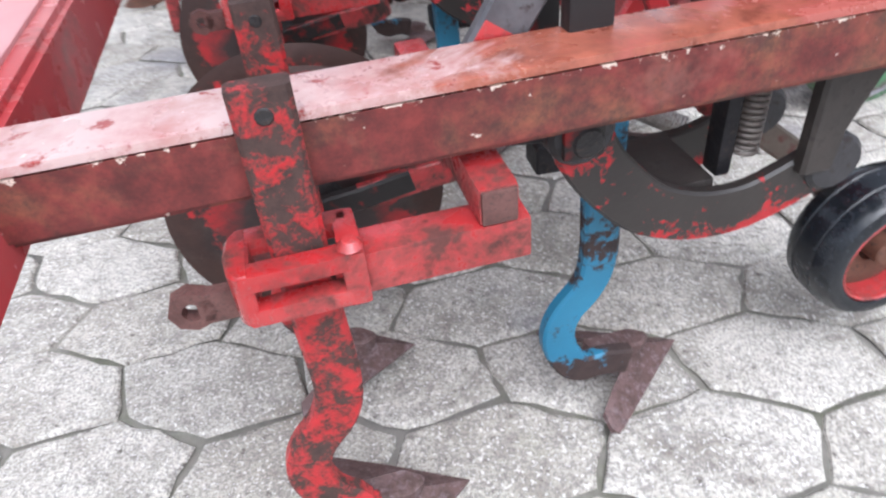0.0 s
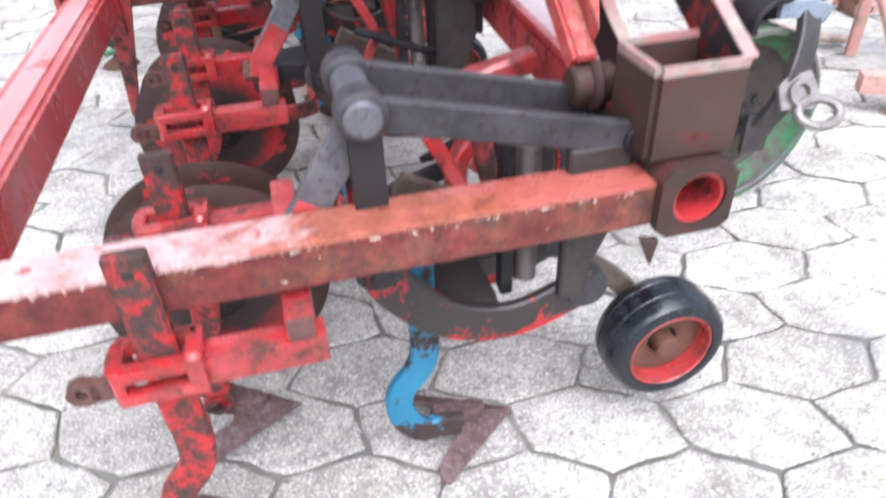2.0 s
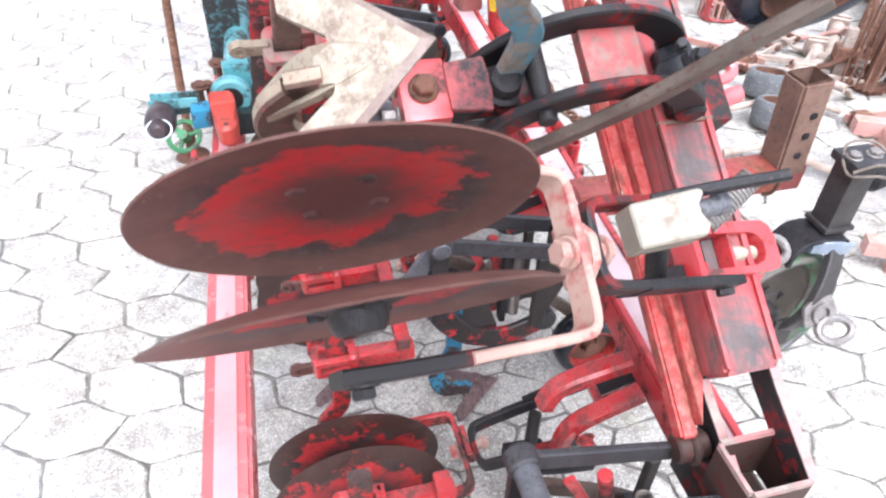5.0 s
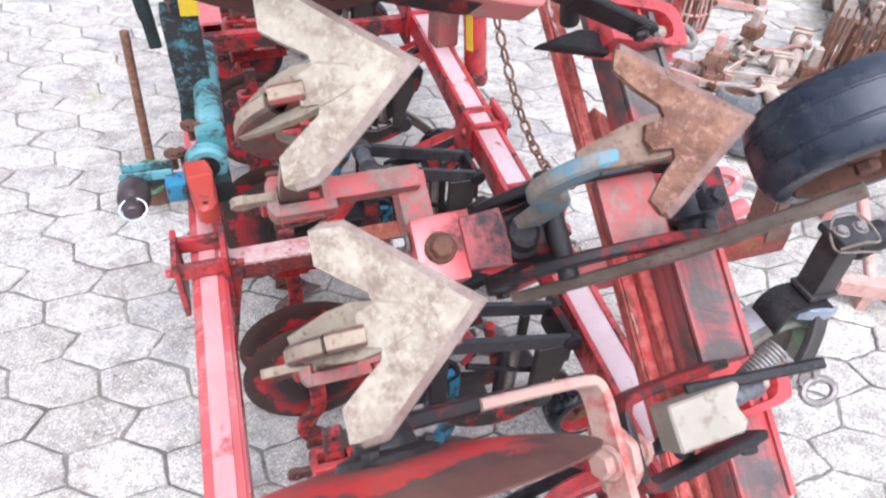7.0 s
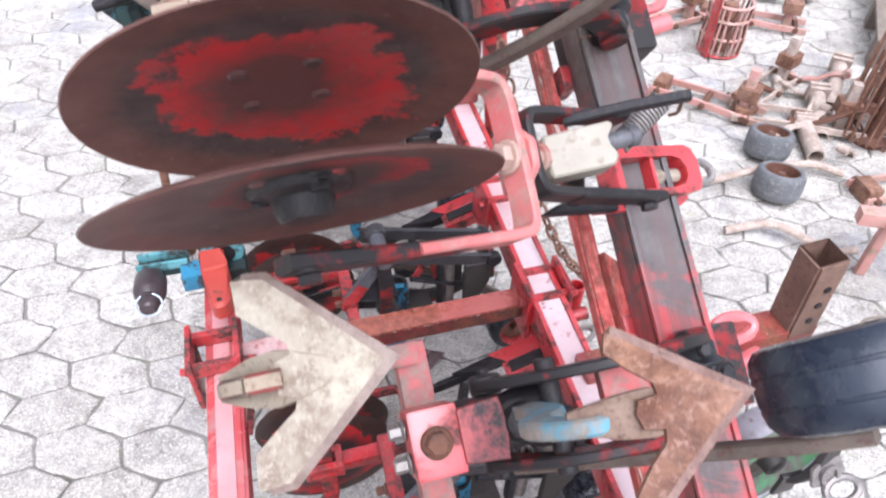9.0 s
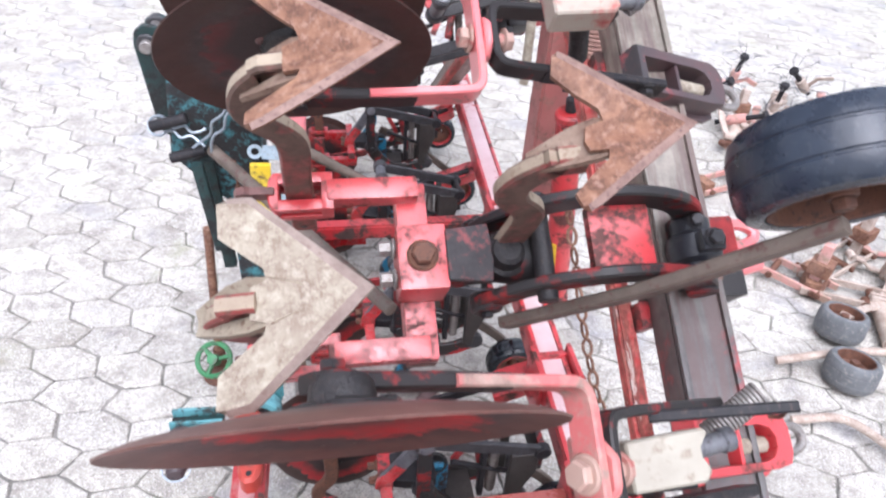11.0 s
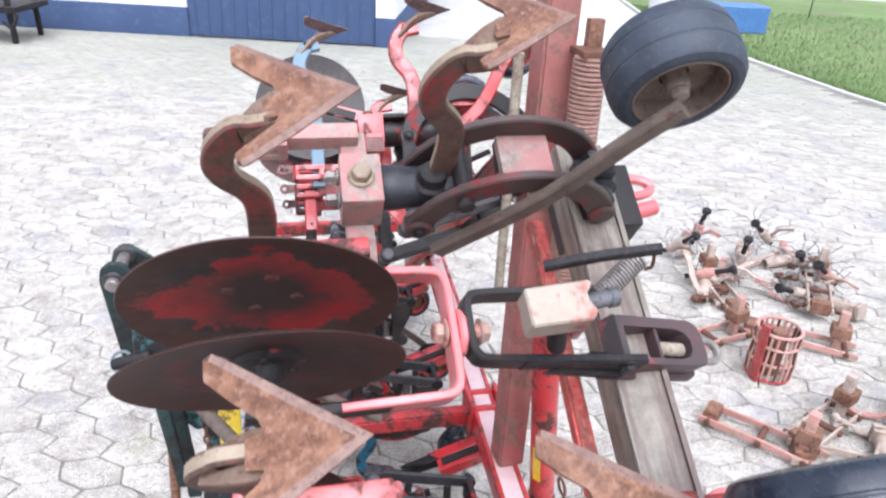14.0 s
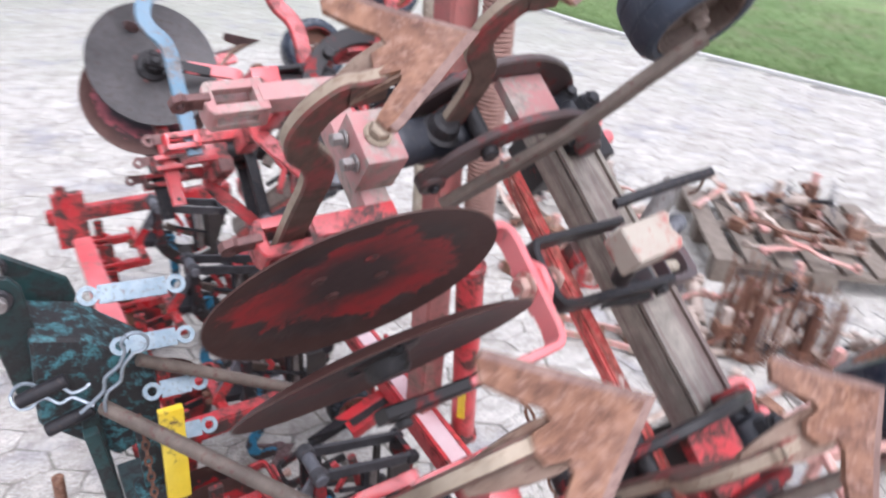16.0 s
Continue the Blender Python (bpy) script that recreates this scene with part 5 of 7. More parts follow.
SUPPORT_RIM = worn_paint("worn_green_rim", (0.04, 0.2, 0.07), (0.13, 0.115, 0.1), 0.425, 0.53, (0.07, 0.2, 0.09), 0.5, 9)
RUST_TUBE = mottled("brown_rust_tube", (0.17, 0.1, 0.075), (0.25, 0.15, 0.11), (0.1, 0.06, 0.045), 20, 0.7, 0.2, 0.4)

middle_frame()
wing_frame(WING, -0.42, 1.2, "folded wing frame with a thick red beam, leaning over the machine")
wing_frame(FAR_WING, -0.1, 1.9, "second folded wing frame of worn red steel")

# tools: tine x and y, depth of the tip, tip x and y, paint of tine, share and clamp
DUSTY_RED = worn_paint("dusty_red_paint", (0.46, 0.06, 0.06), (0.3, 0.2, 0.17), 0.44, 0.55, (0.5, 0.13, 0.12), 0.45, 12)
HEAD_DARK = worn_paint("black_head_with_pink_rest", (0.04, 0.034, 0.036), (0.36, 0.08, 0.085), 0.55, 0.64, (0.06, 0.05, 0.05), 0.42, 12)
FORK_PINK = worn_paint("pink_paint_under_earth", (0.5, 0.12, 0.115), (0.42, 0.28, 0.23), 0.46, 0.58, (0.54, 0.2, 0.18), 0.5, 12)
DUSTY = (RUBBER, RUST_DARK, RUST_DARK)
hoe_unit(WING, [(-0.155, 0.11, 0.288, -0.056, 0.1078, EARTH_LIT, SWEEP_PALE, DUSTY_RED, (-18, 1.0, -1.4, 0.11, True)), (-0.148, -0.1, 0.288, -0.047, -0.095, EARTH_LIT, SWEEP_PALE, DUSTY_RED, (-18, 1.0, 0, 0.11, True)), (0.115, 0.012, 0.289, 0.24, 0.0165, BLUE_EARTH, RUST, None, (-4, 0.89, 0))], DUSTY_RED, wheel_mats=DUSTY, label="folded hoe unit with pale earth-caked shares and a blue tine", linkage=False, lean=-6.0)
hoe_unit(WING @ pose(0, ROW, 0), [(-0.148, 0.112, 0.298, -0.0425, 0.1065, EARTH_LIT, RUST, RED, (-12.5, 0.9, 0)), (-0.17, -0.105, 0.288, -0.079, -0.106, EARTH_LIT, SWEEP_PALE, RED_BRIGHT, (-18, 1.0, 0, 0.11, True)), (0.112, 0.016, 0.292, 0.22, 0.0265, EARTH_LIT, RUST, None, (-8, 0.86, 3))], wheel_mats=DUSTY, label="folded red hoe unit with rusty shares", linkage=False, lean=3.0)
hoe_unit(WING @ pose(0, 2 * ROW, 0), [(-0.142, -0.09, 0.29, -0.022, -0.078, EARTH_LIT, RUST, RED_GRIMY, (-13.9, 0.91, 2.1, 0.18)), (0.12, 0.005, 0.297, 0.243, 0.0236, EARTH_LIT, RUST, None, (-13.9, 0.84, -2, 0.21))], DUSTY_PINK, arm_mat=ARM_BROWN, arc_mat=ARC_BROWN, wheel_mats=(RUBBER_GREY, DISH_DUST, DISH_DUST), wheel_at=(0.388, -0.002, 0.232), wheel_r=0.088, wide=0.98, lean=2.0, bare_arms=(0.122,), label="folded faded red hoe unit with rusty shares and a dusty wheel", linkage=False)
disc_unit(WING @ pose(-0.008, 0, 0.005), 0.285 - ROW, 24, (DISC_RED, DISC_BARE), SWEEP_FORK, reach=0.627, radius=0.166, block_y=0.014, label="folded disc unit with bright red paint on its discs")
disc_unit(WING, 0.283, 30.1, (DISC_RED, DISC_PATCHY), FORK_PINK, reach=0.632, label="folded disc unit with bright red disc middle and cream block")
disc_unit(WING, 0.281 + ROW, 8.6, (DISC_DULL, DISC_DARK), RED_FADED, block_y=-0.018, box_mat=PLASTIC_RED, head_mat=HEAD_DARK, head_at=(0.024, -0.014), reach=0.614, pivot=0.468, label="folded disc unit with dark discs and red-stained block")

for k in range(7):
    hoe_unit(low_row(k), [(-0.1425, 0.112, 0.272, -0.042, 0.082, TINE_LOW, SWEEP_DARK, RED_BRIGHT, (-14, 1.0, -6)), (-0.1425, -0.122, 0.288, -0.05, -0.134, TINE_LOW if k % 3 < 2 else RUST_DARK, SWEEP_DARK, RED_BRIGHT, (-14, 1.0, 0)), (0.122, 0.0, 0.296, 0.258, -0.042, BLUE_LOW, SWEEP_DARK, None, (-13, 1.0, -8))], RED_BRIGHT, wheel_at=(0.464, -0.008, 0.163), wheel_r=0.087, tall=-0.197 if k == 0 else -0.172, label="red and black hoe unit standing on its shares", pegs=False, arc=None, arc_mat=ARC_LOW, lean=0.0, spacer=False, bar=(-0.028, 0.0))
for k in range(6):
    disc_unit(low_row(k), -0.275, 13, reach=0.59, disc_mats=(DISC_LOW, DISC_LOW), fork_mat=RED_GRIMY, box_mat=IRON, label="lowered disc unit with grimy red discs")

hoe_unit(FAR_WING, [(-0.12, 0.242, 0.36, -0.011, 0.242, BLUE_PALE, SWEEP_DARK, RED), (0.119, 0.01, 0.3, 0.232, 0.004, RED_BRIGHT, SWEEP_DARK, None)], RED, wheel_mats=(RUBBER, RED_GRIMY, RUST_DARK), wheel_at=(0.385, 0.0, 0.185), wheel_r=0.074, arm_mat=RED, label="folded hoe unit of the far wing with blue and red tines", linkage=True)
hoe_unit(FAR_WING @ pose(0, ROW, 0), [(-0.143, 0.115, 0.3, -0.05, 0.115, IRON, SWEEP_DARK, RED_GRIMY), (-0.143, -0.095, 0.3, -0.05, -0.095, RED, SWEEP_DARK, RED_GRIMY), (0.11, 0.02, 0.3, 0.23, 0.02, RED, SWEEP_DARK, None)], RED_GRIMY, wheel_mats=(RUBBER, RED_GRIMY, RUST_DARK), label="folded hoe unit low on the far wing", linkage=True)
disc_unit(FAR_WING, 0.454, 21, (DISC_FAR, SUPPORT_STEEL), reach=0.607, stagger=0.062, label="folded disc unit of the far wing with dark discs")


# ---- the yard ----
def ground_mat():
    mat, ns, ls, bsdf = nodes_of("mossy_sand_joint")
    co = coords(ns, ls)
    n1, n2 = noise_tex(ns, ls, co, 1.6, 5), noise_tex(ns, ls, co, 60, 4)
    col = mix(ns, ls, step(ns, ls, n1, 0.45, 0.62), (0.075, 0.07, 0.065), (0.09, 0.1, 0.055))
    col = mix(ns, ls, step(ns, ls, n2, 0.4, 0.7), col, (0.13, 0.12, 0.105))
    sand = step(ns, ls, noise_tex(ns, ls, co, 5.5, 6, 0.7), 0.3, 0.75)
    col = mix(ns, ls, math_node(ns, ls, "MULTIPLY", sand, 0.8), col, (0.34, 0.32, 0.29))
    ls.new(col, bsdf.inputs["Base Color"])
    bsdf.inputs["Roughness"].default_value = 0.95
    bump(ns, ls, bsdf, n2, 0.6, 0.004)
    return mat


def paver_mat(island):
    mat, ns, ls, bsdf = nodes_of("concrete_paver_joined" if island else "concrete_paver")
    tc = ns.new("ShaderNodeTexCoord")
    geo = ns.new("ShaderNodeNewGeometry")
    co = geo.outputs["Position"]
    if island:
        rnd = geo.outputs["Random Per Island"]
    else:
        info = ns.new("ShaderNodeObjectInfo")
        rnd = info.outputs["Random"]
    base = ramp(ns, ls, rnd, [(0.0, (0.43, 0.405, 0.35)), (0.25, (0.59, 0.56, 0.49)), (0.5, (0.49, 0.467, 0.415)), (0.75, (0.65, 0.622, 0.552)), (1.0, (0.525, 0.5, 0.44))])
    blotch, mid = noise_tex(ns, ls, co, 7, 6, 0.75), noise_tex(ns, ls, co, 30, 5, 0.75)
    grain, speck, pit = noise_tex(ns, ls, co, 240, 3, 0.75), noise_tex(ns, ls, co, 190, 2, 0.6), noise_tex(ns, ls, co, 95, 4, 0.7)
    col = mix(ns, ls, math_node(ns, ls, "MULTIPLY", step(ns, ls, blotch, 0.46, 0.66), 0.85), base, (0.215, 0.188, 0.155))
    col = mix(ns, ls, math_node(ns, ls, "MULTIPLY", step(ns, ls, mid, 0.47, 0.66), 0.62), col, (0.225, 0.2, 0.18))
    col = mix(ns, ls, math_node(ns, ls, "MULTIPLY", step(ns, ls, grain, 0.47, 0.56), 0.62), col, (0.19, 0.175, 0.165))
    col = mix(ns, ls, math_node(ns, ls, "MULTIPLY", step(ns, ls, pit, 0.57, 0.64), 0.85), col, (0.08, 0.064, 0.053))
    col = mix(ns, ls, math_node(ns, ls, "MULTIPLY", step(ns, ls, speck, 0.57, 0.66), 0.85), col, (0.74, 0.72, 0.68))
    moss = math_node(ns, ls, "MULTIPLY", step(ns, ls, noise_tex(ns, ls, co, 3.1, 5, 0.7), 0.6, 0.74), 0.5)
    col = mix(ns, ls, moss, col, (0.24, 0.26, 0.13))
    wet = step(ns, ls, noise_tex(ns, ls, co, 2.2, 4, 0.6), 0.56, 0.68)
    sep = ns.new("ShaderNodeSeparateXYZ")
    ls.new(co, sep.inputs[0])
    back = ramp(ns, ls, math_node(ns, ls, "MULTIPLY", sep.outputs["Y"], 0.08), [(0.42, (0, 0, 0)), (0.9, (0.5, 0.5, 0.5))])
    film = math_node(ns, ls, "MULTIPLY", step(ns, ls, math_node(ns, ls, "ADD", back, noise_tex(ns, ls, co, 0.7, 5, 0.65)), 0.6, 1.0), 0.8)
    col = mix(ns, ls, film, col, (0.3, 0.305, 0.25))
    col = mix(ns, ls, math_node(ns, ls, "MULTIPLY", wet, 0.5), col, (0.2, 0.2, 0.235))
    ls.new(col, bsdf.inputs["Base Color"])
    ls.new(ramp(ns, ls, wet, [(0.0, (0.88,) * 3), (1.0, (0.6,) * 3)]), bsdf.inputs["Roughness"])
    bump(ns, ls, bsdf, math_node(ns, ls, "SUBTRACT", math_node(ns, ls, "ADD", grain, mid), step(ns, ls, pit, 0.6, 0.7)), 0.55, 0.003)
    return mat


def lawn_mat():
    mat, ns, ls, bsdf = nodes_of("lawn_soil")
    co = coords(ns, ls)
    n1, n2 = noise_tex(ns, ls, co, 0.5, 5), noise_tex(ns, ls, co, 14, 6, 0.8)
    col = mix(ns, ls, step(ns, ls, n1, 0.4, 0.65), (0.12, 0.2, 0.062), (0.19, 0.275, 0.1))
    col = mix(ns, ls, step(ns, ls, noise_tex(ns, ls, co, 1.6, 5, 0.7), 0.5, 0.68), col, (0.21, 0.2, 0.115))
    col = mix(ns, ls, step(ns, ls, n2, 0.5, 0.75), col, (0.2, 0.19, 0.1))
    ls.new(col, bsdf.inputs["Base Color"])
    bsdf.inputs["Roughness"].default_value = 0.9
    bump(ns, ls, bsdf, n2, 1.0, 0.03)
    return mat


ground = part("ground", box(B(), (-400, -400, -0.3), (400, 900, -0.008), 0), ground_mat())
tagged(ground, "sandy, mossy bed under the paving, wide and flat", "ground", kind="structure")

P, H, J = 0.234, 0.1265, 0.042   # stone length, course height, half of an end joint
GAP = 0.0026


def stone_outline(col, row):
    """The six corners of one stone: end joints lean one way in odd and the other way in even courses."""
    odd = row % 2
    x0, y0 = -1.161 + P * col + (0.115 if odd else 0.0), 1.583 + H * row
    sl = 0.012 if odd else -0.0155
    mid = x0 + (0.119 if odd else 0.115)
    pts = [(x0 + sl, y0 + J), (mid + sl, y0 + H - J), (x0 + P + sl, y0 + J), (x0 + P - sl, y0 - J), (mid - sl, y0 - H + J), (x0 - sl, y0 - J)]
    return pts, (x0 + P / 2, y0)


def stone_shape(pts, c, rnd, z):
    """Corner rings of a stone: a rounded top rim above a straight skirt."""
    rings = []
    for inset, h in ((GAP, -0.02), (GAP, -0.005), (GAP + 0.0022, -0.0012), (GAP + 0.006, 0.0)):
        ring = []
        for x, y in pts:
            d = Vector((x - c[0], y - c[1]))
            k = 1 - inset * 1.25 / max(d.length, 0.01)
            ring.append((c[0] + d.x * k, c[1] + d.y * k, h + z))
        rings.append(ring)
    return rings


def soften(pts, rnd, parts=2, jig=0.003):
    """Worn, irregular outline with extra points on each edge."""
    out = []
    for i, (x, y) in enumerate(pts):
        x2, y2 = pts[(i + 1) % len(pts)]
        for k in range(parts):
            f = k / parts
            pull = 0.008 if k == 0 else 0.0
            cx, cy = sum(p[0] for p in pts) / 6, sum(p[1] for p in pts) / 6
            px, py = x + (x2 - x) * f, y + (y2 - y) * f
            out.append((px + (cx - px) * pull + rnd.uniform(-jig, jig), py + (cy - py) * pull + rnd.uniform(-jig, jig)))
    return out


def stone_mesh(rings, at=(0, 0, 0)):
    verts, faces = [], []
    n = len(rings[0])
    for ring in rings:
        verts += [(x - at[0], y - at[1], z - at[2]) for x, y, z in ring]
    for k in range(len(rings) - 1):
        for i in range(n):
            j = (i + 1) % n
            faces.append((k * n + i, k * n + j, (k + 1) * n + j, (k + 1) * n + i))
    faces.append(tuple(range((len(rings) - 1) * n, len(rings) * n)))
    return verts, faces


def lawn_edge(y):
    """Where the lawn begins, along x."""
    return 3.4 if y > 15 else 3.4 + (15 - y) * 0.26 + max(0.0, 9.5 - y) * 0.25


def block(name, lo, hi, mat, label, category, kind="structure", bevel=0.01):
    ob = part(name, box(B(), lo, hi, bevel), mat)
    return tagged(ob, label, category, kind=kind)


def plaster(name, a, b, c):
    return mottled(name, a, b, c, 1.2, 0.85, 0.0, 0.15)


def road_mat():
    return mottled("pale_drive_concrete", (0.46, 0.45, 0.43), (0.54, 0.53, 0.51), (0.36, 0.35, 0.33), 1.5, 0.9, 0.0, 0.3)


block("road", (-1.45, 12.6, -0.2), (3.45, 90, 0.0), road_mat(), "pale concrete drive beside the house", "road")
lawn = B()
outline = [(lawn_edge(y) + 0.09, y) for y in (-30, -12, -4, 0, 4, 8, 12, 15, 30, 90)] + [(120, 90), (120, -30)]
prism(lawn, outline, -0.2, 0.015, None, 0)
lawn_ob = tagged(part("lawn", lawn, lawn_mat()), "mown green lawn beyond the kerb", "lawn", kind="structure")
KERB = mottled("pale_kerb_stone", (0.5, 0.49, 0.46), (0.58, 0.57, 0.54), (0.36, 0.35, 0.32), 9, 0.9, 0.0, 0.4)
kerb = thing("kerb", Matrix(), "row of pale concrete kerb stones along the lawn", "kerb", kind="structure")
y = 0.0
while y < 40:
    L = 1.0
    a, b = Vector((lawn_edge(y), y, 0)), Vector((lawn_edge(y + L), y + L, 0))
    d = b - a
    part("kerb_stone", box(B(), (-0.045, 0.006, -0.15), (0.045, d.length - 0.006, 0.03 if y < 14 else 0.06), 0.008), KERB, kerb, "", Matrix.Translation(a) @ Matrix.Rotation(math.atan2(-d.x, d.y), 4, "Z"))
    y += L

WHITE = plaster("white_render", (0.74, 0.74, 0.73), (0.8, 0.8, 0.79), (0.66, 0.66, 0.65))
NAVY = plaster("dull_blue_paint", (0.045, 0.075, 0.16), (0.06, 0.095, 0.19), (0.08, 0.11, 0.2))
house = thing("workshop_building", pose(0, 11.45, 0), "white rendered workshop with dull blue plinth and gate", "building")
part("wall", box(B(), (-16, 0, 0.42), (-4.6, 0.35, 4.2), 0.01), WHITE, house)
part("plinth", box(B(), (-16, -0.02, -0.05), (-4.6, 0.35, 0.42), 0.01), NAVY, house, "blue painted plinth")
gate = part("gate", box(B(), (-4.6, 0.03, 0.01), (-1.72, 0.12, 3.6), 0.01), NAVY, house, "blue sheet-metal gate")
for i in range(15):
    x = -4.5 + i * 0.195
    part("gate_rib", box(B(), (x, 0.015, 0.06), (x + 0.03, 0.03, 3.5), 0.004), NAVY, gate)
part("wall", box(B(), (-4.6, 0.0, 3.6), (-1.72, 0.35, 4.2), 0.01), WHITE, house)
part("wall", box(B(), (-1.72, 0.0, 0.42), (-1.42, 26, 4.2), 0.01), WHITE, house)
part("plinth", box(B(), (-1.72, -0.02, -0.05), (-1.4, 26, 0.42), 0.01), NAVY, house)
part("roof", prism(B(), [(-16.4, 4.2), (-0.9, 4.2), (-8.6, 7.5)], 0.0, 26.4, Matrix.Rotation(radians(90), 4, "X") @ Matrix.Translation((0, 0, -26.2)), 0), mottled("grey_roof_sheet", (0.2, 0.2, 0.21), (0.26, 0.26, 0.27), (0.15, 0.14, 0.14), 3, 0.7), house)

# dark implement parked by the wall
t = thing("parked_implement", pose(-7.1, 10.4, 0, 0, 0, 5), "dark metal implement frame parked by the wall", "implement")
for x, y in ((-0.9, -0.3), (0.55, -0.3), (-0.9, 0.4), (0.55, 0.4)):
    part("leg", box(B(), (x - 0.03, y - 0.03, 0), (x + 0.03, y + 0.03, 0.7), 0.005), IRON, t)
part("deck", box(B(), (-1.3, -0.45, 0.42), (0.7, 0.5, 0.5), 0.01), IRON, t)
for i in range(6):
    part("bar", rod(B(), (-1.1 + i * 0.3, -0.4, 0.5), (-1.0 + i * 0.3, 0.3, 1.3), 0.03), STEEL, t)
part("hook", wire(B(), smooth_path([(0.55, -0.4, 0.5), (0.7, -0.42, 0.4), (0.62, -0.44, 0.24), (0.5, -0.42, 0.3)], 4), 0.025), IRON, t)

post = part("white_tank", box(B(), (-0.4, -0.3, 0.0), (0.4, 0.3, 1.75), 0.05), mottled("white_painted_steel", (0.72, 0.73, 0.76), (0.78, 0.79, 0.8), (0.6, 0.6, 0.62), 2, 0.5), None, "", pose(3.95, 16.6, 0.015, 0, 0, 12))
tagged(post, "tall white painted steel cabinet on the lawn edge", "cabinet")
crate = B()
prism(crate, [(-0.62, 0), (0.62, 0), (0.62, 0.5), (-0.45, 0.5)], -0.35, 0.35, Matrix.Rotation(radians(90), 4, "X"), 0.02)
tagged(part("blue_crate", crate, mottled("blue_steel_box", (0.06, 0.15, 0.36), (0.08, 0.19, 0.42), (0.04, 0.1, 0.25), 4, 0.5), None, "", pose(4.75, 15.2, 0.015, 0, 0, 4)), "low blue steel box with a slanted end", "box")
fence = thing("electric_fence", Matrix(), "white tape fence on thin dark posts", "fence")
part("tape", strip(B(), [(4.3, 18.5, 0.52), (7.5, 18.0, 0.5), (11, 17.4, 0.5), (16, 16.5, 0.5)], 0.04, 0.006, (0, 1, 0)), WHITE, fence)
for x, y in ((4.3, 18.5), (7.5, 18.0), (11, 17.4)):
    part("post", rod(B(), (x, y, 0.0), (x, y, 0.62), 0.012), IRON, fence)

GRASS = mottled("grass_blade", (0.12, 0.195, 0.062), (0.175, 0.26, 0.095), (0.23, 0.23, 0.115), 3, 0.7, 0.0, 0.0)
rnd = random.Random(5)
verts, faces = [], []
for i in range(26000):
    y = 5.5 + 13.0 * rnd.random() ** 1.2
    x = lawn_edge(y) + 0.06 + 7.0 * rnd.random() ** 1.8
    h, a, w = rnd.uniform(0.03, 0.09), rnd.uniform(0, 6.28), rnd.uniform(0.004, 0.012)
    k = len(verts)
    verts += [(x - w * math.cos(a), y - w * math.sin(a), 0.01), (x + w * math.cos(a), y + w * math.sin(a), 0.01), (x + rnd.uniform(-0.04, 0.04), y + rnd.uniform(-0.04, 0.04), 0.015 + h)]
    faces.append((k, k + 1, k + 2))
me = bpy.data.meshes.new("grass")
me.from_pydata(verts, [], faces)
me.materials.append(GRASS)
tagged(new("grass", me), "short green grass on the lawn", "grass", kind="stuff")


# ---- loose things on the paving ----
def at(x, y, z=0.0, rx=0, ry=0, rz=0):
    return pose(x, y, z, rx, ry, rz)


def tine_rotor(m, n, radius, length, mat, label):
    """A spider rotor: dark axle with small hubs and a few long thin spring tines."""
    t = thing("tine_rotor", m, label, "rotor", "rusty rotors on the paving")
    part("axle", rod(B(), (0, 0, -length / 2), (0, 0, length / 2), 0.015), IRON, t, "dark round axle")
    rnd = random.Random(int(radius * 1000) + n)
    for z in (-length * 0.3, length * 0.5):
        hub = part("hub", lathe(B(), [(0.0, z - 0.014), (0.026, z - 0.014), (0.03, z), (0.024, z + 0.014), (0.0, z + 0.014)], 12), IRON if z > 0 else mat, t)
        for i in range(n):
            a = 2 * math.pi * i / n + rnd.uniform(-0.25, 0.25)
            c, s2, tw, k = math.cos(a), math.sin(a), rnd.uniform(-0.25, 0.4), radius * rnd.uniform(0.6, 1.05)
            pts = [(0.02 * c, 0.02 * s2, z), (k * 0.6 * c, k * 0.6 * s2, z + rnd.uniform(-0.01, 0.03)), (k * math.cos(a + tw), k * math.sin(a + tw), z + rnd.uniform(-0.03, 0.05))]
            part("spring_tine", wire(B(), pts, 0.0024, 4), IRON_PALE, hub)
    sleeve = rod(B(), (0, 0, -length * 0.25), (0, 0, length * 0.12), 0.03)
    part("sleeve", sleeve, mat, t, "pale rusty sleeve")
    part("flat_bar", strip(B(), [(0.02, 0.0, -length * 0.2), (0.09, 0.02, -length * 0.1), (0.17, 0.02, -length * 0.22)], 0.03, 0.01), mat, t)
    return t


def scrap_bar(m, length, mat, label):
    """A short flat bar, bent once, with a bolt eye at each end."""
    ob = strip(B(), [(-length / 2, 0, 0.012), (0, 0, 0.02), (length * 0.2, 0, 0.045), (length / 2, 0, 0.05)], 0.012, 0.034)
    hollow_pipe(ob, (-length / 2, -0.022, 0.02), (-length / 2, 0.022, 0.02), 0.02, 0.008, 12)
    hollow_pipe(ob, (length / 2, -0.022, 0.05), (length / 2, 0.022, 0.05), 0.018, 0.008, 12)
    return tagged(part("scrap_bar", ob, mat, None, "", m), label, "iron bar", "scrap bars in the pile")


def loose_tube(m, length, mat, label):
    """A short tube with a split clamp at one end."""
    t = thing("loose_tube", m, label, "tube", "loose tubes on the paving")
    part("tube", hollow_pipe(B(), (-length / 2, 0, 0.036), (length / 2, 0, 0.036), 0.034, 0.005), mat, t)
    part("clamp", box(box(B(), (length * 0.36, -0.045, 0.0), (length * 0.42, 0.045, 0.08), 0.006), (length * 0.46, -0.045, 0.0), (length * 0.52, 0.045, 0.08), 0.006), mat, t)
    return t


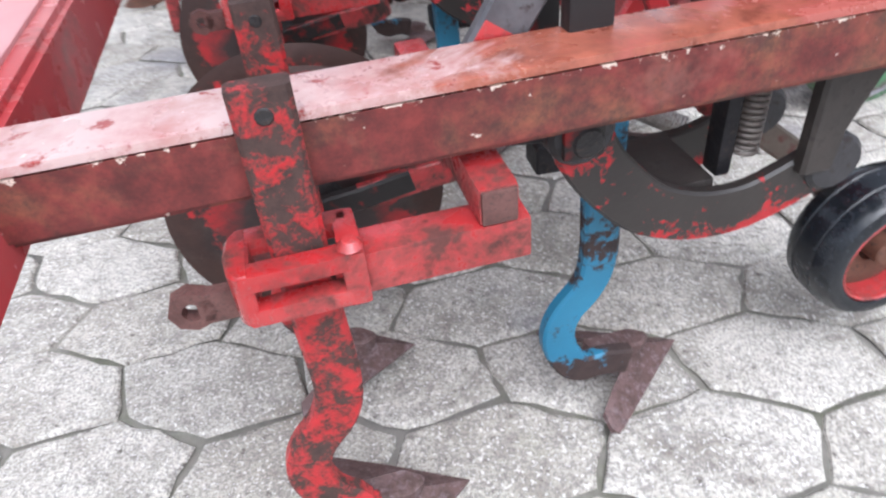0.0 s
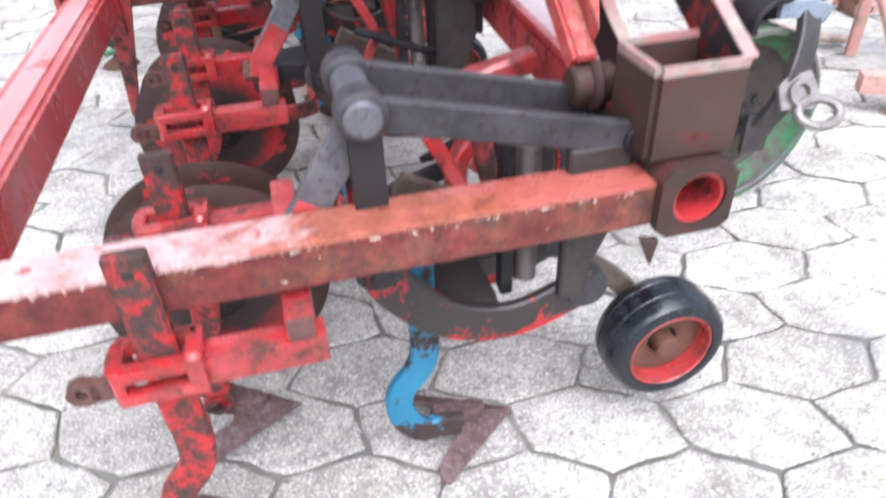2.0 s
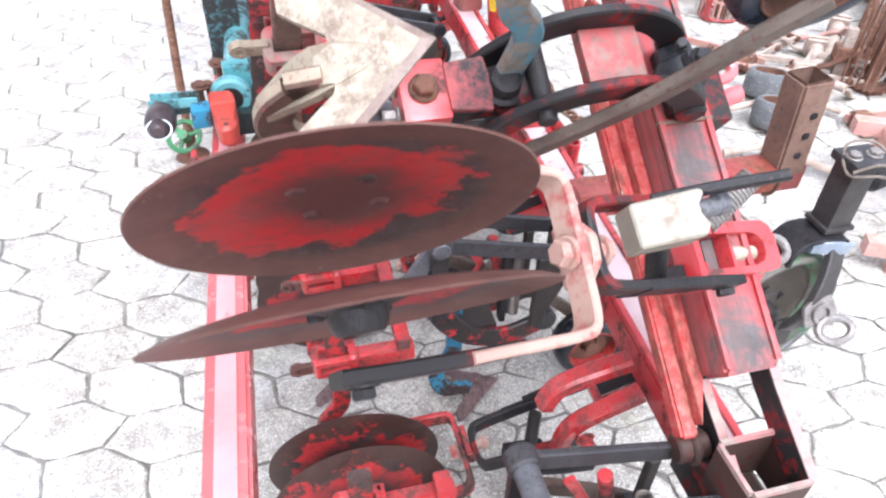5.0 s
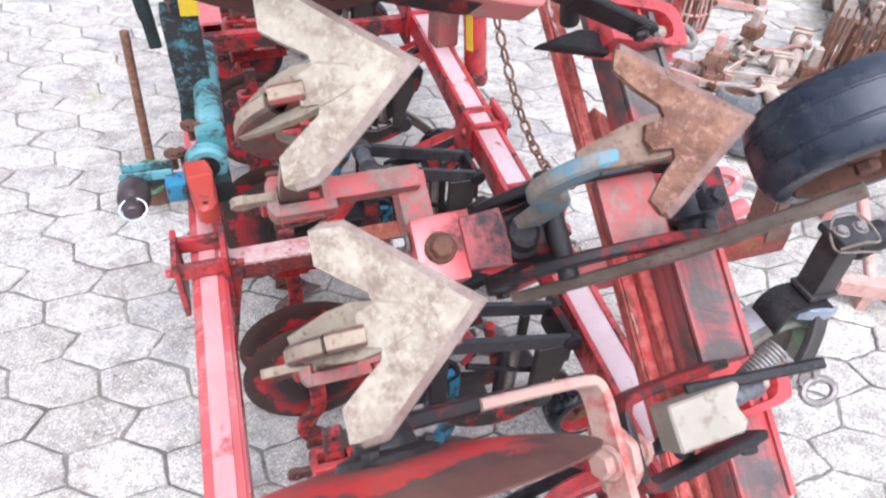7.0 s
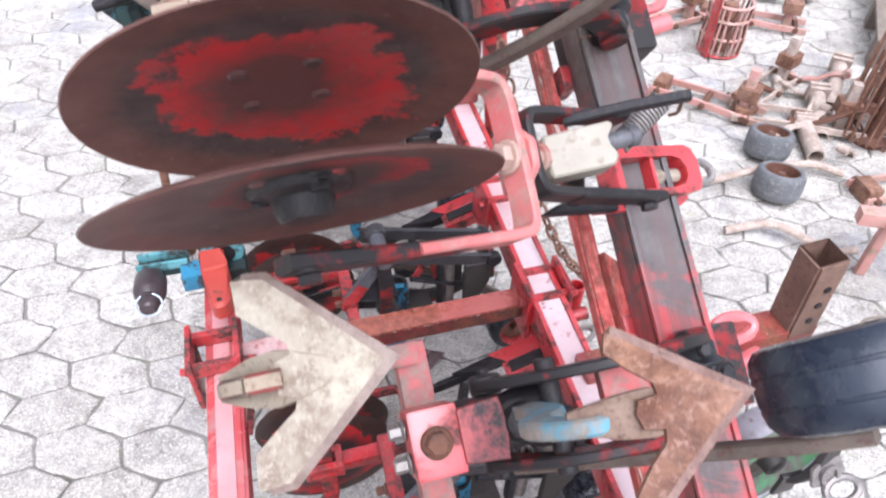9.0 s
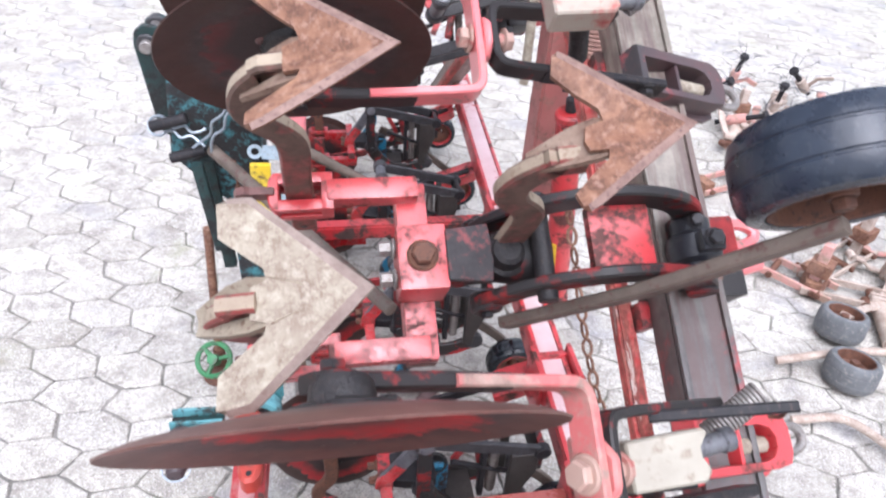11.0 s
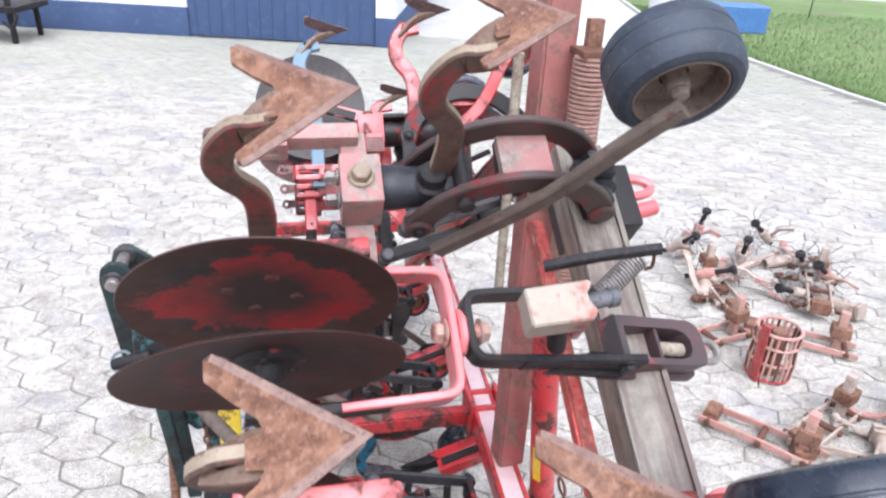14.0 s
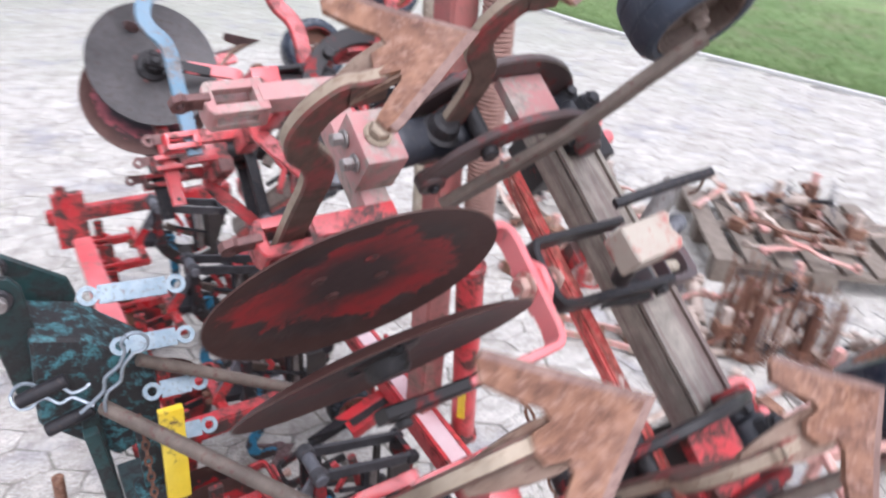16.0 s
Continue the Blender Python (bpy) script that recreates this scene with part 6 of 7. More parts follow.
def cage(m, label):
    """A round cage of rusty rods on two rings, with a red side plate."""
    t = thing("cage_roller", m, label, "cage roller", "rusty rotors on the paving")
    for i in range(22):
        a = 2 * math.pi * i / 22
        x, y = 0.1 * math.cos(a), 0.1 * math.sin(a)
        part("rod", wire(B(), [(x, y, 0.02), (x * 1.04, y * 1.04, 0.09), (x * 0.96, y * 0.96, 0.17), (x * 1.02, y * 1.02, 0.26)], 0.0068, 5), PINK_RUST if i % 3 else RUST_DARK, t)
    for z in (0.012, 0.1, 0.19, 0.26):
        part("ring", wire(B(), ring_path((0, 0, z), 0.1, 0.1, (1, 0, 0), (0, 1, 0), 24), 0.008, 6, True), RED if z < 0.1 else PINK_RUST, t)
    part("side_plate", strip(B(), [(-0.108, -0.03, 0.005), (-0.112, -0.03, 0.16), (-0.116, -0.03, 0.31)], 0.05, 0.012, (1, 0, 0)), RED_BRIGHT, t, "bright red flat plate")
    part("core", rod(B(), (0, 0, 0.0), (0, 0, 0.25), 0.035), RUST, t, "rusty core of the cage")
    return t


def rod_cage(m, n, radius, height, label):
    """A rotor standing on end: thin rods bent out from a hub."""
    t = thing("rod_rotor", m, label, "rotor", "rusty rotors on the paving")
    rnd = random.Random(n + int(height * 100))
    part("hub", lathe(B(), [(0.0, 0.0), (0.06, 0.0), (0.065, 0.02), (0.03, 0.04), (0.02, height * 0.8), (0.0, height * 0.8)], 18), RUST_DARK, t)
    for i in range(n):
        a = 2 * math.pi * i / n
        c, s2 = math.cos(a), math.sin(a)
        k = radius * rnd.uniform(0.85, 1.1)
        part("rod", wire(B(), [(0.05 * c, 0.05 * s2, 0.015), (k * c, k * s2, 0.03), (k * 1.05 * c, k * 1.05 * s2, height * 0.5), (k * c, k * s2, height * rnd.uniform(0.85, 1.05))], 0.005, 5), RUST if i % 3 else RUST_DARK, t)
    return t


def linkage_scrap(m, mat, length, label):
    """A small parallel linkage lying about: two long bars, cross pieces, a clamp and a post."""
    t = thing("linkage_part", m, label, "linkage", "loose linkages on the paving")
    for y in (-0.06, 0.06):
        part("side_bar", strip(B(), [(-length / 2, y, 0.03), (0, y, 0.04), (length / 2, y, 0.03)], 0.032, 0.012), mat, t)
    for x in (-0.42, 0.0, 0.4):
        part("cross_pin", rod(B(), (x * length, -0.08, 0.035), (x * length, 0.08, 0.035), 0.014), RUST_DARK, t)
    part("post", box(B(), (length * 0.28, -0.02, 0.02), (length * 0.28 + 0.04, 0.02, 0.24), 0.004), mat, t)
    part("clamp_block", box(B(), (-length * 0.48, -0.05, 0.0), (-length * 0.36, 0.05, 0.07), 0.006), RUST, t)
    part("clamp_block", box(B(), (length * 0.24, -0.04, 0.1), (length * 0.28 + 0.07, 0.04, 0.16), 0.005), RUST, t)
    return t


PALE_RUST = mottled("pale_rust", (0.34, 0.26, 0.21), (0.5, 0.42, 0.36), (0.18, 0.11, 0.085), 25, 0.85, 0.0, 0.5)
cage(at(1.36, 3.56, 0, 0, 0, 20), "round cage of rusty rods with a red plate")
for x, y, rz in ((1.78, 2.78, 0), (2.06, 2.72, 50), (1.9, 3.0, 20)):
    rod_cage(at(x, y, 0, 0, 0, rz), 20, 0.11, 0.36, "standing bundle of thin rusty rods on a hub")
rnd = random.Random(21)
for x, y, z, rx, ry, rz, r in ((1.2, 4.72, 0.13, 40, 25, 10, 0.16), (1.38, 4.95, 0.15, 15, 5, 0, 0.14), (1.55, 4.6, 0.12, 10, -8, 40, 0.15), (1.78, 4.9, 0.16, 42, -30, -30, 0.17), (1.9, 4.55, 0.14, 50, 10, -50, 0.15), (1.98, 4.4, 0.14, 52, 0, -60, 0.16), (1.3, 4.4, 0.1, 65, 20, 60, 0.13), (1.75, 4.25, 0.09, 70, 10, -70, 0.13), (2.1, 3.05, 0.13, 50, 15, 30, 0.16), (1.95, 2.75, 0.12, 60, -15, 100, 0.15), (2.3, 2.6, 0.12, 45, 10, -20, 0.16)):
    tine_rotor(at(x, y, z, rx, ry, rz), 9, r, 0.28, PALE_RUST if rnd.random() < 0.65 else PINK_RUST, "dark axle with thin grey spring tines in the pile")
for i in range(34):
    near = i % 2
    x, y = (rnd.uniform(1.45, 2.35), rnd.uniform(2.35, 3.25)) if near else (rnd.uniform(1.12, 2.0), rnd.uniform(4.05, 4.95))
    mt = (PINK_RUST, PALE_RUST, PALE_RUST, RUST_DARK)[rnd.randrange(4)]
    scrap_bar(at(x, y, rnd.uniform(0.0, 0.09), rnd.uniform(-8, 8), rnd.uniform(-22, 10), rnd.uniform(0, 360)), rnd.uniform(0.16, 0.36), mt, "bent flat iron bar in the scrap pile, rusty and bleached")
for x, y, rz, L, mt in ((1.98, 4.22, -55, 0.3, PALE_RUST), (1.6, 4.75, 60, 0.28, PALE_RUST), (1.25, 4.3, 70, 0.26, PALE_RUST), (1.85, 4.75, 25, 0.24, PALE_RUST), (1.62, 2.95, 75, 0.3, PALE_RUST), (1.5, 2.75, 80, 0.26, PALE_RUST), (1.8, 3.2, 62, 0.34, PALE_RUST)):
    loose_tube(at(x, y, 0, 0, -12 if L > 0.27 else 0, rz), L, mt, "short beige rusty tube with a split clamp")
for x, y, rz, L, z, mt in ((1.15, 3.8, 30, 0.5, 0, PINK_RUST), (1.62, 3.85, -20, 0.55, 0, PINK_RUST), (1.9, 4.3, 70, 0.5, 0.05, PALE_RUST), (1.35, 4.35, 100, 0.5, 0, PALE_RUST), (1.5, 2.9, -15, 0.55, 0, PALE_RUST), (1.8, 2.45, 10, 0.5, 0, PINK_RUST), (1.45, 3.15, 40, 0.45, 0, PALE_RUST), (2.1, 2.35, 60, 0.5, 0, PALE_RUST), (1.15, 3.05, -35, 0.5, 0, PINK_RUST), (2.2, 3.1, 15, 0.5, 0, PINK_RUST)):
    linkage_scrap(at(x, y, z, 0, 0, rz), mt, L, "loose linkage of bleached red and rusty flat bars")
DUSTY_TYRE = mottled("pale_dusty_tyre", (0.1, 0.105, 0.11), (0.16, 0.165, 0.17), (0.25, 0.24, 0.22), 14, 0.9, 0.0, 0.3)
for x, y in ((1.3, 2.69), (1.245, 2.43)):
    t = thing("rubber_wheel", at(x, y, 0.06, 78, 0, -20), "small grey rubber wheel lying flat on the paving", "wheel", "loose wheels")
    wheel_parts(t, (0, 0, 0), 0.092, 0.105, DUSTY_TYRE, RUST_DARK, RUST_DARK)
for pts in ([(1.0, 2.47, 0.03), (1.2, 2.5, 0.07), (1.42, 2.56, 0.05), (1.55, 2.52, 0.03)], [(0.98, 2.2, 0.02), (1.15, 2.2, 0.05), (1.3, 2.08, 0.04), (1.42, 2.1, 0.02)]):
    tagged(part("bent_rod", wire(B(), smooth_path(pts, 5), 0.015, 10), PALE_RUST), "long pale rusty bent rod on the paving", "rod")

# bleached red ladder-shaped frame
t = thing("ladder_frame", at(1.45, 1.78, 0.0, 0, 0, -12), "bleached red ladder-shaped frame lying on the paving", "frame")
for y, z in ((-0.22, 0.06), (0.22, 0.22)):
    part("long_bar", box(B(), (-0.2, y - 0.025, z), (0.9, y + 0.025, z + 0.05), 0.004), PINK_RUST, t)
for x in (-0.1, 0.12, 0.5, 0.8):
    part("cross_bar", strip(B(), [(x, -0.22, 0.09), (x, 0.0, 0.18), (x, 0.22, 0.26)], 0.03, 0.03, (1, 0, 0)), PINK_RUST, t)
    part("foot", box(B(), (x - 0.015, 0.2, 0.0), (x + 0.015, 0.23, 0.23), 0.003), PINK_RUST, t)
    part("foot", box(B(), (x - 0.015, -0.24, 0.0), (x + 0.015, -0.21, 0.07), 0.003), PINK_RUST, t)

# pallet with scrap
t = thing("pallet", at(2.8, 3.62, 0.0, 0, 0, -24), "weathered grey wooden pallet on the paving", "pallet")
for i in range(7):
    part("plank", box(B(), (-0.6 + i * 0.175, -0.5, 0.122), (-0.6 + i * 0.175 + 0.12, 0.5, 0.144), 0.003), WOOD, t)
for yy in (-0.45, 0.0, 0.45):
    part("bearer", box(B(), (-0.6, yy - 0.05, 0.1), (0.58, yy + 0.05, 0.121), 0.003), WOOD, t)
    for xx in (-0.55, 0.0, 0.5):
        part("pallet_block", box(B(), (xx - 0.05, yy - 0.05, 0.0), (xx + 0.08, yy + 0.05, 0.1), 0.003), WOOD, t)
for x, y, rz, mt in ((2.6, 3.75, 20, PALE_RUST), (2.9, 3.55, 80, RUST_DARK), (2.75, 3.4, -30, PALE_RUST), (3.0, 3.75, 50, PINK_RUST)):
    linkage_scrap(at(x, y, 0.145, 0, 0, rz), mt, 0.5, "rusty linkage piled on the pallet")
rnd = random.Random(8)
for i in range(16):
    scrap_bar(at(2.8 + rnd.uniform(-0.45, 0.5), 3.62 + rnd.uniform(-0.4, 0.4), 0.15 + rnd.uniform(0.0, 0.1), rnd.uniform(-8, 8), rnd.uniform(-15, 10), rnd.uniform(0, 360)), rnd.uniform(0.2, 0.42), (PALE_RUST, PINK_RUST, PALE_RUST, RUST_DARK)[i % 4], "bent flat iron bar piled on the pallet, rusty and bleached")
tine_rotor(at(2.8, 3.65, 0.32, 75, 10, 40), 15, 0.15, 0.3, PALE_RUST, "rusty rotor lying on the pallet")

# ---- things on the machine ----
# steel support wheel with its dark leg and head
t = thing("support_wheel", MACHINE @ pose(1.0, 0.95, 0.0), "steel support wheel with a worn green rim on a dark leg", "support wheel")
m90 = Matrix.Translation((0.019, 0.041, 0.19)) @ Matrix.Rotation(radians(7), 4, "Z") @ Matrix.Rotation(radians(90), 4, "X")
w = part("wheel_drum", lathe(B(), [(0.172, -0.046), (0.183, -0.047), (0.188, -0.038), (0.1895, 0.0), (0.188, 0.04), (0.184, 0.046), (0.176, 0.046), (0.172, 0.03), (0.171, -0.03)], 64), SUPPORT_DRUM, t, "worn grey steel drum of the wheel", m90)
part("dish", lathe(B(), [(0.0, 0.012), (0.035, 0.012), (0.05, 0.002), (0.09, -0.012), (0.14, -0.006), (0.16, 0.012), (0.1725, 0.03), (0.1725, 0.02), (0.155, 0.0), (0.1, -0.02), (0.0, -0.016)], 48), SUPPORT_DISH, w, "dark brown dished face")
part("rim_band", lathe(B(), [(0.146, 0.0035), (0.1605, 0.0145), (0.1705, 0.0275), (0.1745, 0.04), (0.1775, 0.0478), (0.185, 0.0474), (0.1893, 0.041), (0.1897, 0.022)], 64), SUPPORT_RIM, w, "green rim, paint mostly worn off")
hub = part("hub", lathe(B(), [(0.0, 0.05), (0.018, 0.05), (0.03, 0.044), (0.034, 0.01), (0.05, 0.004), (0.05, -0.01)], 28), SUPPORT_STEEL, w)
for i in range(5):
    part("hub_bolt", hexhead(B(), (0.062 * math.cos(i * 1.257 + 0.3), 0.062 * math.sin(i * 1.257 + 0.3), -0.004), (0, 0, 1), 0.009, 0.01), SUPPORT_STEEL, w)
part("leg", strip(B(), smooth_path([(0.03, -0.03, 0.19), (0.045, -0.055, 0.23), (0.07, -0.055, 0.29), (0.098, -0.03, 0.355), (0.112, 0.0, 0.41)], 3), 0.02, 0.05, (1, 0.1, -0.4)), SUPPORT_STEEL, t, "bent flat leg")
lug = part("lug_plate", prism(B(), [(-0.045, -0.025), (0.03, -0.042), (0.045, -0.01), (0.035, 0.032), (-0.01, 0.036), (-0.04, 0.02)], -0.005, 0.006, Matrix.Translation((0.072, -0.071, 0.275)) @ Matrix.Rotation(radians(62), 4, "X") @ Matrix.Rotation(radians(8), 4, "Z")), STEEL, t, "grey lug plate with a round eye")
part("eye", hollow_pipe(B(), (0.072, -0.074, 0.273), (0.072, -0.086, 0.279), 0.026, 0.009, 24), STEEL, lug)
part("shackle", wire(B(), ring_path((0.1, -0.108, 0.245), 0.044, 0.03, (0.95, -0.1, 0.0), (0.1, 0.7, 0.6)), 0.0095, 8, True), STEEL, t, "grey steel shackle")
part("axle_plate", box(B(), (0.0, -0.045, 0.14), (0.055, -0.033, 0.225), 0.004), SUPPORT_STEEL, t)
saddle = part("leg_saddle", strip(B(), smooth_path([(-0.005, 0.03, 0.372), (0.0, 0.03, 0.405), (0.03, 0.035, 0.425), (0.075, 0.035, 0.428), (0.13, 0.03, 0.42)], 3), 0.012, 0.085, (0, 1, 0)), IRON, t, "dark bent saddle plate under the post")
part("saddle_web", box(B(), (0.03, 0.06, 0.37), (0.12, 0.07, 0.425), 0.003), IRON, saddle)
part("leg_post", box(box(B(), (0.078, 0.01, 0.425), (0.138, 0.07, 0.6), 0.008), (0.07, 0.004, 0.44), (0.146, 0.076, 0.452), 0.004), SUPPORT_STEEL, t, "dark square post")
part("lever", strip(B(), smooth_path([(0.05, 0.005, 0.41), (0.09, -0.01, 0.412), (0.125, -0.012, 0.405), (0.155, 0.0, 0.39)], 3), 0.034, 0.012, (0, 1, 0)), LEVER_BLUE, t, "blue-grey cross lever")
cap = part("post_cap", box(B(), (0.066, -0.002, 0.6), (0.16, 0.078, 0.622), 0.008), IRON_GREY, t)
for x in (0.085, 0.135):
    part("bolt", hexhead(B(), (x, 0.035, 0.622), (0, 0, 1), 0.013, 0.012), STEEL, cap)
part("knob", lathe(B(), [(0.0, 0.06), (0.02, 0.058), (0.034, 0.045), (0.036, -0.03), (0.024, -0.05), (0.0, -0.055)], 20, Matrix.Translation((0.195, 0.05, 0.56)) @ Matrix.Rotation(radians(75), 4, "Y")), IRON, t, "dark round clamp nut")
part("twine", wire(B(), smooth_path([(0.06, 0.0, 0.61), (0.1, -0.012, 0.63), (0.16, 0.0, 0.615), (0.15, 0.06, 0.635), (0.09, 0.07, 0.63), (0.06, 0.01, 0.6), (0.12, -0.012, 0.6), (0.19, 0.0, 0.57)], 5), 0.0032, 6), WOOD, t, "loose grey binder twine")
t = thing("post_holder", MACHINE @ pose(1.0, 0.96, 0.0), "rusty red bar with a punched square post", "post holder")
# carrier bar from the front beam, and the punched post on it
part("carrier_bar", box(B(), (-0.46, 0.14, 0.46), (0.1, 0.21, 0.525), 0.006), RED_RUST, t, "rusty red carrier bar")
pb = hollow(B(), 0.24, 0.075, 0.075, 0.006, Matrix.Translation((0.058, 0.175, 0.5)) @ Matrix.Rotation(radians(90), 4, "X") @ Matrix.Rotation(radians(4), 4, "Z"))
tube = part("punched_post", pb, RUST_TUBE, t, "rusty square post with bolt holes")
for z in (0.56, 0.61, 0.66):
    part("bolt_hole", rod(B(), (0.055, 0.134, z), (0.055, 0.142, z), 0.009), IRON, tube)

part("bolt", hexhead(rod(B(), (-0.12, 0.175, 0.44), (-0.12, 0.175, 0.527), 0.014), (-0.12, 0.175, 0.525), (0, 0, 1), 0.02, 0.018), RED_GRIMY, t, "large bolt through the bar")

# teal tube with a hose coupling on the rear beam
t = thing("hydraulic_coupling", MACHINE @ pose(-0.2, 1.6, 0.5), "teal tube with channel arm and capped coupling on red beam", "coupling")
part("tube", rod(B(), (0.048, 0.08, 0.06), (0.062, 0.62, 0.06), 0.035, 28), TEAL, t, "teal painted tube")
collar = part("collar", lathe(B(), [(0.03, -0.022), (0.044, -0.022), (0.049, -0.016), (0.049, 0.012), (0.044, 0.018), (0.03, 0.018)], 28, Matrix.Translation((0.032, 0.05, 0.055)) @ Matrix.Rotation(radians(90), 4, "X")), TEAL, t, "teal flange ring")
part("bore", rod(B(), (0.032, 0.034, 0.055), (0.033, 0.1, 0.056), 0.034, 24), GREASE, collar)
part("valve_block", box(B(), (0.03, 0.07, 0.06), (0.095, 0.118, 0.118), 0.006, Matrix.Rotation(radians(6), 4, "Z")), TEAL, t, "bright teal block")
part("beam_foot", box(B(), (-0.015, 0.0, -0.03), (0.08, 0.08, 0.03), 0.006), GREEN_DARK, t)
shape = [(-0.022, 0.035), (0.036, 0.035), (0.044, -0.02), (0.047, -0.12), (0.04, -0.145), (0.024, -0.156), (0.006, -0.15), (-0.001, -0.13), (-0.014, -0.04)]
red = part("red_socket", prism(B(), shape, 0.03, 0.082, None, 0.008), SOCKET_RED, t, "red tapered lever with a pin hole")
part("pin_hole", rod(B(), (0.022, -0.135, 0.0815), (0.022, -0.135, 0.0832), 0.0065, 12), GREASE, red)
part("ridge", box(B(), (-0.012, -0.046, 0.08), (0.036, -0.036, 0.087), 0.003, Matrix.Rotation(radians(5), 4, "Z")), SOCKET_RED, red)
arm = part("channel_arm", box(B(), (-0.158, 0.008, 0.04), (-0.045, 0.05, 0.056), 0.003), GREEN_DARK, t, "dark teal channel arm")
for y in (0.008, 0.044):
    part("flange", box(B(), (-0.158, y, 0.05), (-0.045, y + 0.007, 0.078), 0.002, Matrix.Rotation(radians(-2), 4, "Z")), TEAL, arm, "pale teal edge of the channel")
part("blue_block", box(B(), (-0.062, -0.035, 0.02), (-0.016, 0.018, 0.066), 0.005), BLUE, t, "small blue block")
for c, r in ((Vector((-0.04, 0.075, 0.075)), 0.015), (Vector((-0.022, 0.088, 0.068)), 0.012), (Vector((0.004, 0.185, 0.078)), 0.017), (Vector((0.022, 0.16, 0.085)), 0.013)):
    part("nut", hexhead(rod(B(), c - Vector((0, 0, 0.04)), c + Vector((0, 0, 0.012)), r * 0.5, 10), c, (0.2, -0.1, 1), r, 0.012), RUST_DARK, t, "rusty nut and bolt")
cap = part("coupling_cap", lathe(B(), [(0.0, -0.03), (0.03, -0.03), (0.035, -0.02), (0.0355, 0.022), (0.032, 0.036), (0.025, 0.043), (0.0235, 0.046), (0.0245, 0.052), (0.0225, 0.056), (0.0225, 0.06), (0.0205, 0.064), (0.019, 0.076), (0.014, 0.082), (0.0, 0.083)], 28, Matrix.Translation((-0.13, -0.028, 0.052)) @ Matrix.Rotation(radians(84), 4, "X")), CAP_RUBBER, t, "dark brown ribbed rubber cap")
part("wire_ring", wire(B(), ring_path((-0.129, -0.094, 0.062), 0.028, 0.024, (1, 0, 0), (0, 0.75, 0.66), 24), 0.0026, 6, True), ZINC, cap, "bright wire ring")
# parking jack with green hand wheel
t = thing("parking_jack", MACHINE @ pose(-0.385, 2.3, 0.0), "thin rusty parking jack with a green hand wheel", "jack")
part("spindle", rod(B(), (0.0, 0.02, 0.09), (0.03, 0.05, 0.58), 0.014), RUST, t, "thin rusty spindle")
part("foot", lathe(B(), [(0.0, 0.03), (0.02, 0.028), (0.05, 0.008), (0.06, 0.0), (0.0, 0.0)], 24), RUST_DARK, t)
part("column", rod(B(), (0.0, 0.02, 0.02), (0.0, 0.02, 0.1), 0.02), RUST_DARK, t)
hw = part("hand_wheel", wire(B(), ring_path((0, 0, 0), 0.055, 0.055, (1, 0, 0), (0, 1, 0), 24), 0.009, 8, True), GREEN, t, "green hand wheel", pose(-0.01, -0.03, 0.1, 38, -12, 0))
for a in (0, 120, 240):
    part("spoke", rod(B(), (0, 0, 0), (0.052 * math.cos(radians(a)), 0.052 * math.sin(radians(a)), 0), 0.008), GREEN, hw)
part("hub", lathe(B(), [(0.0, 0.02), (0.018, 0.018), (0.02, -0.02), (0.0, -0.022)], 16), GREEN, hw)

# green hitch with yellow plate
TEAL_DARK = worn_paint("teal_paint_under_black_grime", (0.045, 0.17, 0.19), (0.022, 0.02, 0.02), 0.37, 0.5, (0.08, 0.25, 0.28), 0.45, 34)
t = thing("hitch_tower", MACHINE @ pose(-0.2, 2.0, 0.48), "dark green hitch tower with a yellow plate and steel straps", "hitch")
for y, shape in ((0.12, [(-0.19, 0.755), (-0.184, 0.783), (-0.164, 0.799), (-0.138, 0.795), (-0.122, 0.772), (-0.114, 0.61), (-0.05, 0.54), (-0.044, 0.455), (-0.06, 0.455), (-0.172, 0.55)]), (0.24, [(-0.192, 0.742), (-0.183, 0.77), (-0.145, 0.778), (-0.045, 0.7), (-0.037, 0.66), (-0.06, 0.6), (-0.16, 0.62)])):
    plate = part("side_plate", prism(B(), shape, -0.007, 0.007, Matrix.Translation((0, y, 0)) @ Matrix.Rotation(radians(90), 4, "X"), 0.003), GREEN_DARK, t, "dark green plate rounded at the top")
    part("pin_boss", rod(B(), (-0.16, y - 0.014, 0.755), (-0.16, y + 0.014, 0.755), 0.024), IRON_GREY, plate)
part("top_pin", rod(B(), (-0.16, 0.09, 0.755), (-0.16, 0.27, 0.755), 0.014), STEEL, t)
part("column", box(box(B(), (-0.02, -0.02, 0.0), (0.07, 0.06, 0.3), 0.008), (0.0, 0.02, 0.29), (0.05, 0.05, 0.44), 0.006), TEAL_DARK, t, "grimy teal column")
part("cross_head", prism(B(), [(-0.15, 0.5), (-0.03, 0.36), (0.06, 0.4), (0.06, 0.56), (-0.04, 0.66), (-0.13, 0.69)], -0.215, -0.075, Matrix.Rotation(radians(90), 4, "X"), 0.006), TEAL_DARK, t, "grimy teal and black casting")
for yy, zz in ((-0.03, 0.6), (0.0, 0.52)):
    part("pin", rod(B(), (-0.14 + yy, 0.03, zz), (-0.06 + yy, 0.03, zz + 0.02), 0.013), IRON, t)
part("leg", box(B(), (-0.058, 0.05, 0.18), (-0.026, 0.074, 0.5), 0.006, Matrix.Rotation(radians(-3), 4, "Y")), GREEN_DARK, t, "dark upright bar")
part("yellow_plate", box(B(), (0.02, -0.03, 0.295), (0.066, -0.014, 0.53), 0.004, Matrix.Rotation(radians(2), 4, "Y")), YELLOW, t, "yellow painted plate")
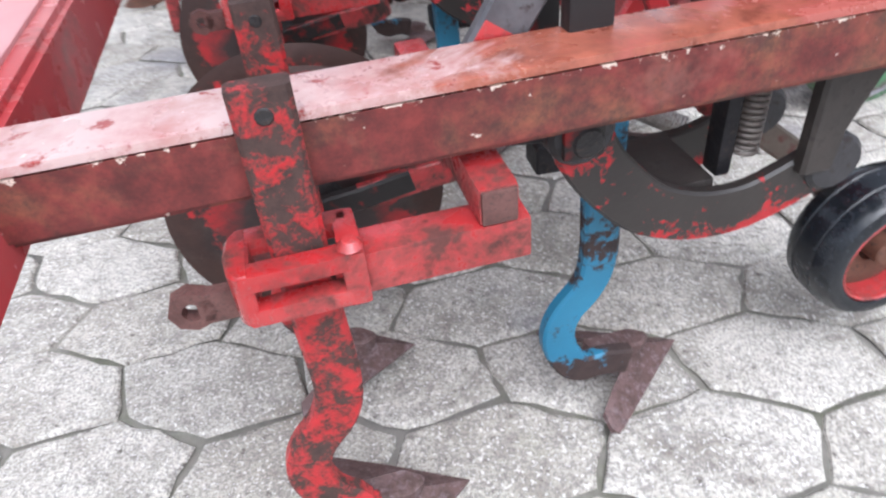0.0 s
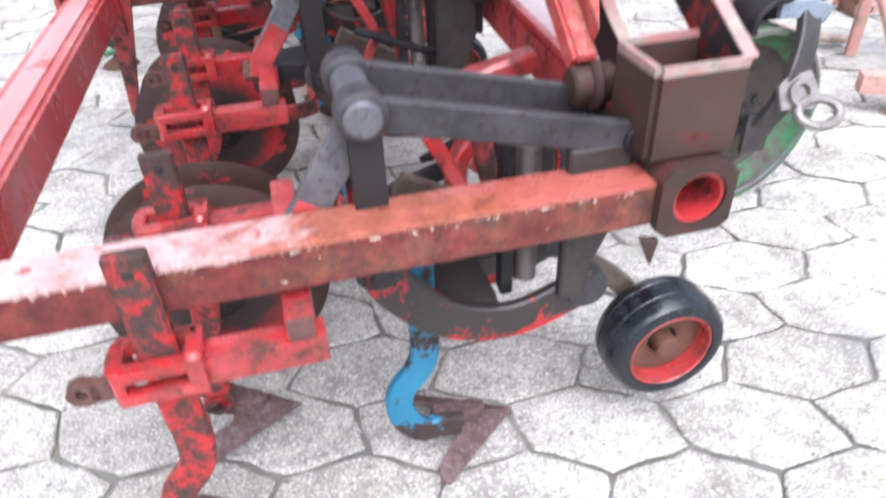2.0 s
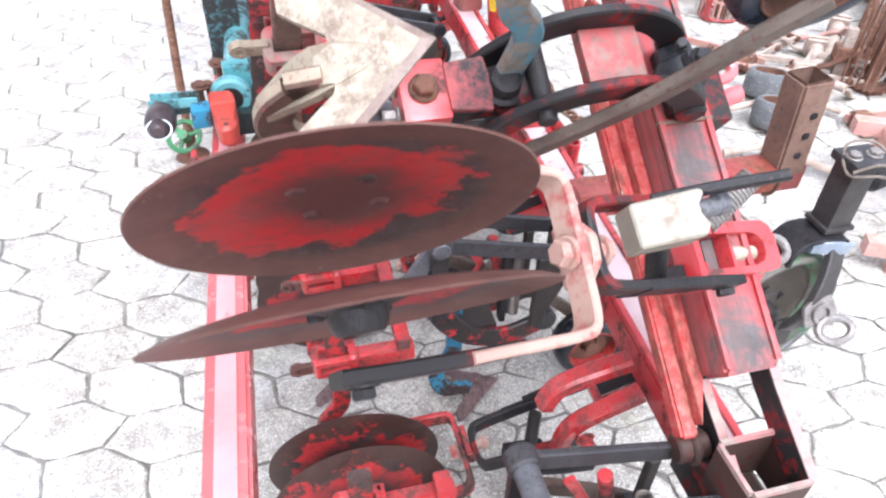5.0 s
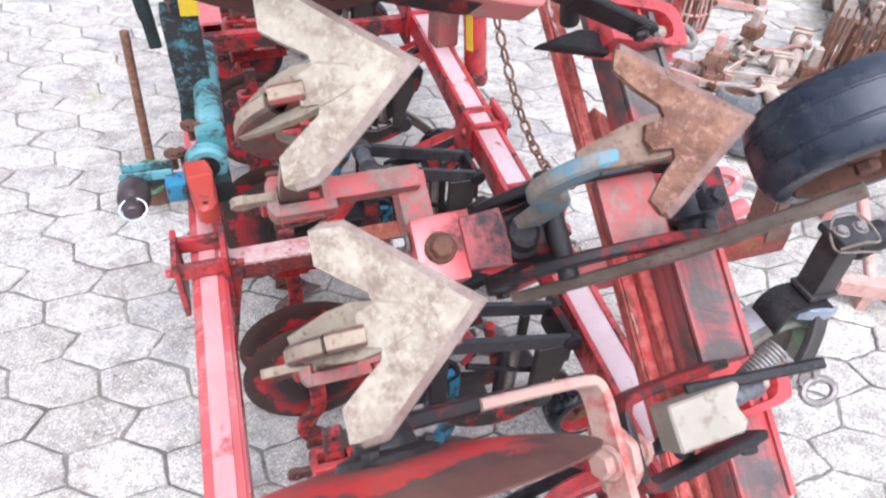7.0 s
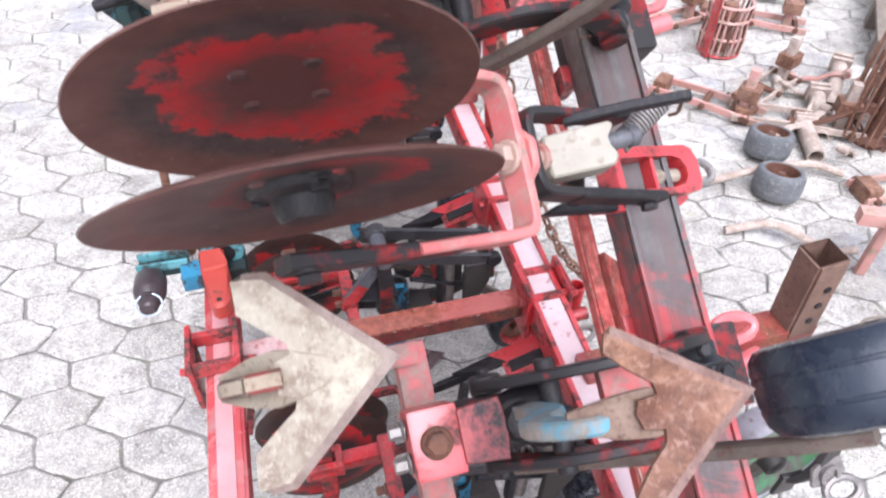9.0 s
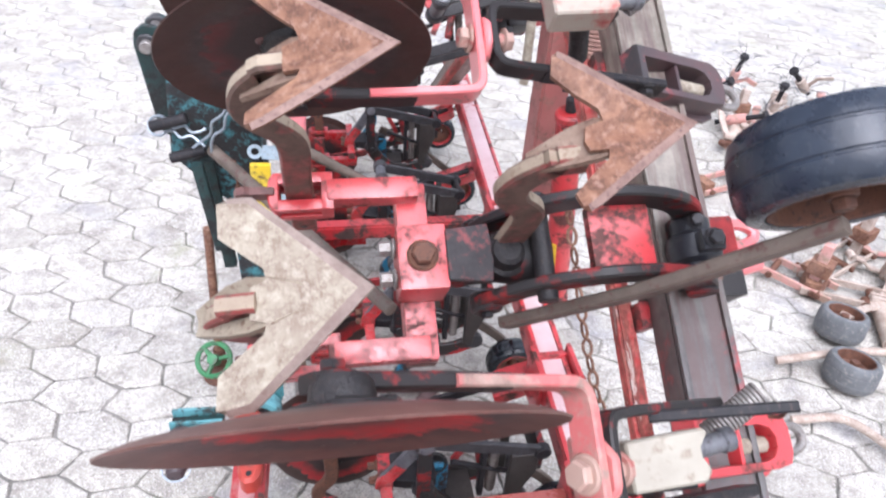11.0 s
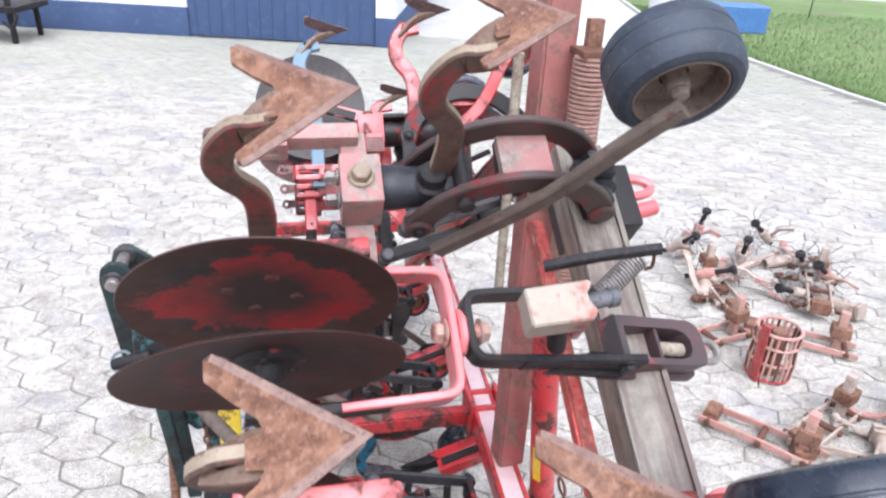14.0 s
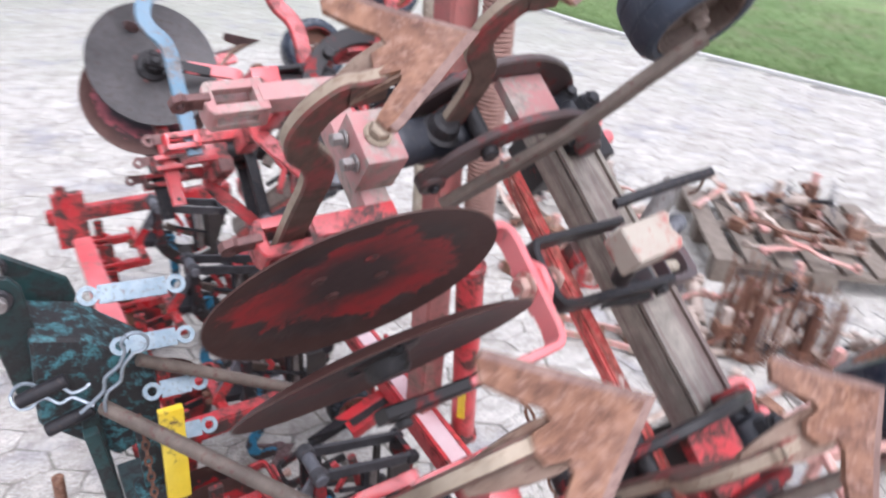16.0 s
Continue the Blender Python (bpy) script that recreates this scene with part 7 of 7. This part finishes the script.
part("yellow_arm", box(B(), (0.05, -0.014, 0.42), (0.08, 0.01, 0.46), 0.004), YELLOW, t)
for x0, x1, zz in ((-0.03, 0.115, 0.765), (0.005, 0.12, 0.645), (0.045, 0.134, 0.52), (0.075, 0.143, 0.395)):
    m = Matrix.Translation((x0, 0.05, zz)) @ Matrix.Rotation(radians(6), 4, "Y") @ Matrix.Rotation(radians(48), 4, "X")
    bm = box(B(), (0.016, -0.0168, -0.0033), (x1 - x0 - 0.016, 0.0168, 0.0033), 0.001)
    for e in (0.0, x1 - x0):
        hollow_pipe(bm, (e, 0, -0.0035), (e, 0, 0.0035), 0.0175, 0.0085, 22)
    part("strap", bm, STRAP_BLUE, t, "dull bluish strap with round holes", m)
part("stay_rod", rod(B(), (-0.045, 0.02, 0.545), (0.316, -0.485, 0.48), 0.014), ARM_BROWN, t, "brown round stay")
part("stay_rod", rod(B(), (0.03, 0.05, 0.605), (0.4, 0.05, 0.365), 0.0125), ARM_BROWN, t, "brown round stay")
part("latch_bar", box(B(), (-0.04, -0.035, 0.3), (-0.015, -0.012, 0.54), 0.005, Matrix.Rotation(radians(-5), 4, "Y")), GREEN_DARK, t, "dark flat latch bar")
for k in range(11):
    part("chain_link", wire(B(), ring_path((0.008, -0.03, 0.53 - 0.021 * k), 0.006, 0.0125, (1, 0, 0) if k % 2 else (0, 1, 0), (0, 0, 1), 10), 0.0026, 6, True), RUST_DARK, t)
for c, d in ((Vector((0.024, 0.0, 0.68)), Vector((-0.09, 0.0, -0.13))), (Vector((-0.157, 0.05, 0.593)), Vector((0.104, -0.02, -0.024)))):
    u = d.normalized()
    v = u.cross(Vector((0.3, -0.8, 0.5))).normalized()
    for side, end in ((1, 1.0), (-1, 0.92)):
        pts = [c + u * 0.022 * math.cos(g) + v * 0.022 * math.sin(g) * side for g in (math.pi * (1.0 - 0.22 * k) for k in range(5))]
        pts += [c + d * f + v * w * side for f, w in ((0.32, 0.004), (0.5, 0.014), (0.66, 0.004), (0.82, 0.01), (end, 0.02))]
        part("spring_clip", wire(B(), smooth_path(pts, 3), 0.0034, 6), ZINC, t, "bright wire spring clip")
part("foot_beam", box(B(), (-0.025, -0.05, -0.02), (0.08, 0.4, 0.025), 0.006), GREEN_DARK, t)

# folding ram beside the mast
t = thing("folding_ram", MACHINE @ pose(0.69, 2.12, 0.0), "red hydraulic folding cylinder with a worn yellow label", "hydraulic cylinder")
lo, hi = Vector((0.0, 0.0, 0.43)), Vector((-0.07, -0.04, 1.05))
part("cylinder", rod(B(), lo, hi, 0.036, 24), RED, t)
part("gland", rod(B(), hi, hi + (hi - lo) * 0.04, 0.04, 24), RED_GRIMY, t)
part("piston_rod", rod(B(), hi + (hi - lo) * 0.04, hi + (hi - lo) * 0.1, 0.015), IRON, t)
part("eye", rod(B(), lo + Vector((-0.03, 0, 0)), lo + Vector((0.03, 0, 0)), 0.04), RED_GRIMY, t)
mid = lo + (hi - lo) * 0.27 + Vector((-0.028, -0.026, 0.0))
part("warning_label", strip(B(), [mid - (hi - lo) * 0.1, mid, mid + (hi - lo) * 0.1], 0.022, 0.004, (-0.73, -0.68, 0)), YELLOW, t, "worn yellow label")

# upright mast with its spring
MAST_PAINT = worn_paint("dull_pinkish_mast_paint", (0.36, 0.1, 0.09), (0.26, 0.15, 0.12), 0.47, 0.6, (0.4, 0.17, 0.15), 0.45, 14)
SPRING_RUST = mottled("pinkish_rusty_spring", (0.26, 0.14, 0.11), (0.36, 0.22, 0.18), (0.14, 0.07, 0.05), 30, 0.6, 0.1, 0.3)
t = thing("mast", MACHINE @ pose(0.605, 2.22, 0.5), "rusty red square mast with a coil spring beside it", "mast")
part("post", hollow(B(), 1.33, 0.078, 0.078, 0.006, Matrix.Rotation(radians(90), 4, "X") @ Matrix.Rotation(radians(4), 4, "Y")), MAST_PAINT, t)
part("spring", coil(B(), (0.052, -0.1, 0.62), (0.052, -0.09, 1.205), 0.034, 0.0048, 58, 6, 12), SPRING_RUST, t, "rusty coil spring")
part("spring_seat", box(B(), (0.02, -0.125, 1.207), (0.086, -0.045, 1.222), 0.005), RUST_DARK, t)
part("bracket", box(B(), (0.05, -0.07, 1.2), (0.085, -0.045, 1.28), 0.006), RUST, t)
part("slide_rod", rod(B(), (-0.085, -0.03, 0.6), (-0.085, -0.02, 1.2), 0.012), SWEEP_PALE, t, "pale slide rod")

# chain hanging between the beams
t = thing("chain", MACHINE @ pose(0.56, 1.34, 0.0), "rusty round-link chain hanging between the beams", "chain")
n = 20
for i in range(n):
    f = i / (n - 1)
    c = Vector((-0.03 + 0.1 * f, 0.42 - 0.42 * f, 0.98 - 0.42 * math.sin(f * 1.75)))
    f2 = f + 0.01
    d = (Vector((-0.03 + 0.1 * f2, 0.42 - 0.42 * f2, 0.98 - 0.42 * math.sin(f2 * 1.75))) - c).normalized()
    s, u = frame_of(d)
    part("chain_link", wire(B(), ring_path(c, 0.019, 0.011, d, s if i % 2 else u, 12), 0.0038, 6, True), RUST, t)

# ---- paving, stone by stone ----
paving = thing("pavement", Matrix(), "pale hexagonal concrete paving stones with mossy joints", "pavement", kind="structure")
PAVER, PAVER_JOINED = paver_mat(False), paver_mat(True)
rnd = random.Random(3)
kinds = []
for row in (0, 1):
    for v in range(7):
        pts, c = stone_outline(0, row)
        verts, faces = stone_mesh(stone_shape(soften(pts, rnd, 4, 0.0035), c, rnd, 0.0)[1:], (c[0], c[1], 0.0))
        me = bpy.data.meshes.new("paver")
        me.from_pydata(verts, [], faces)
        me.materials.append(PAVER)
        kinds.append(me)
verts, faces = [], []
for row in range(-34, 90):
    for col in range(-42, 34):
        pts, c = stone_outline(col, row)
        x, y = c
        if x > lawn_edge(y) - 0.15 or x < -9.5 or y > (11.4 if x < -1.4 else 12.6):
            continue
        z = rnd.uniform(-0.0035, 0.0015)
        if -1.45 < x < 1.55 and 0.1 < y < 2.55:
            ob = new("paver", kinds[(row % 2) * 7 + rnd.randrange(7)])
            ob.parent = paving
            ob.matrix_basis = Matrix.Translation((x, y, z)) @ Matrix.Rotation(rnd.uniform(-0.012, 0.012), 4, "Z") @ Matrix.Rotation(rnd.uniform(-0.008, 0.008), 4, "X")
        else:
            v, f = stone_mesh(stone_shape(soften(pts, rnd), c, rnd, z))
            k = len(verts)
            verts += v
            faces += [tuple(i + k for i in q) for q in f]
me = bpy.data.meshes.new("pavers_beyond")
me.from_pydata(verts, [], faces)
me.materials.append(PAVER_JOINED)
far = new("pavers_beyond", me)
far.parent = paving
tagged(far, "more pale hexagonal paving stones", kind="stuff")
